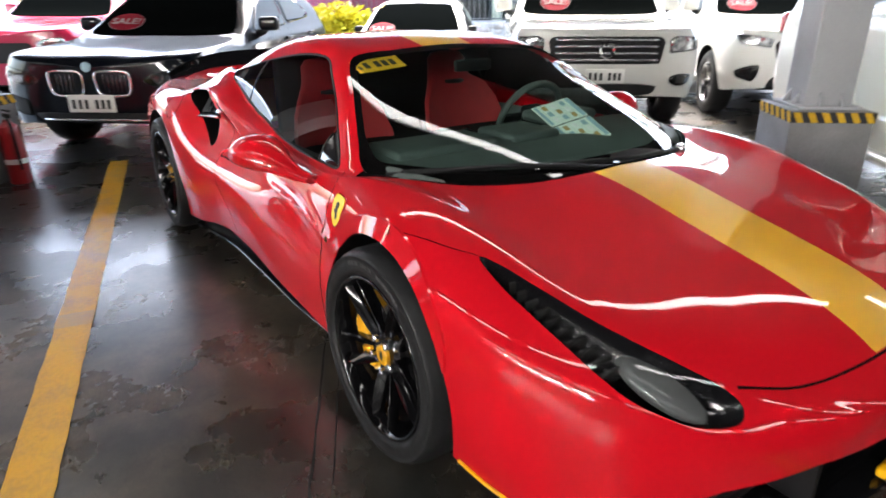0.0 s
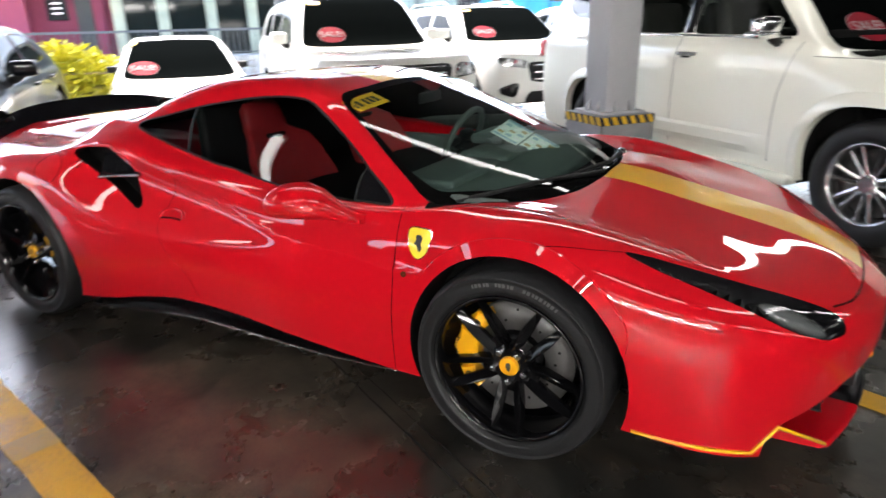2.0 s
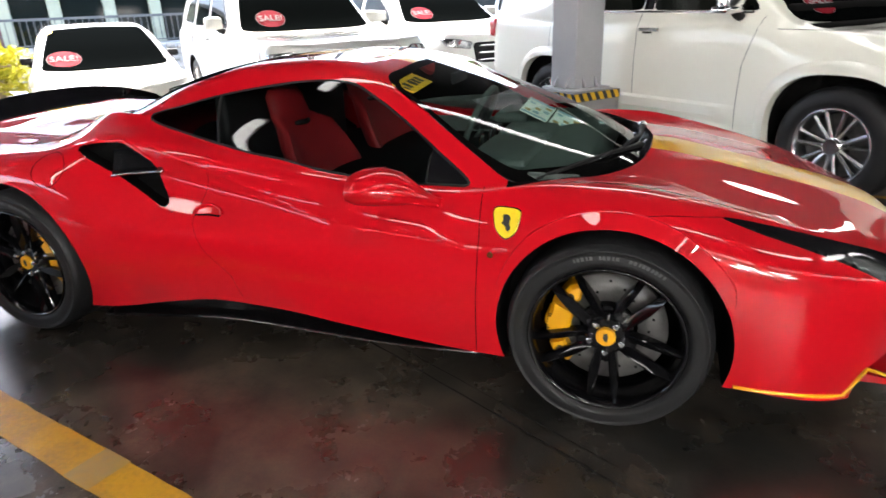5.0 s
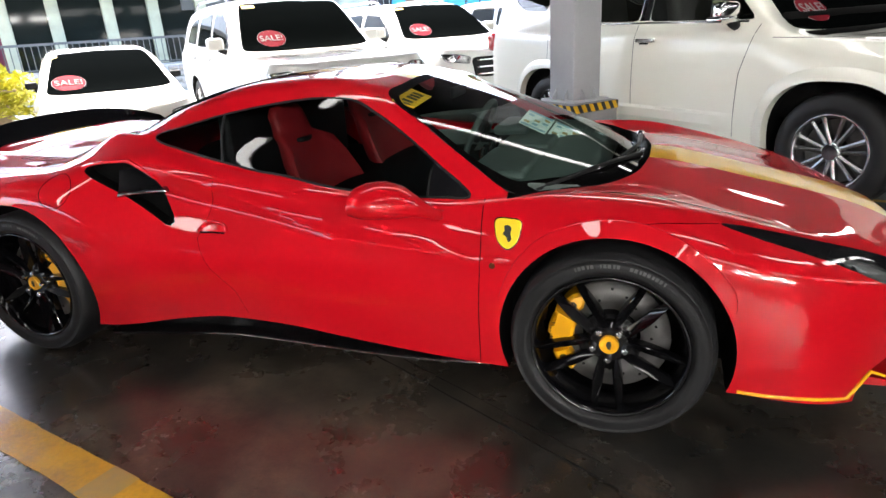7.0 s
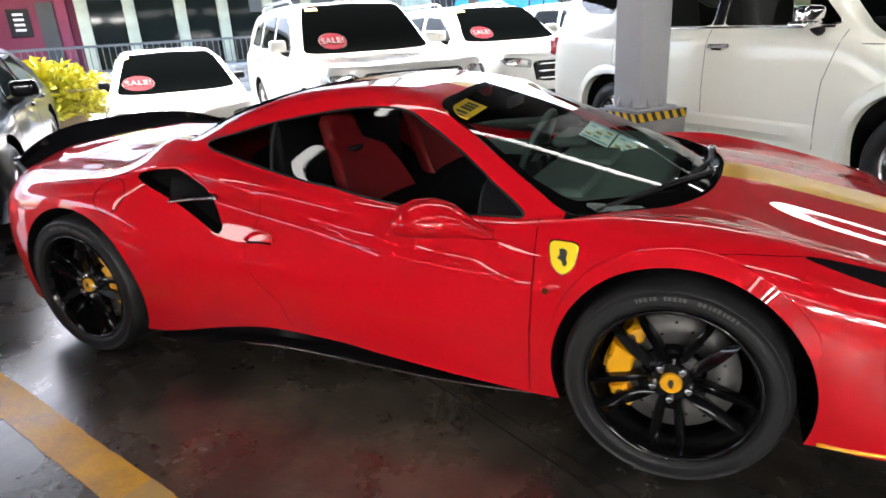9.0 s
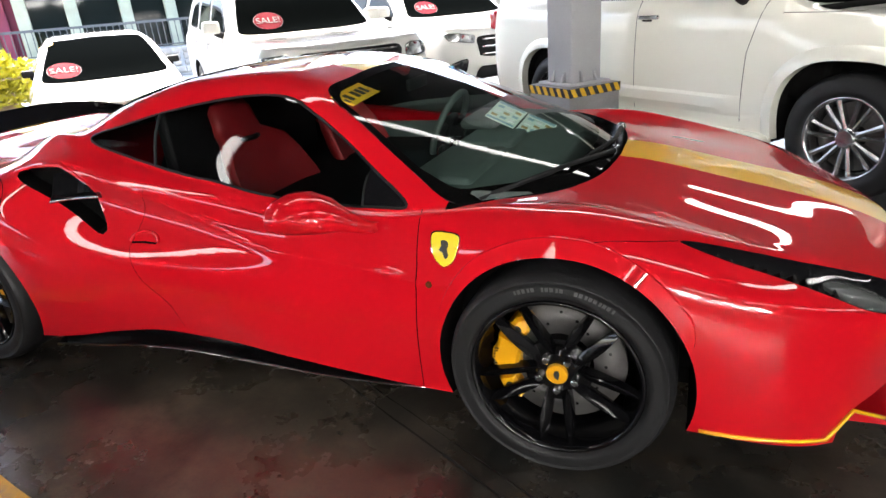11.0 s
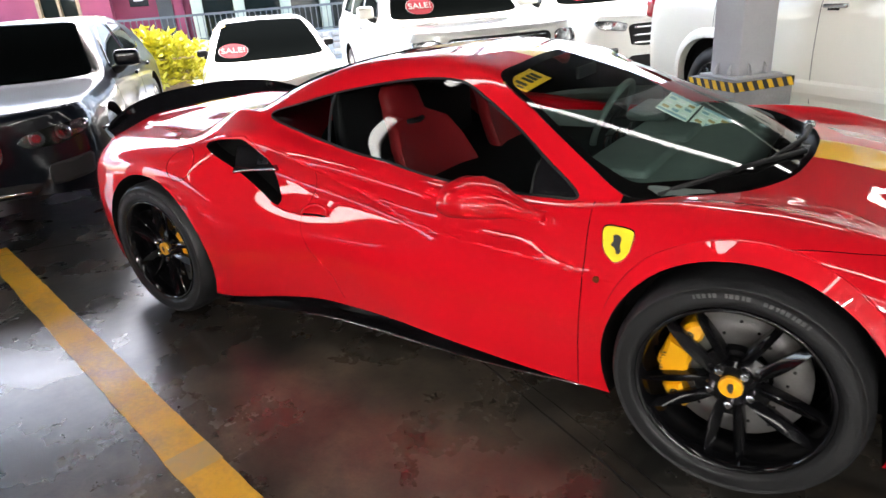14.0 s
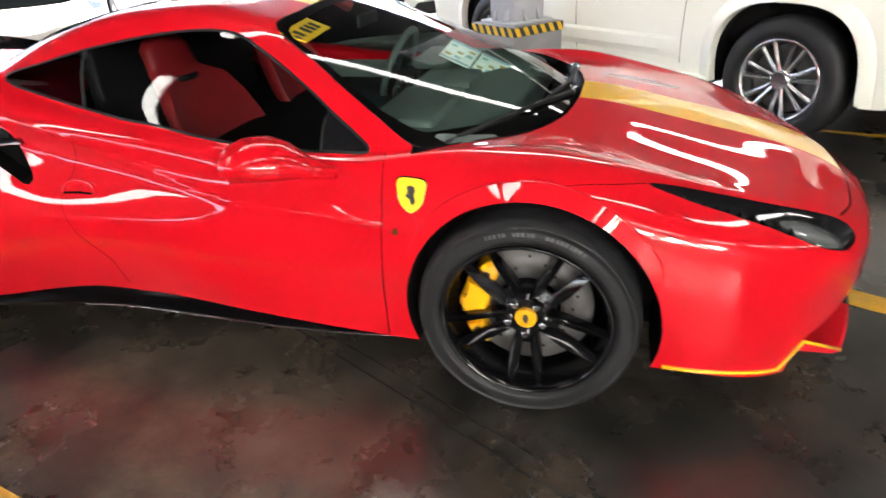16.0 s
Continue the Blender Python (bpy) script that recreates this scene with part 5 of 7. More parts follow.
def cabin(car):
    """Seats, dashboard, wheel and dark tub, seen through the glass."""
    bm = bmesh.new()
    box(bm, (-1.05, 0, .46), (1.7, 1.42, .5), 0.08)
    part("cabin_tub", bm, VOID, car)
    bm = bmesh.new()
    prism(bm, [(-.10, .70), (-.14, .80), (-.30, .835), (-.50, .845), (-.62, .82), (-.66, .76), (-.60, .66)], 1.44, Matrix.Translation((0, -.72, 0)), bevel=0.02)
    part("dashboard", bm, TRIM, car, "dark green-grey dashboard top")
    bm = bmesh.new()
    box(bm, (-.60, .37, .862), (.18, .32, .05), 0.024, 3)
    part("binnacle", bm, TRIM, car)
    bm = bmesh.new()
    box(bm, (-1.72, 0, .86), (.06, 1.1, .44), 0.02)
    part("bulkhead", bm, BLACK_MATT, car)
    bm = bmesh.new()
    box(bm, (-.72, .37, .80), (.16, .05, .05), 0.01)
    stalk = part("steering_column", bm, BLACK_MATT, car)
    bm = bmesh.new()
    M = Matrix.Translation((-.80, .37, .83)) @ Matrix.Rotation(radians(-66), 4, "Y")
    tube(bm, [M @ Vector((0.17 * math.cos(a), 0.18 * math.sin(a), 0)) for a in np.linspace(0, 2 * math.pi, 37)], 0.016, 8, False)
    wheel = part("steering_wheel", bm, TRIM, car, "dark steering wheel")
    bm = bmesh.new()
    box(bm, (0, 0, 0), (.11, .12, .04), 0.015, m=M)
    box(bm, (0, 0.1, 0), (.04, .14, .02), 0.006, m=M)
    box(bm, (0, -0.1, 0), (.04, .14, .02), 0.006, m=M)
    part("wheel_hub", bm, BLACK_MATT, wheel)
    for y in (-.37, .37):
        bm = bmesh.new()
        rows = []
        # shell seat back: half width and thickness by height
        for z, w, d, x in ((.52, .24, .10, -1.26), (.62, .262, .11, -1.31), (.74, .262, .11, -1.37), (.84, .235, .10, -1.42), (.92, .19, .09, -1.46), (.96, .135, .085, -1.48), (1.00, .125, .085, -1.49), (1.05, .12, .08, -1.505), (1.08, .095, .06, -1.51), (1.09, .03, .02, -1.51)):
            ring = []
            for k in range(24):
                a = 2 * math.pi * k / 24
                c, s = math.cos(a), math.sin(a)
                # bolsters: the edges stand forward
                edge = abs(c) ** 3 * 0.07 if z < 0.93 else 0
                ring.append(bm.verts.new((x + d * 0.5 * math.copysign(abs(s) ** 0.7, s) + edge, y + w * math.copysign(abs(c) ** 0.8, c), z)))
            rows.append(ring)
        for a, b in zip(rows, rows[1:]):
            for k in range(24):
                bm.faces.new((a[k], a[(k + 1) % 24], b[(k + 1) % 24], b[k]))
        bm.faces.new(rows[-1])
        bmesh.ops.recalc_face_normals(bm, faces=bm.faces[:])
        part("seat_back", bm, LEATHER, car, "red leather seat back with headrest", angle=60)
        bm = bmesh.new()
        box(bm, (-1.0, y, .54), (.50, .46, .14), 0.05, 3)
        part("seat_cushion", bm, LEATHER, car, "red leather seat cushion")
        bm = bmesh.new()
        tube(bm, [(-1.43, y - .06, .93), (-1.40, y - .0, .935), (-1.43, y + .06, .93)], 0.012, 6)
        part("belt_slot", bm, BLACK_MATT, car)
    # raised pads, round vents and centre stack of the dashboard
    for y, w in ((-.42, .46), (.0, .26)):
        bm = bmesh.new()
        box(bm, (-.46, y, .842), (.24, w, .045), 0.022, 3, Matrix.Rotation(0, 4, "X"))
        part("dash_pad", bm, TRIM, car, "grey-green padded dashboard section")
    for y in (-.62, -.13, .02, .17):
        bm = bmesh.new()
        tube(bm, [Vector((-.645, y + .042 * math.cos(a), .800 + .042 * math.sin(a))) for a in np.linspace(0, 2 * math.pi, 25)], .008, 6, False)
        vent = part("air_vent", bm, BLACK_GLOSS, car, "round black air vent")
        bm = bmesh.new()
        box(bm, (-.640, y, .800), (.012, .078, .010), .003)
        box(bm, (-.640, y, .800), (.012, .010, .078), .003)
        part("vane", bm, BLACK_MATT, vent)
    bm = bmesh.new()
    prism(bm, [(-.62, .80), (-.70, .70), (-1.15, .60), (-1.15, .52), (-.60, .52)], .24, Matrix.Translation((0, -.12, 0)), bevel=0.02)
    part("centre_tunnel", bm, TRIM, car)
    bm = bmesh.new()
    box(bm, (-.80, 0.02, 1.085), (.02, .20, .05), 0.01)
    part("inner_mirror", bm, BLACK_MATT, car)
    for s in (-1, 1):
        bm = bmesh.new()
        box(bm, (-1.05, s * .73, .66), (1.1, .05, .24), 0.03)
        part("door_card", bm, TRIM, car)


def sports_wheel(car, x, y, right, rear):
    R = 0.346 if rear else 0.341
    W = 0.152 if rear else 0.123
    s = 1.0 if right else -1.0
    w = root("wheel", pose(x, y, R - 0.002, 0, 0, 0 if right else 180))
    w.parent = car
    T = W - 0.008
    bm = bmesh.new()
    prof = [(.258, -T + .012), (.264, -T - .002), (.272, -W + .001), (.274, -W - .002), (.285, -W - .003), (.305, -W - .003), (.319, -W + .001), (.3205, -W - .002), (.3235, -W - .001), (R - .014, -W + .008), (R - .006, -W + .022), (R, -W + .045), (R, W - .045), (R - .006, W - .022), (R - .018, W - .008), (.285, W), (.258, T)]
    lathe(bm, prof, 72)
    tyre = part("tyre", bm, RUBBER, w, "low-profile black tyre")
    # raised bars on the sidewall in place of maker's lettering
    marks = [(56 + 2.6 * i, 56 + 2.6 * i + (1.9 if i % 3 else 1.3)) for i in range(22) if i not in (9, 10, 16)]
    for a0, a1 in marks:
        bm = bmesh.new()
        pr = None
        for a in np.linspace(radians(a0), radians(a1), 2):
            cur = [bm.verts.new((r * math.cos(a), -W - .0045, r * math.sin(a))) for r in (.296, .309)]
            if pr:
                bm.faces.new((pr[0], pr[1], cur[1], cur[0]))
            pr = cur
        part("sidewall_mark", bm, shader_once("tyre_mark", (0.07, 0.07, 0.07), 0.6), tyre, flat=True)
    bm = bmesh.new()
    lathe(bm, [(.2585, -T + .012), (.262, -T - .004), (.256, -T - .008), (.249, -T - .002), (.243, -T + .02), (.236, -T + .05), (.225, 0), (.22, W)], 72)
    part("rim", bm, WHEEL_BLACK, w)
    face = -T + .012
    for i in range(5):
        th = math.radians(-90 + 72 * i) + (0.0 if not rear else 0.35)
        tx = Vector((-math.sin(th), 0, math.cos(th)))
        rad = Vector((math.cos(th), 0, math.sin(th)))
        for sg in (-1, 1):
            bm = bmesh.new()
            rows = []
            for t in np.linspace(0, 1, 14).tolist():
                r = .034 + (.247 - .034) * t
                off = sg * (.015 + .027 * t ** 0.9 + .004 * math.sin(math.pi * t))
                half = .0065 + .0112 * math.sin(math.pi * min(1.0, .10 + .86 * t)) ** 0.9
                yy = face + .030 * (1 - t) ** 1.6 - .004 * t
                dep = .030 - .010 * t
                c0 = rad * r + tx * off
                rows.append([bm.verts.new(c0 + tx * (a * half) + Vector((0, yy + b, 0))) for a, b in ((sg * .95, dep + .014), (sg, .009), (sg * .86, .001), (sg * .70, -.0015), (-sg * .1, .006), (-sg * .90, .017), (-sg, .024), (-sg * .85, dep + .014))])
            for a, b in zip(rows, rows[1:]):
                for k in range(8):
                    bm.faces.new((a[k], a[(k + 1) % 8], b[(k + 1) % 8], b[k]))
            bm.faces.new(rows[-1])
            bmesh.ops.recalc_face_normals(bm, faces=bm.faces[:])
            part("spoke", bm, WHEEL_BLACK, w, angle=22)
        bm = bmesh.new()
        prev = None
        for t in np.linspace(0, 1, 5).tolist():
            r, hw, yy = .05 + .055 * t, .018 + .008 * t, face + .030 + .010 * t
            cur = [bm.verts.new(rad * r + tx * q + Vector((0, yy + d, 0))) for q, d in ((-hw, 0), (hw, 0), (hw, .012), (-hw, .012))]
            if prev:
                for k in range(4):
                    bm.faces.new((prev[k], cur[k], cur[(k + 1) % 4], prev[(k + 1) % 4]))
            prev = cur
        bm.faces.new(prev)
        bmesh.ops.recalc_face_normals(bm, faces=bm.faces[:])
        part("spoke_web", bm, WHEEL_BLACK, w)
        bm = bmesh.new()
        disc_y(bm, 0.0115, face + .004, face + .06, 12, .056 * math.cos(th), .056 * math.sin(th), 0.004)
        part("wheel_bolt", bm, CHROME, w, "bright wheel bolt")
    bm = bmesh.new()
    disc_y(bm, .074, face + .026, face + .09, 40, bevel=.012)
    part("hub", bm, WHEEL_BLACK, w)
    bm = bmesh.new()
    disc_y(bm, .033, face + .012, face + .05, 32, bevel=.003)
    cap = part("hub_cap", bm, CALIPER, w, "yellow hub cap")
    bm = bmesh.new()
    prism(bm, [(-.006, .014), (.006, .016), (.009, .002), (.005, -.016), (-.004, -.012), (-.009, .0)], .002, Matrix.Translation((0, face + .0105, 0)))
    part("cap_figure", bm, INK, cap, flat=True)
    # disc and caliper
    bo = .123 - W
    bm = bmesh.new()
    lathe(bm, [(.10, -.012 + bo), (.198, -.012 + bo), (.198, .02 + bo), (.10, .02 + bo)], 56, closed=True)
    disc = part("brake_disc", bm, STEEL, w, "grey drilled brake disc")
    bm = bmesh.new()
    disc_y(bm, .085, -.03 + bo, .02 + bo, 40, bevel=.008)
    part("disc_bell", bm, BLACK_MATT, disc)
    for i in range(20):
        a = 2 * math.pi * i / 20
        bm = bmesh.new()
        disc_y(bm, .005, -.0135 + bo, -.010 + bo, 8, (.135 + .02 * (i % 3)) * math.cos(a), (.135 + .02 * (i % 3)) * math.sin(a))
        part("drilled_hole", bm, VOID, disc, flat=True)
    mid = (18 if rear else 172) if right else (162 if rear else 8)
    bm = bmesh.new()
    rows = []
    for t in (-1, -.95, -.80, -.62, -.50, -.475, -.415, -.39, -.25, -.10, -.08, .08, .10, .25, .39, .415, .475, .50, .62, .80, .95, 1):
        q = abs(t)
        a = math.radians(mid + 54 * t)
        ro, ri, f0 = (.212, .124, -.070) if q < .40 else ((.186, .152, -.050) if q < .48 else (.205 - .012 * (q > .9), .146 + .020 * (q > .9), -.062 + .014 * (q > .9)))
        ro -= .008 * (.09 < q < .3)
        f0 += bo
        rows.append([bm.verts.new((r * math.cos(a), yy, r * math.sin(a))) for r, yy in ((ri, .01), (ri, f0 + .008), (ri + .01, f0), (ro - .012, f0), (ro, f0 + .012), (ro, .03))])
    for a, b in zip(rows, rows[1:]):
        for k in range(6):
            bm.faces.new((a[k], a[(k + 1) % 6], b[(k + 1) % 6], b[k]))
    bm.faces.new(rows[0])
    bm.faces.new(rows[-1])
    bmesh.ops.recalc_face_normals(bm, faces=bm.faces[:])
    cal = part("brake_caliper", bm, CALIPER, w, "yellow brake caliper", angle=30)
    for da in (-36, 36):
        a = math.radians(mid + da)
        bm = bmesh.new()
        lathe(bm, [(.009, -.064 + bo), (.010, -.066 + bo), (.014, -.066 + bo), (.015, -.060 + bo)], 14, Matrix.Translation((.176 * math.cos(a), 0, .176 * math.sin(a))))
        part("piston_cap", bm, INK, cal, "dark piston ring")
    for k in range(6):
        a = math.radians(mid - 8 + k * 3.2)
        bm = bmesh.new()
        box(bm, (.196 * math.cos(a), -.0685 + bo, .196 * math.sin(a)), (.016, .002, .003), m=None)
        part("caliper_mark", bm, INK, cal, flat=True)
    return w


ONCE = {}


def shader_once(name, *a, **k):
    if name not in ONCE:
        ONCE[name] = shader(name, *a, **k)
    return ONCE[name]


sports_car()

# ---------- the other parked cars ----------
def alloy_wheel(car, x, y, R, W, rim, right, material, spokes=10, cap=CHROME):
    w = root("wheel", pose(x, y, R - 0.003, 0, 0, 0 if right else 180))
    w.parent = car
    bm = bmesh.new()
    lathe(bm, [(rim, -W + .02), (rim + .012, -W - .002), (rim + .05, -W - .006), (R - .03, -W + .005), (R - .006, -W + .03), (R, -W + .055), (R, W - .055), (R - .03, W - .005), (rim, W)], 56)
    part("tyre", bm, RUBBER, w)
    bm = bmesh.new()
    lathe(bm, [(rim + .004, -W + .012), (rim - .006, -W + .004), (rim - .018, -W + .02), (rim - .03, -W + .07), (rim - .04, W)], 56)
    part("rim", bm, material, w)
    for i in range(spokes):
        th = 2 * math.pi * i / spokes + (0.0 if i % 2 else 0.10)
        bm = bmesh.new()
        rows = []
        for t in np.linspace(0, 1, 5):
            r = .05 + (rim - .062) * t
            half = .016 - .006 * t + .008 * t ** 3
            yy = -W + .035 + .012 * (1 - t)
            c = Vector((r * math.cos(th), 0, r * math.sin(th)))
            tx = Vector((-math.sin(th), 0, math.cos(th)))
            rows.append([bm.verts.new(c + tx * a * half + Vector((0, yy + b, 0))) for a, b in ((-1, .05), (-1, .008), (0, 0), (1, .008), (1, .05))])
        for a, b in zip(rows, rows[1:]):
            for k in range(5):
                bm.faces.new((a[k], a[(k + 1) % 5], b[(k + 1) % 5], b[k]))
        bmesh.ops.recalc_face_normals(bm, faces=bm.faces[:])
        part("spoke", bm, material, w, angle=25)
    bm = bmesh.new()
    disc_y(bm, .062, -W + .028, -W + .09, 28, bevel=.01)
    part("hub_cap", bm, cap, w)
    bm = bmesh.new()
    lathe(bm, [(.09, -.01), (rim - .045, -.01), (rim - .045, .02), (.09, .02)], 36, closed=True)
    part("brake_disc", bm, STEEL, w)
    bm = bmesh.new()
    disc_y(bm, rim - .03, .03, .05, 36)
    part("wheel_back", bm, VOID, w)
    return w


def arch_by(cx, cz, r, n):
    """Wheel opening: a circle, squared off for n above 2."""
    return lambda p: (np.abs(p[:, 0] - cx) ** n + np.abs(p[:, 1] - cz) ** n) ** (1 / n) - r


class Shape:
    """Main sizes of a car, in metres from the front axle."""

    def __init__(s, L, W, H, base, over, hood, nose, belt, screen, top, rear_top, clear, tyre, rim, tail=0.06, box=5.0, lean=0.16, arch=1.17, square=2.0):
        s.L, s.W, s.H, s.base, s.over, s.hood, s.nose, s.belt = L, W, H, base, over, hood, nose, belt
        s.arch, s.square = arch, square
        s.screen, s.top, s.rear_top, s.clear, s.tyre, s.rim, s.tail, s.box, s.lean = screen, top, rear_top, clear, tyre, rim, tail, box, lean
        s.xf, s.xr = over, over - L


def skin_of(s, step=0.045):
    xs = stations(s.xf, s.xr, step, 0.35)
    h = s.W / 2
    top = np.array(sorted([(s.xf, s.nose - .06), (s.xf - .06, s.nose), (s.xf - .25, s.nose + .04), (s.screen + .15, s.hood), (s.screen, s.hood + .03), ((s.screen + s.top) / 2, (s.hood + s.H) / 2 + .03), (s.top, s.H - .05), (s.top - .5, s.H - .004), (s.top - 1.2, s.H), (s.rear_top, s.H - .05), (s.xr + .07, s.belt + (s.H - s.belt) * .3), (s.xr, s.belt - .05)]))
    T = soft_line(top[:, 0], top[:, 1], xs)
    low = s.clear + 0.08 * np.clip((xs - s.xf + .6) / .6, 0, 1) ** 2 + 0.10 * np.clip((s.xr + .7 - xs) / .7, 0, 1) ** 2
    E = closing(xs, s.xf - .55, s.xf, s.box, 2.6) * closing(-xs, -s.xr - .4, -s.xr, s.box, 2.6)
    bulge = 0.02 * np.exp(-((xs - 0) / .45) ** 2) + 0.02 * np.exp(-((xs + s.base) / .45) ** 2)
    Bl = np.minimum(s.belt + 0.03 * np.clip(-(xs - s.screen) / 3, 0, 1), T - .03)
    c = np.clip((T - Bl) / (s.H - s.belt), 0, 1)
    K = [
        (h - .05 + 0 * xs, low),
        (h - .012 + bulge * .6, low + (Bl - low) * .22),
        (h + bulge * .8, low + (Bl - low) * .5),
        (h - .008 + bulge * .6, low + (Bl - low) * .74),
        (h - .03, Bl - .07),
        (h - .075, Bl),
        (h - .085 - s.lean * .52 * c, Bl + (T - Bl) * .5),
        (h - .10 - s.lean * c - .08 * (1 - c), Bl + (T - Bl) * .86),
        (h - .17 - s.lean * 1.1 * c - .12 * (1 - c), Bl + (T - Bl) * .97),
        ((h - .3) * .55, T - .006),
        (0 * xs, T),
    ]
    S = np.zeros((len(xs), len(K), 3))
    for k, (w, z) in enumerate(K):
        S[:, k, 0], S[:, k, 1], S[:, k, 2] = xs, w * E, z
    return loft(S, per=5, rounds=3)


def cabin_of(r, bm, s):
    """Dark lining behind the pillars and roof, seats, dashboard and steering wheel, seen through clear side glass."""
    rl = bm.faces.layers.int["reg"]
    idx, verts, polys = {}, [], []
    for f in bm.faces:
        if f[rl] == 0 and f.calc_center_median().z > s.belt - .12 and s.xr + .1 < f.calc_center_median().x < s.screen + .1:
            p = []
            for v in f.verts:
                if v.index not in idx:
                    idx[v.index] = len(verts)
                    verts.append(v.co - v.normal * .022)
                p.append(idx[v.index])
            polys.append(p[::-1])
    LINING = shader_once("cabin_lining", (0.05, 0.05, 0.047), .8, spec=.1)
    SEAT = shader_once("cabin_seat", (0.045, 0.042, 0.038), .6, vary=.3, scale=12)
    raw("cabin_lining", verts, polys, LINING, r)
    b = bmesh.new()
    box(b, (-1.9, 0, s.belt - .36), (3.4, s.W - .28, .60), .05)
    part("cabin_tub", b, VOID, r)
    for x in (-1.62, -2.62):
        for y in (-.42, .42):
            b = bmesh.new()
            m = Matrix.Translation((x, y, s.belt + .06)) @ Matrix.Rotation(radians(-12), 4, "Y")
            box(b, (0, 0, 0), (.16, .50, .50), .07, 3, m)
            st = part("seat_back", b, SEAT, r)
            b = bmesh.new()
            box(b, (0, 0, .345), (.11, .28, .17), .05, 3, m)
            box(b, (0, .07, .25), (.012, .012, .10), .004, 2, m)
            box(b, (0, -.07, .25), (.012, .012, .10), .004, 2, m)
            part("headrest", b, SEAT, st)
    b = bmesh.new()
    box(b, (-.70, 0, s.belt - .02), (.42, s.W - .34, .18), .06, 3)
    part("dashboard", b, VOID, r)
    b = bmesh.new()
    m = Matrix.Translation((-1.02, .42, s.belt + .06)) @ Matrix.Rotation(radians(-64), 4, "Y")
    tube(b, [m @ Vector((.18 * math.cos(a), .18 * math.sin(a), 0)) for a in np.linspace(0, 2 * math.pi, 29)], .016, 8, False)
    part("steering_wheel", b, BLACK_MATT, r)


def car(name, at, heading, s, paint, label, sides, fronts, screen_sticker=True, wheel_mat=ALLOY, spokes=10, rails=False, mirror_mat=None, plate=True, cladding=None, extras=None, handles=(), seams=(), group="parked cars", clear=False, reach=.06, mirror_size=1.0):
    r = root(name, pose(at.x, at.y, 0, 0, 0, heading))
    tagged(r, label, "car", group=group)
    bm = skin_of(s)
    tree = BVHTree.FromBMesh(bm)
    XZ, XY, YZ = [0, 2], [0, 1], [1, 2]
    h = s.W / 2
    for x, reg in ((0, 20), (-s.base, 21)):
        cut(bm, arch_by(x, s.tyre * .98, s.tyre * s.arch, s.square), XZ, reg, lambda c: (np.abs(c[:, 1]) > h * .62) & (c[:, 2] < s.belt - .12))
    table = {0: ("body", paint, "", False), 2: ("windscreen", PRIVACY, "dark windscreen glass", False)}
    reg = 30
    for poly in sides:
        cut(bm, inside_by(corners(poly)), XZ, reg, lambda c: (np.abs(c[:, 1]) > h * .5) & (c[:, 2] > s.belt - .12))
        table[reg] = ("side_window", CLEAR_SIDE if clear else SIDE_PRIVACY, "dark side window", True)
        reg += 1
    sc = s.screen
    wtop = h - .17 - s.lean * 1.05
    ws = corners([(sc + .03, -h + .30), (sc - .03, -h + .16), (s.top + .04, -wtop + .01), (s.top + .0, 0), (s.top + .04, wtop - .01), (sc - .03, h - .16), (sc + .03, h - .30), (sc + .06, 0)], .06)
    cut(bm, inside_by(ws), XY, 2, lambda c: (c[:, 2] > s.hood - .03) & (c[:, 0] > s.top - .3))
    for fname, poly, mat, flabel, mirrored, smooth_it in fronts:
        p = corners(poly, 0.06 if smooth_it else 0.02)
        f0 = inside_by(p)
        fn = (lambda q, f0=f0: f0(np.stack([np.abs(q[:, 0]), q[:, 1]], 1))) if mirrored else f0
        cut(bm, fn, YZ, reg, lambda c: (c[:, 0] > s.xf - .62) & (c[:, 2] < s.nose + .05))
        table[reg] = (fname, mat, flabel, mirrored)
        reg += 1
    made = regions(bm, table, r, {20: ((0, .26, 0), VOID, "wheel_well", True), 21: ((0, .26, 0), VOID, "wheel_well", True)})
    if clear:
        cabin_of(r, bm, s)
    for key, ob in made.items():
        if clear and key[0] >= 30 and ob.data.materials[0] is CLEAR_SIDE:
            ob.visible_shadow = False
        elif key[0] >= 30 or key[0] == 2:
            sol = ob.modifiers.new("depth", "SOLIDIFY")
            sol.thickness, sol.offset = 0.012, 0.4

    def seam(pts, width=0.005, mat=BLACK_MATT, lift=0.0015, nm="shut_line"):
        for sg in (-1, 1):
            hits = on_skin(tree, dense(pts, .04), 1, 3 * sg)
            if len(hits) > 2:
                ribbon(nm, hits, width, lift, mat, r)
    for q in seams:
        seam(q)
    for x, z in handles:
        for sg in (-1, 1):
            hit = on_skin(tree, [(x, 0, z)], 1, 3 * sg)[0][0]
            b = bmesh.new()
            box(b, (x, hit.y + sg * .018, z), (.21, .03, .032), .012, 3)
            part("door_handle", b, CHROME if mirror_mat is CHROME else paint, r)
            b = bmesh.new()
            box(b, (x - .03, hit.y + sg * .003, z - .01), (.10, .012, .045), .005)
            part("handle_recess", b, BLACK_MATT, r)
    # mirrors
    for sg in (-1, 1):
        x, z = s.screen - .42, s.belt + .05
        b = bmesh.new()
        k = mirror_size
        box(b, (x, sg * (h + reach), z + .04), (.12 * k, .21 * k, (.08 + s.H * .04) * k), .045 * k, 4)
        mi = part("door_mirror", b, mirror_mat or paint, r)
        b = bmesh.new()
        box(b, (x - .06 * k, sg * (h + reach), z + .04), (.012, .18 * k, .13 * k), .005)
        part("mirror_glass", b, BLACK_GLOSS, mi)
        b = bmesh.new()
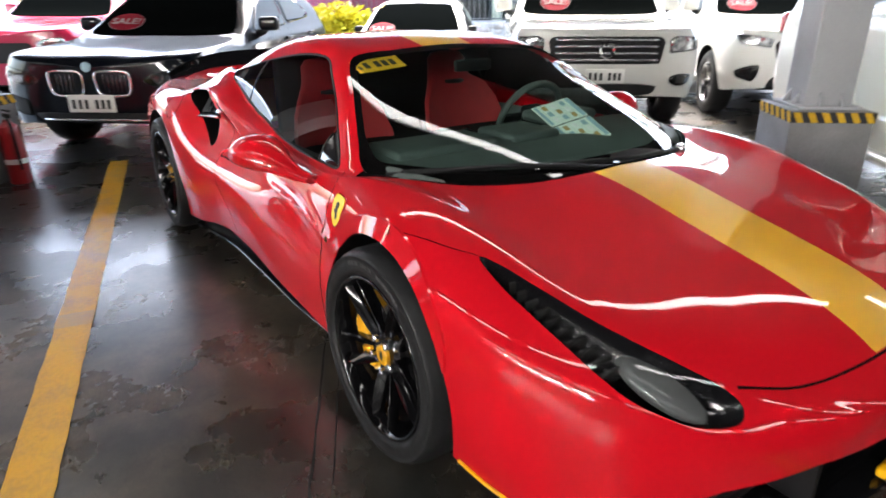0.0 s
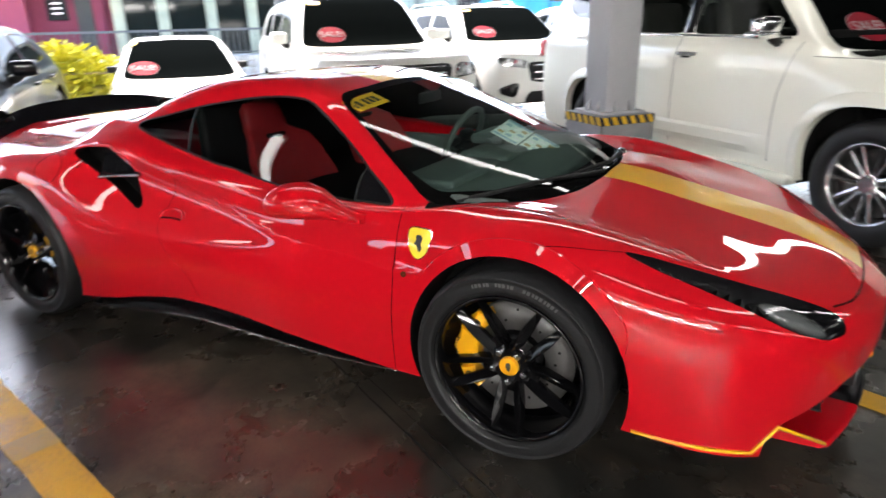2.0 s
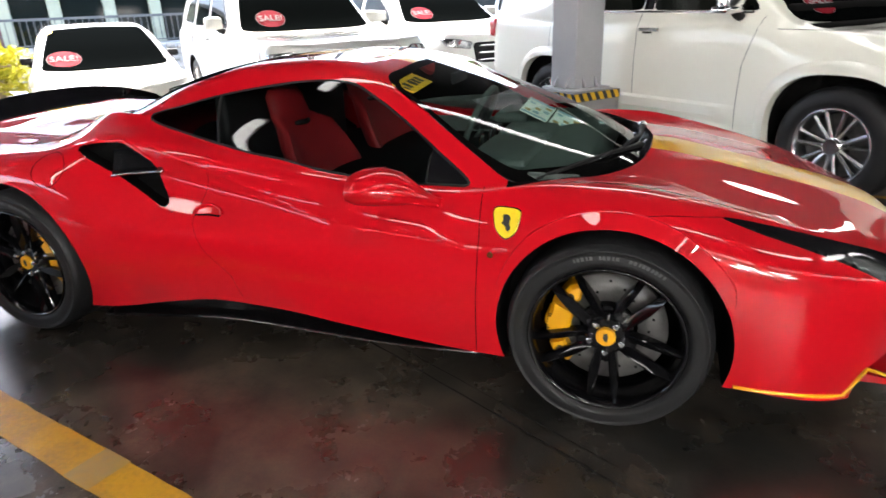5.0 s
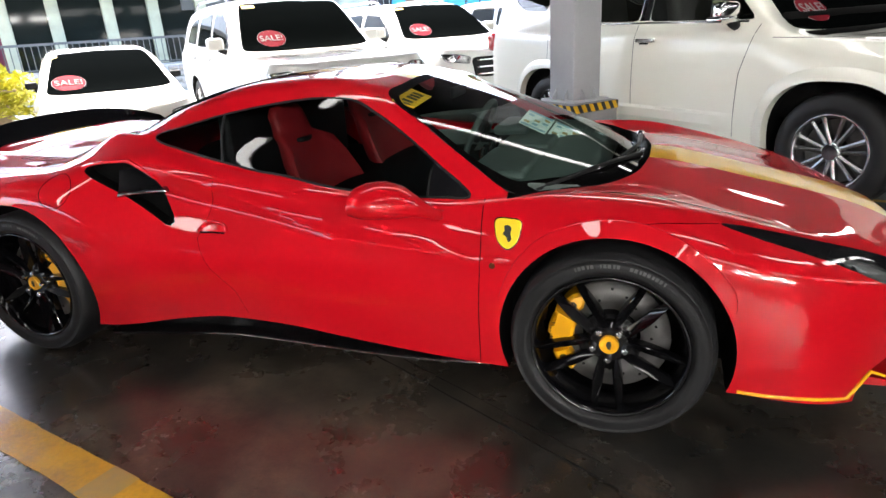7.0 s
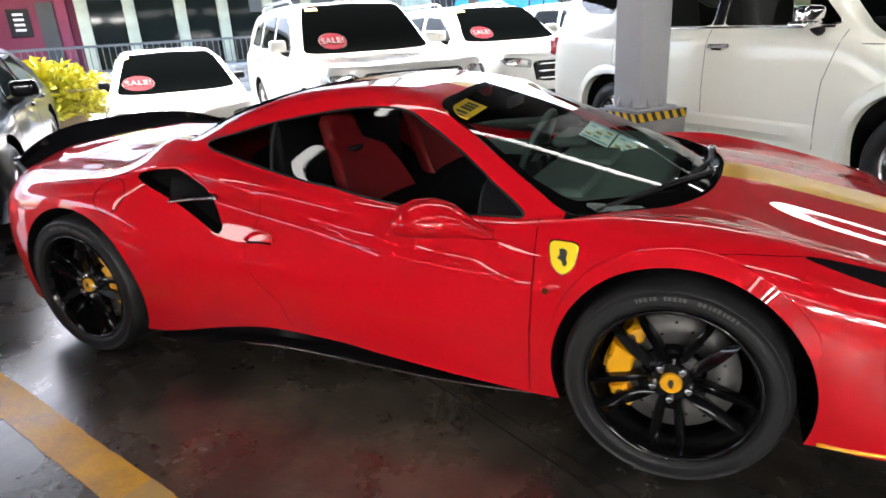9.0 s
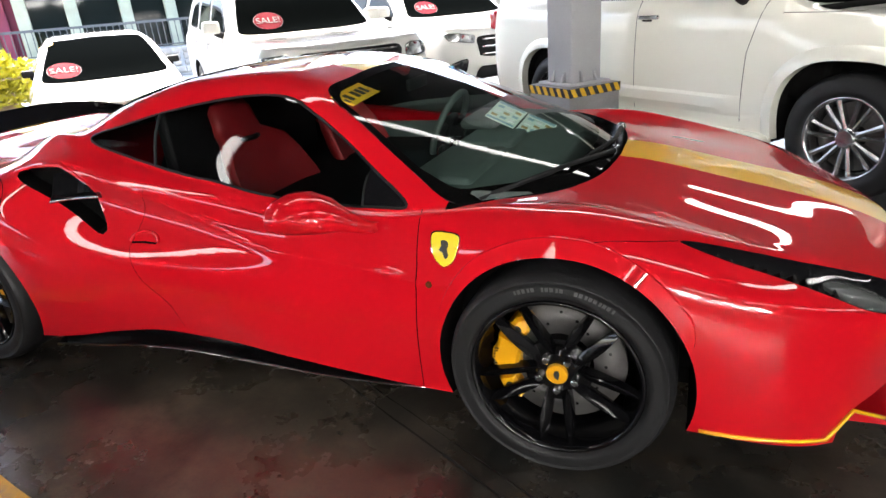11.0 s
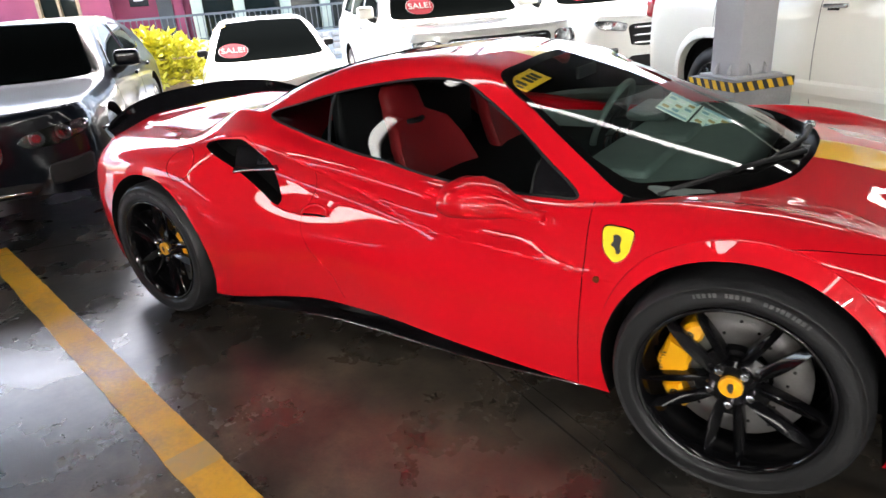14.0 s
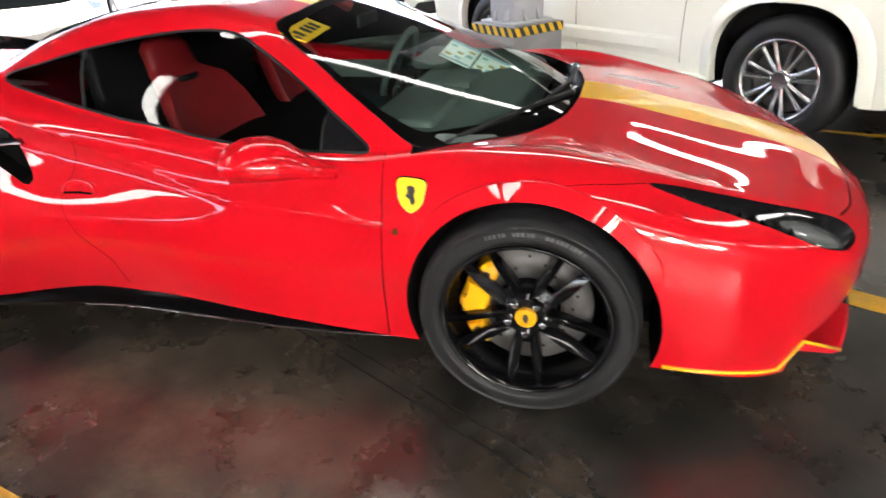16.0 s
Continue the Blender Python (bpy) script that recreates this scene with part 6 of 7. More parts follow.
        tube(b, [(x + .0, sg * (h + reach - .15), z - .07), (x + .01, sg * (h + reach - .07), z - .04), (x + .01, sg * (h + reach - .02), z)], .035 * k, 8)
        part("mirror_arm", b, BLACK_MATT, mi)
    # sill board
    for sg in (-1, 1):
        b = bmesh.new()
        box(b, (-s.base / 2, sg * (h - .03), s.clear + .02), (s.base - s.tyre * 2.5, .15, .07), .025)
        part("side_step", b, cladding or paint, r)
    if rails:
        for sg in (-1, 1):
            b = bmesh.new()
            y = sg * (h - .17 - s.lean * 1.05)
            xs2 = np.linspace(s.top - .35, s.rear_top + .1, 9)
            pts = [(x, y, s.H + (.04 if 0 < i < 8 else -.02)) for i, x in enumerate(xs2)]
            tube(b, pts, .018, 8)
            part("roof_rail", b, ALLOY if rails is True else rails, r)
    for x in (0, -s.base):
        for sg in (-1, 1):
            alloy_wheel(r, x, sg * (h - .135), s.tyre, .125, s.rim, sg < 0, wheel_mat, spokes)
    b = bmesh.new()
    box(b, (-s.base / 2, 0, s.clear + .12), (s.L - .7, s.W - .75, .2), .03)
    part("underbody", b, VOID, r)
    if plate:
        hit = on_skin_x(tree, 0, plate, s)
        number_plate(r, hit, plate)
    if screen_sticker:
        sale_sticker(tree, r, s)
    if extras:
        extras(r, tree, s)
    return r


def on_skin_x(tree, y, z, s):
    hit, nor, _, _ = tree.ray_cast(Vector((s.xf + 1, y, z)), Vector((-1, 0, 0)))
    return hit


def number_plate(r, hit, z):
    b = bmesh.new()
    box(b, (hit.x + .012, 0, z), (.012, .40, .14), .004)
    p = part("number_plate", b, PLATE, r, "white number plate with dark bars")
    for i, y in enumerate((-.15, -.095, -.04, .05, .10, .15)):
        b = bmesh.new()
        box(b, (hit.x + .0195, y, z - .005), (.003, .030, .075))
        part("plate_bar", b, INK, p, flat=True)


def sale_sticker(tree, r, s, y=-0.42):
    """Oval red SALE! sticker on the windscreen."""
    t = .22
    x = s.screen + (s.top - s.screen) * t
    hit, nor, _, _ = tree.ray_cast(Vector((x, y, 4)), Vector((0, 0, -1)))
    if nor.z < 0:
        nor = -nor
    xa = Vector((0, 1, 0))
    ya = nor.cross(xa).normalized()
    xa = ya.cross(nor).normalized()
    m = Matrix((xa, ya, nor)).transposed().to_4x4()
    m.translation = hit + nor * .016

    def oval(name, w, h, dz, mat, parent):
        b = bmesh.new()
        vs = [b.verts.new(m @ Vector((w * math.cos(a), h * math.sin(a), dz))) for a in np.linspace(0, 2 * math.pi, 40, endpoint=False)]
        lo = [b.verts.new(m @ Vector((w * math.cos(a), h * math.sin(a), dz - .003))) for a in np.linspace(0, 2 * math.pi, 40, endpoint=False)]
        b.faces.new(vs)
        for i in range(40):
            b.faces.new((lo[i], lo[(i + 1) % 40], vs[(i + 1) % 40], vs[i]))
        return part(name, b, mat, parent, flat=True)
    o = oval("sale_sticker", .178, .136, .0, SALE_WHITE, r)
    o["label"] = "oval red sale sticker with white letters"
    oval("sticker_field", .172, .133, .003, SALE_RED, o)
    letters("sticker_letters", "SALE!", .125, m @ Matrix.Translation((0, 0, .006)), SALE_WHITE, o)
    # small yellow registration sticker in the upper corner
    x2 = s.screen + (s.top - s.screen) * .82
    hit, nor, _, _ = tree.ray_cast(Vector((x2, y - .12, 4)), Vector((0, 0, -1)))
    if nor.z < 0:
        nor = -nor
    card(r, "registration_sticker", hit + nor * .012, nor, .16, .06, STICKER, "small yellow registration sticker", [(-.03, 0, .02, .02), (.01, 0, .03, .02)], INK, up=Vector((-1, 0, 0)))


# big white off-roader standing side-on behind the column
def near_suv():
    s = Shape(L=4.98, W=1.98, H=1.835, base=2.85, over=.95, hood=1.16, nose=1.05, belt=1.24, screen=-.40, top=-1.15, rear_top=-3.72, clear=.30, tyre=.40, rim=.262, box=6, arch=1.24, square=2.7)
    sides = [
        [(-.66, 1.272), (-.83, 1.42), (-1.11, 1.66), (-1.22, 1.715), (-1.66, 1.735), (-1.66, 1.285)],
        [(-1.77, 1.287), (-1.77, 1.735), (-2.84, 1.72), (-2.90, 1.50), (-2.93, 1.30)],
        [(-3.02, 1.42), (-3.00, 1.70), (-3.52, 1.66), (-3.62, 1.56), (-3.40, 1.44)],
    ]
    fronts = [
        ("grille", [(-.52, .72), (-.56, .98), (.56, .98), (.52, .72)], BLACK_MATT, "black grille", False, False),
        ("headlamp", [(.62, .84), (.60, .98), (.90, .96), (.92, .84)], LAMP_WHITE, "clear headlamp", True, False),
        ("lower_grille", [(-.6, .50), (-.6, .64), (.6, .64), (.6, .50)], BLACK_MATT, "black lower grille", False, False),
    ]
    seams = [[(-.62, 0, 1.24), (-.66, 0, 1.10), (-.72, 0, .90), (-.74, 0, .42)], [(-1.76, 0, 1.26), (-1.76, 0, .42)], [(-2.9, 0, 1.28), (-2.88, 0, .95), (-2.7, 0, .80)], [(.55, 0, 1.12), (-.05, 0, 1.14), (-.5, 0, 1.15)]]

    def more(r, tree, s):
        # wing flares
        for x in (0, -s.base):
            for sg in (-1, 1):
                b = bmesh.new()
                prev = None
                for a in np.linspace(radians(-8), radians(188), 34):
                    k = s.tyre * s.arch / (abs(math.cos(a)) ** s.square + abs(math.sin(a)) ** s.square) ** (1 / s.square)
                    R0, R1 = k - .012, k + .075
                    cz = s.tyre * .98
                    h0 = on_skin(tree, [(x + R0 * math.cos(a), 0, cz + R0 * math.sin(a)), (x + R1 * math.cos(a), 0, cz + R1 * math.sin(a))], 1, 3 * sg)
                    if len(h0) < 2:
                        continue
                    (p, n), (q, n2) = h0
                    o = Vector((0, sg, 0))
                    ring = [b.verts.new(v) for v in (p - o * .05, p + o * .025, p.lerp(q, .6) + o * .024, q + o * .002)]
                    if prev:
                        for i in range(3):
                            b.faces.new((prev[i], ring[i], ring[i + 1], prev[i + 1]))
                    prev = ring
                bmesh.ops.recalc_face_normals(b, faces=b.faces[:])
                part("wing_flare", b, PEARL, r)
        for sg in (-1, 1):
            b = bmesh.new()
            box(b, (s.xr + .12, sg * (s.W / 2 - .10), 1.13), (.16, .16, .20), .05, 3)
            part("tail_lamp", b, TAIL_RED, r, "red tail lamp")
            b = bmesh.new()
            prev = None
            for i, x in enumerate(np.linspace(-2.16, -.72, 25).tolist()):
                k = min(1.0, i / 3, (24 - i) / 3)
                hs = on_skin(tree, [(x, 0, z) for z in (.60, .575, .50, .45)], 1, 3 * sg)
                out = Vector((0, sg * .014 * k, 0))
                ring = [b.verts.new(q) for q in (hs[0][0], hs[1][0] + out, hs[2][0] + out * 1.2, hs[3][0])]
                if prev:
                    for q in range(3):
                        b.faces.new((prev[q], ring[q], ring[q + 1], prev[q + 1]))
                prev = ring
            bmesh.ops.recalc_face_normals(b, faces=b.faces[:])
            part("door_moulding", b, PEARL, r, angle=20)
            sill = on_skin(tree, dense([(-.72, 0, 1.262), (-2.9, 0, 1.285)]), 1, 3 * sg)
            ribbon("belt_moulding", sill, .018, .006, CHROME, r, "bright belt moulding")
            strip = on_skin(tree, dense([(-1.715, 0, 1.29), (-1.715, 0, 1.73)]), 1, 3 * sg)
            ribbon("door_pillar", strip, .115, .003, BLACK_GLOSS, r, "black gloss door pillar")
            b = bmesh.new()
            box(b, (-.82, sg * (s.W / 2 + .105), 1.285), (.135, .20, .05), .02, 3)
            part("mirror_trim", b, CHROME, r, "chrome mirror trim")
    wf = Vector((1.182, 2.123, 0))
    at = wf + GV * .85 + GU * .10
    car("off_roader", at, G_ANGLE, s, PEARL, "large pearl-white off-roader with chrome mirrors and alloy wheels", sides, fronts, True, ALLOY, 14, BLACK_GLOSS, CHROME, False, PEARL, more, [(-1.62, 1.135), (-2.72, 1.15)], seams, clear=True)


near_suv()


def grille_bars(n, z0, z1, half, mat):
    def more(r, tree, s):
        for k in range(n):
            z = z0 + (z1 - z0) * k / (n - 1)
            b = bmesh.new()
            pts = []
            for y in np.linspace(-half, half, 13):
                hit = on_skin_x(tree, y, z, s)
                if hit is not None:
                    pts.append(hit + Vector((.008, 0, 0)))
            tube(b, pts, .020, 8)
            part("grille_bar", b, mat, r)
        b = bmesh.new()
        hit = on_skin_x(tree, 0, (z0 + z1) / 2, s)
        lathe(b, [(.055, 0), (.075, -.012), (.085, 0)], 28, Matrix.Translation(hit + Vector((.03, 0, 0))) @ Matrix.Rotation(math.pi / 2, 4, "Z"))
        part("grille_badge", b, CHROME, r, "chrome oval grille badge")
    return more


def row_cars():
    # white off-roader, seen from the front
    s = Shape(L=4.95, W=1.98, H=1.81, base=2.85, over=.92, hood=1.15, nose=1.06, belt=1.19, screen=-.50, top=-1.18, rear_top=-3.7, clear=.32, tyre=.39, rim=.25, box=7)
    sides = [
        [(-.85, 1.218), (-1.0, 1.378), (-1.2, 1.566), (-1.35, 1.632), (-1.80, 1.660), (-1.82, 1.228)],
        [(-1.95, 1.237), (-1.95, 1.660), (-2.65, 1.650), (-2.75, 1.246)],
        [(-2.90, 1.265), (-2.86, 1.641), (-3.30, 1.566), (-3.50, 1.303)],
    ]
    fronts = [
        ("grille", [(-.55, .72), (-.60, .99), (.60, .99), (.55, .72)], BLACK_MATT, "black grille", False, False),
        ("headlamp", [(.64, .82), (.63, 1.0), (.93, .98), (.95, .86)], LAMP_WHITE, "clear headlamp", True, False),
        ("lower_intake", [(-.5, .40), (-.55, .52), (.55, .52), (.5, .40)], BLACK_MATT, "black lower intake", False, False),
        ("fog_lamp", [(.66, .50), (.66, .62), (.90, .62), (.86, .50)], BLACK_GLOSS, "black fog lamp surround", True, False),
    ]
    front = Vector((-3.08, 3.50, 0))
    car("off_roader", front - GU * s.over, G_ANGLE, s, WHITE_PAINT, "white off-roader with a sale sticker on its windscreen", sides, fronts, True, ALLOY, 10, True, None, .60, None, grille_bars(4, .76, .96, .52, ALLOY), [(-1.75, 1.10), (-2.7, 1.11)], [[(-.58, 0, 1.2), (-.62, 0, .45)], [(-1.88, 0, 1.22), (-1.88, 0, .45)], [(-2.8, 0, 1.22), (-2.8, 0, .9)]])
    # white sport-utility
    s2 = Shape(L=4.80, W=1.86, H=1.69, base=2.75, over=.93, hood=1.14, nose=1.02, belt=1.18, screen=-.42, top=-1.15, rear_top=-3.5, clear=.34, tyre=.38, rim=.24, box=5)
    sides2 = [
        [(-.75, 1.195), (-.95, 1.365), (-1.2, 1.505), (-1.75, 1.551), (-1.77, 1.211)],
        [(-1.88, 1.219), (-1.88, 1.551), (-2.6, 1.535), (-2.75, 1.242)],
        [(-2.88, 1.319), (-2.80, 1.520), (-3.2, 1.489), (-3.35, 1.396)],
    ]
    fronts2 = [
        ("grille", [(-.46, .66), (-.52, .92), (.52, .92), (.46, .66)], BLACK_MATT, "black grille", False, False),
        ("headlamp", [(.54, .84), (.52, .93), (.70, .97), (.88, .98), (.84, .88)], LAMP_WHITE, "slanted clear headlamp", True, False),
        ("lower_intake", [(-.55, .40), (-.5, .55), (.5, .55), (.55, .40)], BLACK_MATT, "black lower intake", False, False),
        ("fog_lamp", [(.66, .46), (.62, .66), (.70, .66), (.86, .60), (.84, .52)], BLACK_GLOSS, "black fog lamp surround", True, False),
    ]
    front2 = Vector((-1.98, 5.72, 0))
    car("sport_utility", front2 - GU * s2.over, G_ANGLE, s2, WHITE_PAINT, "white sport-utility vehicle with a sale sticker and slanted lamps", sides2, fronts2, True, ALLOY, 6, True, None, False, None, grille_bars(3, .70, .88, .44, CHROME), [(-1.7, 1.08), (-2.6, 1.1)], [[(-.5, 0, 1.16), (-.54, 0, .45)], [(-1.82, 0, 1.18), (-1.82, 0, .45)]])
    # small white hatchback
    s3 = Shape(L=3.9, W=1.68, H=1.345, base=2.45, over=.78, hood=.83, nose=.73, belt=.87, screen=-.22, top=-.98, rear_top=-2.6, clear=.20, tyre=.29, rim=.19, box=3.4)
    sides3 = [[(-.55, 0.879), (-.8, 1.075), (-1.05, 1.215), (-1.5, 1.243), (-1.52, 0.898)], [(-1.6, 0.907), (-1.6, 1.243), (-2.2, 1.205), (-2.4, 0.945)]]
    fronts3 = [("grille", [(-.36, .50), (-.40, .60), (.40, .60), (.36, .50)], BLACK_MATT, "black grille", False, False), ("headlamp", [(.48, .56), (.46, .65), (.72, .69), (.76, .60)], LAMP_WHITE, "clear headlamp", True, True), ("lower_intake", [(-.45, .28), (-.5, .42), (.5, .42), (.45, .28)], BLACK_MATT, "black lower intake", False, False)]
    front3 = Vector((-5.30, 2.38, 0))
    car("hatchback", front3 - GU * s3.over, G_ANGLE, s3, WHITE_PAINT, "small white hatchback with a sale sticker on its windscreen", sides3, fronts3, True, ALLOY, 8, False, BLACK_MATT, False, reach=-.04, mirror_size=.62)
    # far vehicle with a roof rack
    s4 = Shape(L=4.7, W=1.85, H=1.78, base=2.75, over=.9, hood=1.10, nose=.98, belt=1.15, screen=-.45, top=-1.2, rear_top=-3.2, clear=.32, tyre=.37, rim=.24, box=5)

    def rack(r, tree, s):
        for y in (-.5, -.25, 0, .25, .5):
            b = bmesh.new()
            tube(b, [(-1.3, y, s.H + .12), (-3.0, y, s.H + .12)], .018, 6)
            part("rack_bar", b, BLACK_MATT, r)
        for x in (-1.3, -1.9, -2.5, -3.0):
            b = bmesh.new()
            tube(b, [(x, -.6, s.H - .03), (x, -.6, s.H + .14), (x, .6, s.H + .14), (x, .6, s.H - .03)], .02, 6)
            part("rack_hoop", b, BLACK_MATT, r)
    p = g(-7.5, 6.9)
    car("sport_utility", p, G_ANGLE + 12, s4, shader("silver_paint", (0.42, 0.43, 0.42), .3, coat=1.0, metal=.4), "silver sport-utility vehicle with a black roof rack", [[(-.75, 1.18), (-1.2, 1.56), (-1.75, 1.62), (-1.77, 1.2)], [(-1.88, 1.2), (-1.88, 1.62), (-2.6, 1.6), (-2.8, 1.22)], [(-2.92, 1.25), (-2.86, 1.58), (-3.2, 1.55), (-3.4, 1.3)]], fronts2[:2], False, ALLOY, 6, False, None, False, None, rack)


row_cars()


def dark_suv():
    s = Shape(L=4.5, W=1.80, H=1.42, base=2.75, over=.86, hood=.93, nose=.83, belt=.95, screen=-.42, top=-1.25, rear_top=-3.0, clear=.24, tyre=.36, rim=.25, box=4.6)
    sides = [[(-.75, .97), (-1.1, 1.20), (-1.35, 1.30), (-1.8, 1.335), (-1.82, .99)], [(-1.92, 1.0), (-1.92, 1.335), (-2.5, 1.31), (-2.9, 1.06)]]
    fronts = [
        ("headlamp", [(.46, .62), (.43, .68), (.58, .73), (.85, .765), (.84, .68), (.68, .62)], LAMP_GLASS, "clear headlamp", True, True),
        ("lower_intake", [(-.42, .27), (-.55, .40), (.55, .40), (.42, .27)], BLACK_MATT, "black lower intake", False, False),
        ("side_intake", [(.58, .36), (.58, .50), (.84, .54), (.82, .40)], BLACK_MATT, "black side intake", True, False),
    ]

    def more(r, tree, s):
        for sg in (-1, 1):
            hit = on_skin_x(tree, sg * .20, .64, s)
            ring = rounded([(-.13, .085), (.0, .098), (.13, .085), (.15, .0), (.125, -.085), (0, -.10), (-.11, -.085), (-.14, 0)], 6)
            b = bmesh.new()
            tube(b, [hit + Vector((.012 - abs(p[0] * .12), sg * .0 + p[0], p[1])) for p in np.vstack([ring, ring[:1]])], .013, 8, False)
            k = part("grille_surround", b, CHROME, r, "chrome kidney surround")
            for i in range(7):
                b = bmesh.new()
                y = sg * .20 - .11 + i * .037
                box(b, (hit.x - .012, y, .64), (.03, .010, .15), .003)
                part("grille_slat", b, BLACK_GLOSS, k)
            b = bmesh.new()
            box(b, (hit.x - .025, sg * .20, .64), (.012, .27, .155), .004)
            part("grille_back", b, VOID, k)
            # lamp rings behind the cover
            for yy, zz in ((.56, .675), (.71, .695)):
                h2 = on_skin_x(tree, sg * yy, zz, s)
                b = bmesh.new()
                lathe(b, [(.030, .0), (.045, -.01), (.050, .004)], 20, Matrix.Translation(h2 - Vector((.012, 0, 0))) @ Matrix.Rotation(math.pi / 2, 4, "Z"))
                part("lamp_ring", b, LAMP_WHITE, r)
                b = bmesh.new()
                disc_y(b, .028, 0, .01, 18)
                bmesh.ops.transform(b, matrix=Matrix.Translation(h2 - Vector((.014, 0, 0))) @ Matrix.Rotation(math.pi / 2, 4, "Z"), verts=b.verts)
                part("lamp_lens", b, CHROME, r)
        b = bmesh.new()
        hit = on_skin_x(tree, 0, .77, s)
        disc_y(b, .04, 0, .01, 24)
        bmesh.ops.transform(b, matrix=Matrix.Translation(hit) @ Matrix.Rotation(math.pi / 2, 4, "Z"), verts=b.verts)
        part("bonnet_badge", b, PAPER_BLUE, r, "round blue and white badge")
        b = bmesh.new()
        pts = [on_skin_x(tree, y, .345, s) + Vector((.012, 0, 0)) for y in np.linspace(-.45, .45, 9)]
        tube(b, pts, .012, 8)
        part("bumper_trim", b, ALLOY, r, "bright bumper trim")
    front = Vector((-4.88, -1.10, 0))
    dark = car("compact_suv", front - GU * s.over * 1.065 + GV * .05, G_ANGLE, s, DARK_PAINT, "glossy black compact sport-utility with chrome twin grille", sides, fronts, True, ALLOY, 10, False, None, .48, None, more, [(-1.7, .86), (-2.6, .88)], [[(-.5, 0, .93), (-.54, 0, .35)], [(-1.86, 0, .97), (-1.86, 0, .35)]])
    dark.scale = (1.065, 1.065, 1.065)
    s2 = Shape(L=4.6, W=1.85, H=1.75, base=2.7, over=.85, hood=1.12, nose=1.0, belt=1.15, screen=-.45, top=-1.2, rear_top=-3.0, clear=.25, tyre=.36, rim=.24, box=4)
    car("sport_utility", g(-4.1, -8.53), G_ANGLE, s2, shader_once("crimson_paint", (0.40, 0.01, 0.05), .28, coat=1.0), "crimson sport-utility vehicle parked in the yard", [[(-.75, 1.18), (-1.2, 1.52), (-1.75, 1.6), (-1.77, 1.2)], [(-1.88, 1.2), (-1.88, 1.6), (-2.6, 1.55), (-2.8, 1.22)]], [("grille", [(-.4, .6), (-.45, .85), (.45, .85), (.4, .6)], BLACK_MATT, "black grille", False, False), ("headlamp", [(.5, .75), (.5, .88), (.8, .92), (.82, .8)], LAMP_WHITE, "clear headlamp", True, True)], False, ALLOY, 8, False, None, False)
    # red car in the next bay, its corner beside the yellow line
    s3 = Shape(L=4.3, W=1.80, H=1.25, base=2.5, over=.95, hood=.86, nose=.68, belt=.92, screen=-.3, top=-1.0, rear_top=-2.1, clear=.18, tyre=.33, rim=.24, box=3)
    car("coupe", Vector((-2.31, -3.17, 0)), 14, s3, RED, "glossy red low coupe parked in the next bay", [[(-.6, .93), (-.95, 1.1), (-1.4, 1.14), (-1.9, 1.0), (-1.6, .95)]], [("headlamp", [(.48, .50), (.46, .58), (.70, .64), (.76, .56)], BLACK_GLOSS, "dark headlamp", True, True), ("grille", [(-.5, .25), (-.55, .42), (.55, .42), (.5, .25)], BLACK_MATT, "black mouth", False, False)], False, WHEEL_BLACK, 10, False, None, False)


dark_suv()

# ---------- the street side beyond the parked row ----------
F_U = -16.0
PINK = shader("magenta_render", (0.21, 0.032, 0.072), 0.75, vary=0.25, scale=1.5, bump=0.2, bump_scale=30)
# darker copy of the magenta: porch shade put into the colour; awning brackets share it
SHADE_PINK = shader("shaded_magenta_render", (0.14, 0.014, 0.04), 0.75, vary=0.3, scale=1.5)
WHITEWALL = shader("white_render", (0.80, 0.80, 0.78), 0.7, vary=0.06, scale=1.0)
GREENWHITE = shader("pale_green_post_paint", (0.37, 0.39, 0.29), 0.6, vary=0.25, scale=4)
SHOPGLASS = shader("shop_glass", (0.008, 0.011, 0.010), 0.05, spec=0.10)
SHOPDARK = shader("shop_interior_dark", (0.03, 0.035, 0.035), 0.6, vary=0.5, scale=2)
RAIL = shader("grey_rail_paint", (0.06, 0.065, 0.065), 0.5)
STONE = shader("rubble_stone", (0.42, 0.38, 0.32), 0.85, vary=0.35, scale=10, bump=0.6, bump_scale=30, obj_vary=0.25)
MORTAR = shader("mortar", (0.45, 0.44, 0.41), 0.9, vary=0.2, scale=10)
TARP_G = shader("grey_green_tarpaulin", (0.25, 0.31, 0.27), 0.6, vary=0.25, scale=2)
TARP_B = shader("blue_tarpaulin", (0.02, 0.26, 0.48), 0.5, vary=0.25, scale=2)
FENCE = shader("dark_fence", (0.015, 0.015, 0.017), 0.7, vary=0.4, scale=4)
BARK = shader("palm_bark", (0.10, 0.085, 0.065), 0.9, vary=0.4, scale=12, bump=0.6, bump_scale=40)
POLE = shader("street_pole_grey_green", (0.13, 0.15, 0.14), 0.6, vary=0.2, scale=6)
LEAF_Y = shader("yellow_green_leaf", (0.74, 0.68, 0.035), 0.5, vary=0.4, scale=20, obj_vary=0.3)
LEAF_G = shader("palm_leaf", (0.08, 0.15, 0.03), 0.5, vary=0.4, scale=8)
ORANGE = shader("orange_awning", (0.55, 0.14, 0.03), 0.7, vary=0.2, scale=3)
WOOD = shader("weathered_wood", (0.30, 0.22, 0.13), 0.7, vary=0.4, scale=8)
BULB = shader("awning_bulb", (0.9, 0.8, 0.6), 0.3, emit=(1.0, 0.8, 0.5), power=6.0)


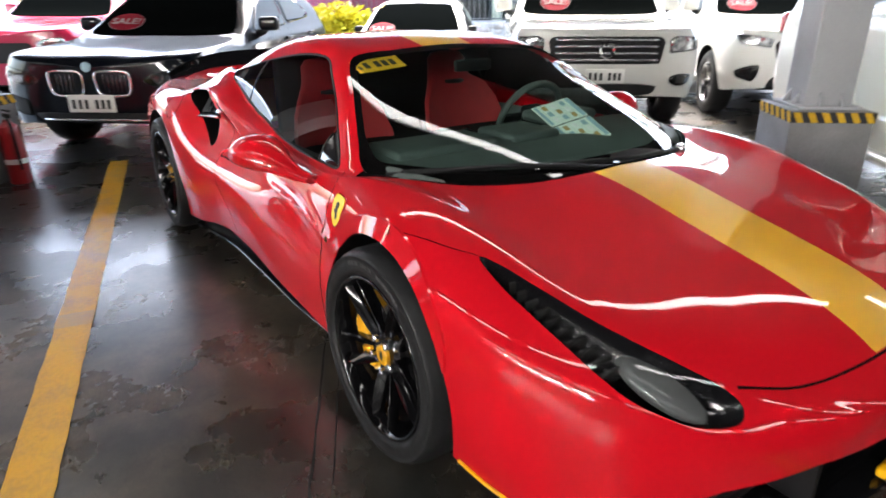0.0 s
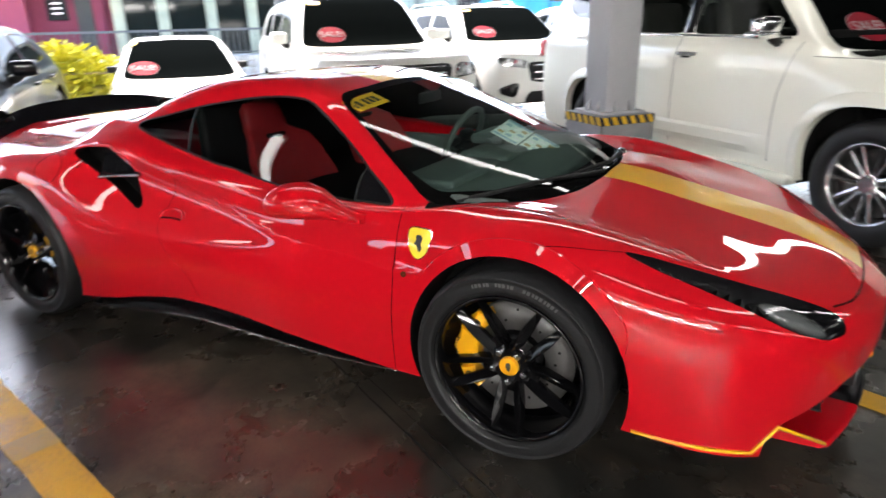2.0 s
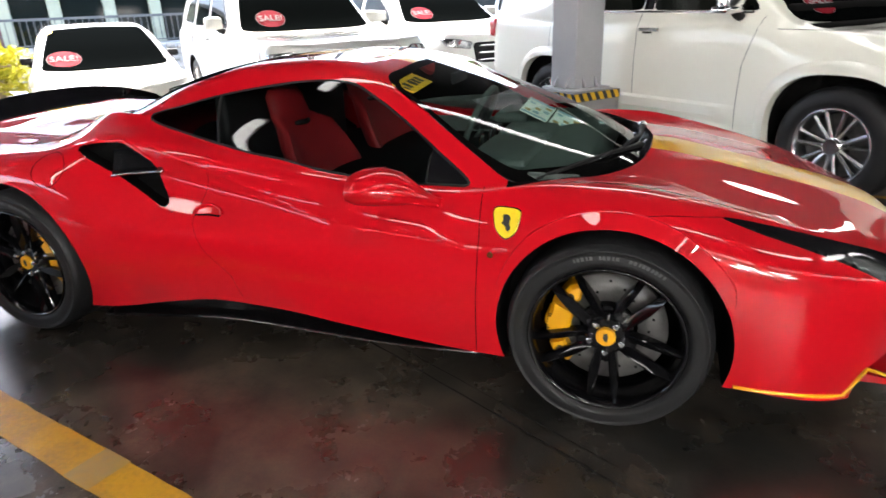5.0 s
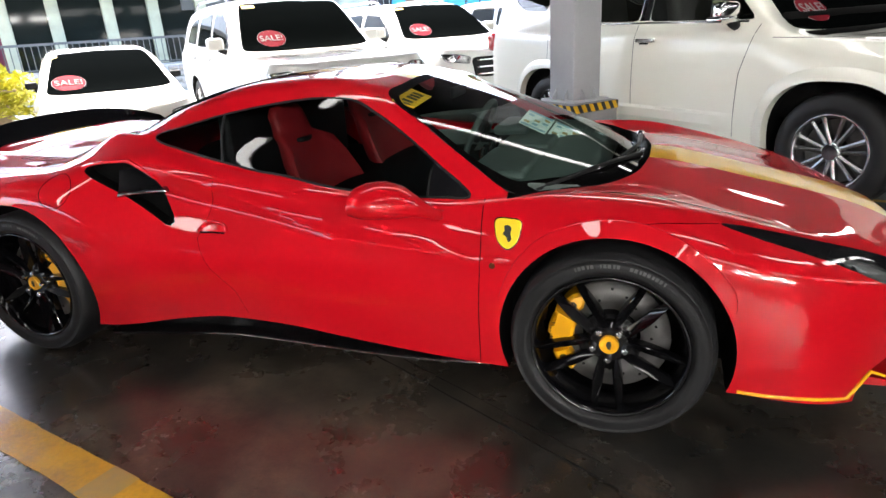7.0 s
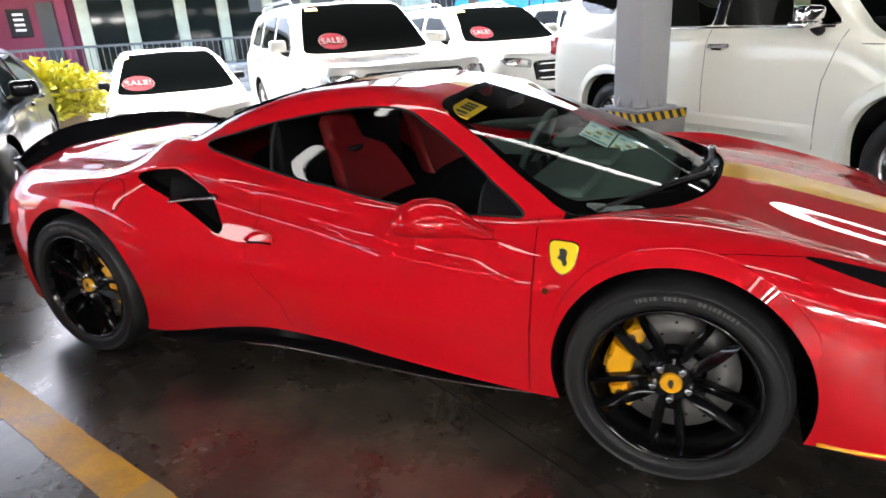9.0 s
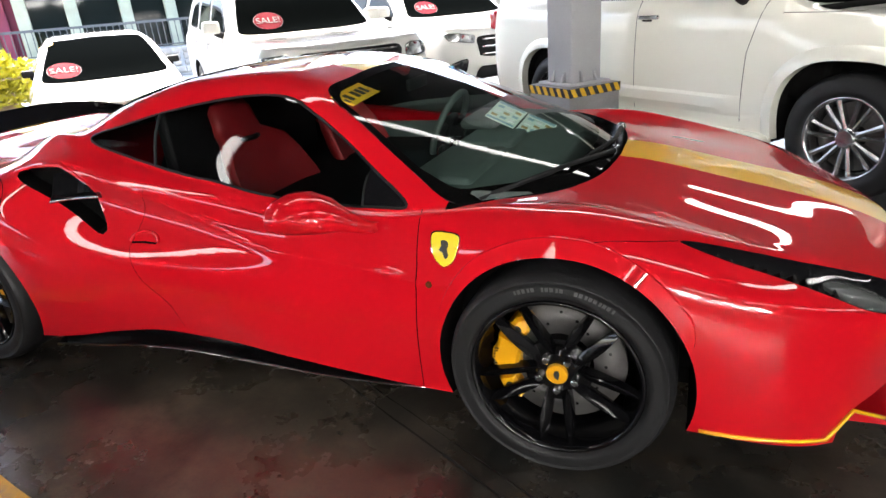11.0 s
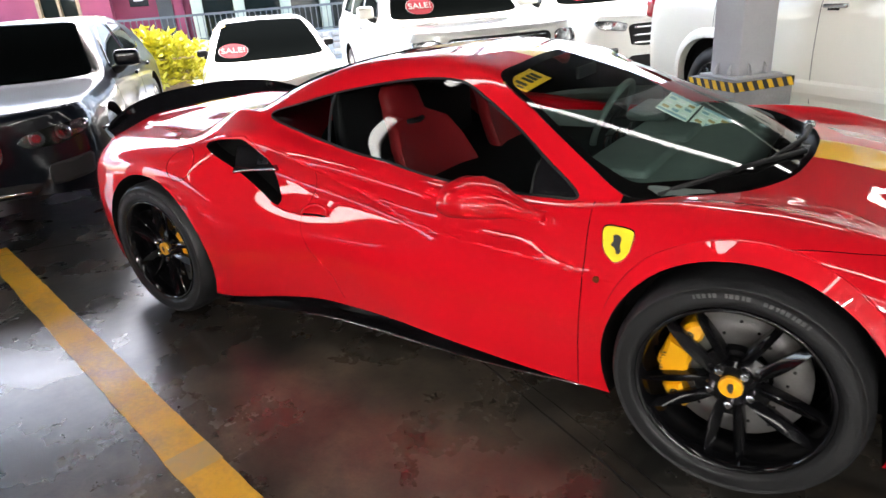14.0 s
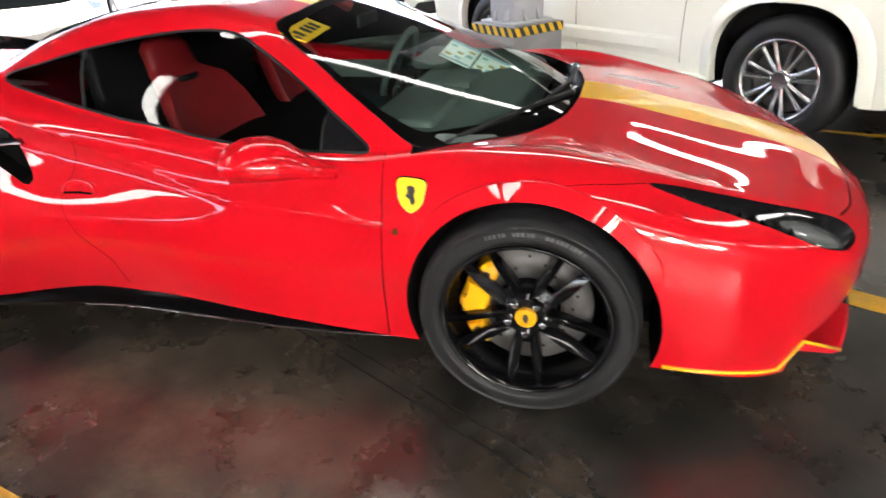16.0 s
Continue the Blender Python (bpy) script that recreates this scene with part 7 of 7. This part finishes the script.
def wall_box(name, u0, u1, v0, v1, z0, z1, mat, parent, label="", bevel=0.0):
    bm = bmesh.new()
    box(bm, ((u0 + u1) / 2, (v0 + v1) / 2, (z0 + z1) / 2), (abs(u1 - u0), abs(v1 - v0), abs(z1 - z0)), bevel)
    return part(name, bm, mat, parent, label, flat=bevel == 0)


def street_building():
    o = PIL
    r = root("street_building", pose(o.x, o.y, 0, 0, 0, G_ANGLE))
    tagged(r, "low street building with magenta corner, white upper wall and glazed shopfront", "building")
    U = F_U
    wall_box("terrace", U - .2, U + 1.6, -30, 2.6, 0, .72, MORTAR, r, "raised terrace in front of the shop")
    wall_box("upper_wall", U - 3, U + 1.2, -5.35, 2.55, 2.74, 6.5, WHITEWALL, r, "sunlit white upper wall")
    wall_box("upper_wall", U - 3, U + .4, -30, -5.35, 3.35, 6.5, WHITEWALL, r, "sunlit white upper wall")
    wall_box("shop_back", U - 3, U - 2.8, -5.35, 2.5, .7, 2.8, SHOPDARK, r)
    wall_box("shop_glass", U - .06, U - .04, -4.6, 2.5, .72, 2.74, SHOPGLASS, r, "dark reflecting shop window")
    for v in (-4.66, -3.52, -2.22, -1.08, .2, 1.35, 2.4):
        wall_box("shop_post", U - .08, U + .16, v - .15, v + .15, .72, 2.76, GREENWHITE, r, "pale green post", .02)
    wall_box("shop_screen", U - .1, U + .02, -.3, 2.5, 2.1, 2.76, RAIL, r, "grey slatted screen")
    # magenta corner
    wall_box("corner_wall", U - .3, U + .1, -7.6 + .0, -6.85, .72, 3.4, PINK, r, "bright magenta wall")
    wall_box("corner_wall", U - .3, U + .1, -12, -8.6, .72, 3.4, PINK, r, "bright magenta wall")
    wall_box("corner_wall", U - .3, U + .1, -8.6, -7.6, .72, 1.55, PINK, r, "bright magenta wall")
    wall_box("corner_wall", U - .3, U + .1, -8.6, -7.6, 2.62, 3.4, PINK, r, "bright magenta wall")
    w = wall_box("corner_window", U - .12, U - .08, -8.6, -7.6, 1.55, 2.62, SHOPGLASS, r, "dark window in wooden frame")
    for a, b, c, d in ((-8.62, -8.54, 1.5, 2.66), (-7.66, -7.58, 1.5, 2.66), (-8.12, -8.06, 1.5, 2.66)):
        wall_box("window_frame", U - .14, U + .13, a, b, c, d, WOOD, w)
    wall_box("window_sill", U - .14, U + .16, -8.65, -7.55, 1.48, 1.55, WOOD, w)
    # the porch's shade comes from the darker magenta
    wall_box("porch_wall", U - .9, U - .6, -6.9, -4.7, .72, 3.3, SHADE_PINK, r, "magenta porch wall, its shade put into a darker colour")
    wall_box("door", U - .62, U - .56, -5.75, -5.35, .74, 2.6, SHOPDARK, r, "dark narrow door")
    wall_box("jamb", U - .62, U - .5, -5.3, -5.05, .72, 2.9, PINK, r)
    wall_box("sign_board", U - .58, U - .54, -6.45, -5.95, 1.75, 2.45, BLACK_MATT, r, "dark round-cornered menu board", .005)
    for i in range(4):
        wall_box("sign_bar", U - .535, U - .53, -6.32, -6.08, 1.9 + i * .13, 1.95 + i * .13, WHITE_INK, r)
    # awning with bulbs
    aw = wall_box("awning", U - .6, U + 1.3, -11, -5.2, 3.16, 3.34, WOOD, r, "timber awning edge")
    for i in range(14):
        v = -10.6 + i * .4
        wall_box("awning_bracket", U + 1.3, U + 1.36, v, v + .08, 3.10, 3.34, SHADE_PINK, aw)
    for i in range(9):
        bm = bmesh.new()
        bmesh.ops.create_uvsphere(bm, u_segments=10, v_segments=6, radius=.07)
        bmesh.ops.translate(bm, vec=(U + 1.1, -8.6 + i * .42, 3.0), verts=bm.verts)
        part("awning_bulb", bm, BULB, aw, "lit bulb")
    # railing on the terrace edge
    rail = wall_box("railing", U + 1.5, U + 1.55, -12, 2.6, 1.38, 1.44, RAIL, r, "grey terrace railing")
    wall_box("lower_rail", U + 1.51, U + 1.54, -12, 2.6, .80, .83, RAIL, rail)
    for i in range(98):
        v = -11.9 + i * .148
        wall_box("baluster", U + 1.515, U + 1.535, v, v + .02, .8, 1.4, RAIL, rail)
    # rubble face of the terrace
    rnd = random.Random(5)
    v = -5.0
    while v < 2.5:
        z = .06
        while z < .68:
            w, h = rnd.uniform(.18, .34), rnd.uniform(.12, .20)
            bm = bmesh.new()
            box(bm, (U + 1.62, v + w / 2, min(z + h / 2, .64)), (.08, w - .02, h - .02), .03, 2, None)
            part("stone", bm, STONE, r)
            z += h
        v += .27


street_building()


def yard():
    o = PIL
    U = F_U
    # dark fence with tarpaulins
    f = root("yard_fence", pose(o.x, o.y, 0, 0, 0, G_ANGLE))
    tagged(f, "dark slatted yard fence", "fence")
    for i in range(58):
        v = 2.75 + i * .22
        wall_box("slat", U + .2, U + .24, v, v + .19, 0, 3.22 + .03 * (i % 3), FENCE, f)
    for v in np.arange(2.8, 15.5, 2.2):
        wall_box("post", U + .1, U + .2, v, v + .1, 0, 3.3, FENCE, f)

    def tarp(v0, v1, ztop, zbot, mat, label, seed, sag):
        r = root("tarpaulin", pose(o.x, o.y, 0, 0, 0, G_ANGLE))
        tagged(r, label, "tarpaulin")
        n, m = 40, 16
        vs, fs = [], []
        for i in range(n + 1):
            for j in range(m + 1):
                a, b = i / n, j / m
                zt = ztop - sag * abs(math.sin(a * math.pi * 2 + seed)) * .5
                z = zt + (zbot - zt) * b
                fold = .07 * math.sin(a * 19 + seed + b * 1.5) * (.3 + b) + .03 * math.sin(a * 43 + b * 5)
                vs.append((U + .42 + fold, v0 + (v1 - v0) * a + .05 * math.sin(b * 5 + a * 4), z))
        for i in range(n):
            for j in range(m):
                k = i * (m + 1) + j
                fs.append((k, k + 1, k + m + 2, k + m + 1))
        ob = raw("sheet", vs, fs, mat, r)
        sol = ob.modifiers.new("depth", "SOLIDIFY")
        sol.thickness = .008
    tarp(2.75, 5.3, 3.2, 1.7, TARP_G, "faded grey-green tarpaulin hung on the fence", 0.4, .25)
    tarp(6.2, 10.3, 3.05, 1.6, TARP_B, "bright blue tarpaulin hung in folds on the fence", 1.6, .9)
    # white roof behind the fence
    b = root("neighbour_shed", pose(o.x, o.y, 0, 0, 0, G_ANGLE))
    tagged(b, "bright white shed roof behind the fence", "shed")
    wall_box("wall", U - 6, U - 5.8, 2.7, 18, 0, 3.2, WHITEWALL, b)
    bm = bmesh.new()
    box(bm, (U - 4.6, 10.5, 3.75), (3.6, 16, .06), 0, 2, None)
    part("roof", bm, WHITEWALL, b, "white sheet roof")
    ow = root("market_awning", pose(o.x, o.y, 0, 0, 0, G_ANGLE))
    tagged(ow, "orange and red awning over the yard", "awning")
    wall_box("canopy", U - 1.0, U + 2.0, 12.2, 19, 3.2, 3.5, ORANGE, ow)
    for v in (12.4, 18.8):
        wall_box("awning_post", U + 1.8, U + 1.9, v, v + .1, 0, 3.2, RAIL, ow)
    # street pole
    p = g(U + 3.5, 2.95)
    r = root("street_pole", pose(p.x, p.y, 0))
    tagged(r, "grey-green round street pole", "pole")
    bm = bmesh.new()
    tube(bm, [(0, 0, 0), (0, 0, 3.5), (0, 0, 8)], [.14, .13, .10], 14)
    part("shaft", bm, POLE, r)
    bm = bmesh.new()
    tube(bm, [(0, 0, 0), (0, 0, .25)], [.2, .17], 14)
    part("foot", bm, POLE, r)


yard()


def palm(p, h, lean, crown, seed, label):
    rnd = random.Random(seed)
    r = root("palm_tree", pose(p.x, p.y, 0))
    tagged(r, label, "palm tree")
    bm = bmesh.new()
    pts = [(lean[0] * (t ** 1.4), lean[1] * (t ** 1.4), h * t) for t in np.linspace(0, 1, 14)]
    tube(bm, pts, [.17 - .05 * t + .008 * (i % 2) for i, t in enumerate(np.linspace(0, 1, 14))], 12)
    part("trunk", bm, BARK, r)
    top = Vector(pts[-1])
    for i in range(crown):
        a = 2 * math.pi * i / crown + rnd.uniform(-.2, .2)
        el = rnd.uniform(-.1, 1.0)
        L = rnd.uniform(1.5, 2.2)
        d = Vector((math.cos(a), math.sin(a), 0))
        rib = [top + d * L * t * math.cos(el * (1 - t * .4)) + Vector((0, 0, L * (math.sin(el) * t - .75 * t * t))) for t in np.linspace(0, 1, 12).tolist()]
        vs, fs = [], []
        for k in range(1, 12):
            for q in (0, .5):
                base = rib[k - 1].lerp(rib[k], q)
                t = (k + q) / 12
                ln = .55 * math.sin(min(1, t * 1.25 + .12) * math.pi) + .1
                tang = (rib[k] - rib[k - 1]).normalized()
                side = tang.cross(Vector((0, 0, 1))).normalized()
                for sg in (-1, 1):
                    tip = base + (side * sg * .8 + tang * .6 + Vector((0, 0, -.45 + rnd.uniform(-.1, .1)))) * ln
                    w = tang * .022
                    n0 = len(vs)
                    mid = base.lerp(tip, .5) + Vector((0, 0, .05 * ln))
                    vs += [base - w, base + w, mid + w, mid - w, tip]
                    fs += [(n0, n0 + 1, n0 + 2, n0 + 3), (n0 + 3, n0 + 2, n0 + 4)]
        raw("frond", vs, fs, LEAF_G, r)
        bm = bmesh.new()
        tube(bm, rib, [.02 * (1 - .8 * t) for t in np.linspace(0, 1, 12)], 5)
        part("frond_rib", bm, LEAF_G, r)


palm(g(F_U + 3.2, 2.2), 5.4, (-.5, .3), 11, 1, "leaning palm tree with slim grey trunk")
palm(g(F_U + 3.0, 5.6), 5.2, (-.25, .1), 11, 2, "palm tree with slim brown trunk")
palm(g(F_U + 4.0, 8.2), 2.7, (.1, .1), 16, 3, "short palm tree with green arching fronds")


def planter():
    p = g(-7.4, -5.15)
    r = root("planter", pose(p.x, p.y, 0, 0, 0, G_ANGLE))
    tagged(r, "low weathered timber planter box with rail", "planter")
    bm = bmesh.new()
    for s in (-1, 1):
        box(bm, (0, s * .55, .3), (.5, .05, .6), .01)
        box(bm, (s * .25, 0, .3), (.05, 1.15, .6), .01)
    part("trough", bm, WOOD, r)
    bm = bmesh.new()
    box(bm, (0, 0, .54), (.46, 1.1, .06))
    part("soil", bm, BARK, r)
    bm = bmesh.new()
    tube(bm, [(.3, -.7, .78), (.3, .8, .80)], .02, 8)
    part("hand_rail", bm, WOOD, r)
    bush = root("croton_bush", pose(p.x, p.y, 0, 0, 0, G_ANGLE))
    tagged(bush, "dense yellow-green leafy shrub in a planter", "shrub")
    rnd = random.Random(9)
    bm = bmesh.new()
    for i in range(16):
        x, y = rnd.uniform(-.15, .15), rnd.uniform(-.45, .45)
        tube(bm, [(x, y, .5), (x * 1.8, y * 1.2, .85), (x * 2.4 + rnd.uniform(-.1, .1), y * 1.35, rnd.uniform(.9, 1.15))], [.012, .009, .005], 5)
    part("stems", bm, BARK, bush)
    vs, fs = [], []
    for i in range(5200):
        c = Vector((rnd.gauss(0, .24), rnd.gauss(.04, .38), .42 + abs(rnd.gauss(0, .36))))
        if c.z > 1.28 - .3 * abs(c.y):
            continue
        d = Vector((rnd.uniform(-1, 1), rnd.uniform(-1, 1), rnd.uniform(-.2, 1))).normalized()
        s = d.orthogonal().normalized()
        L, W = rnd.uniform(.10, .20), rnd.uniform(.022, .042)
        n0 = len(vs)
        vs += [c, c + d * L * .5 + s * W, c + d * L - Vector((0, 0, .02)), c + d * L * .5 - s * W]
        fs.append((n0, n0 + 1, n0 + 2, n0 + 3))
    leaves = raw("leaves", vs, fs, LEAF_Y, bush)
    leaves["kind"] = "stuff"


planter()
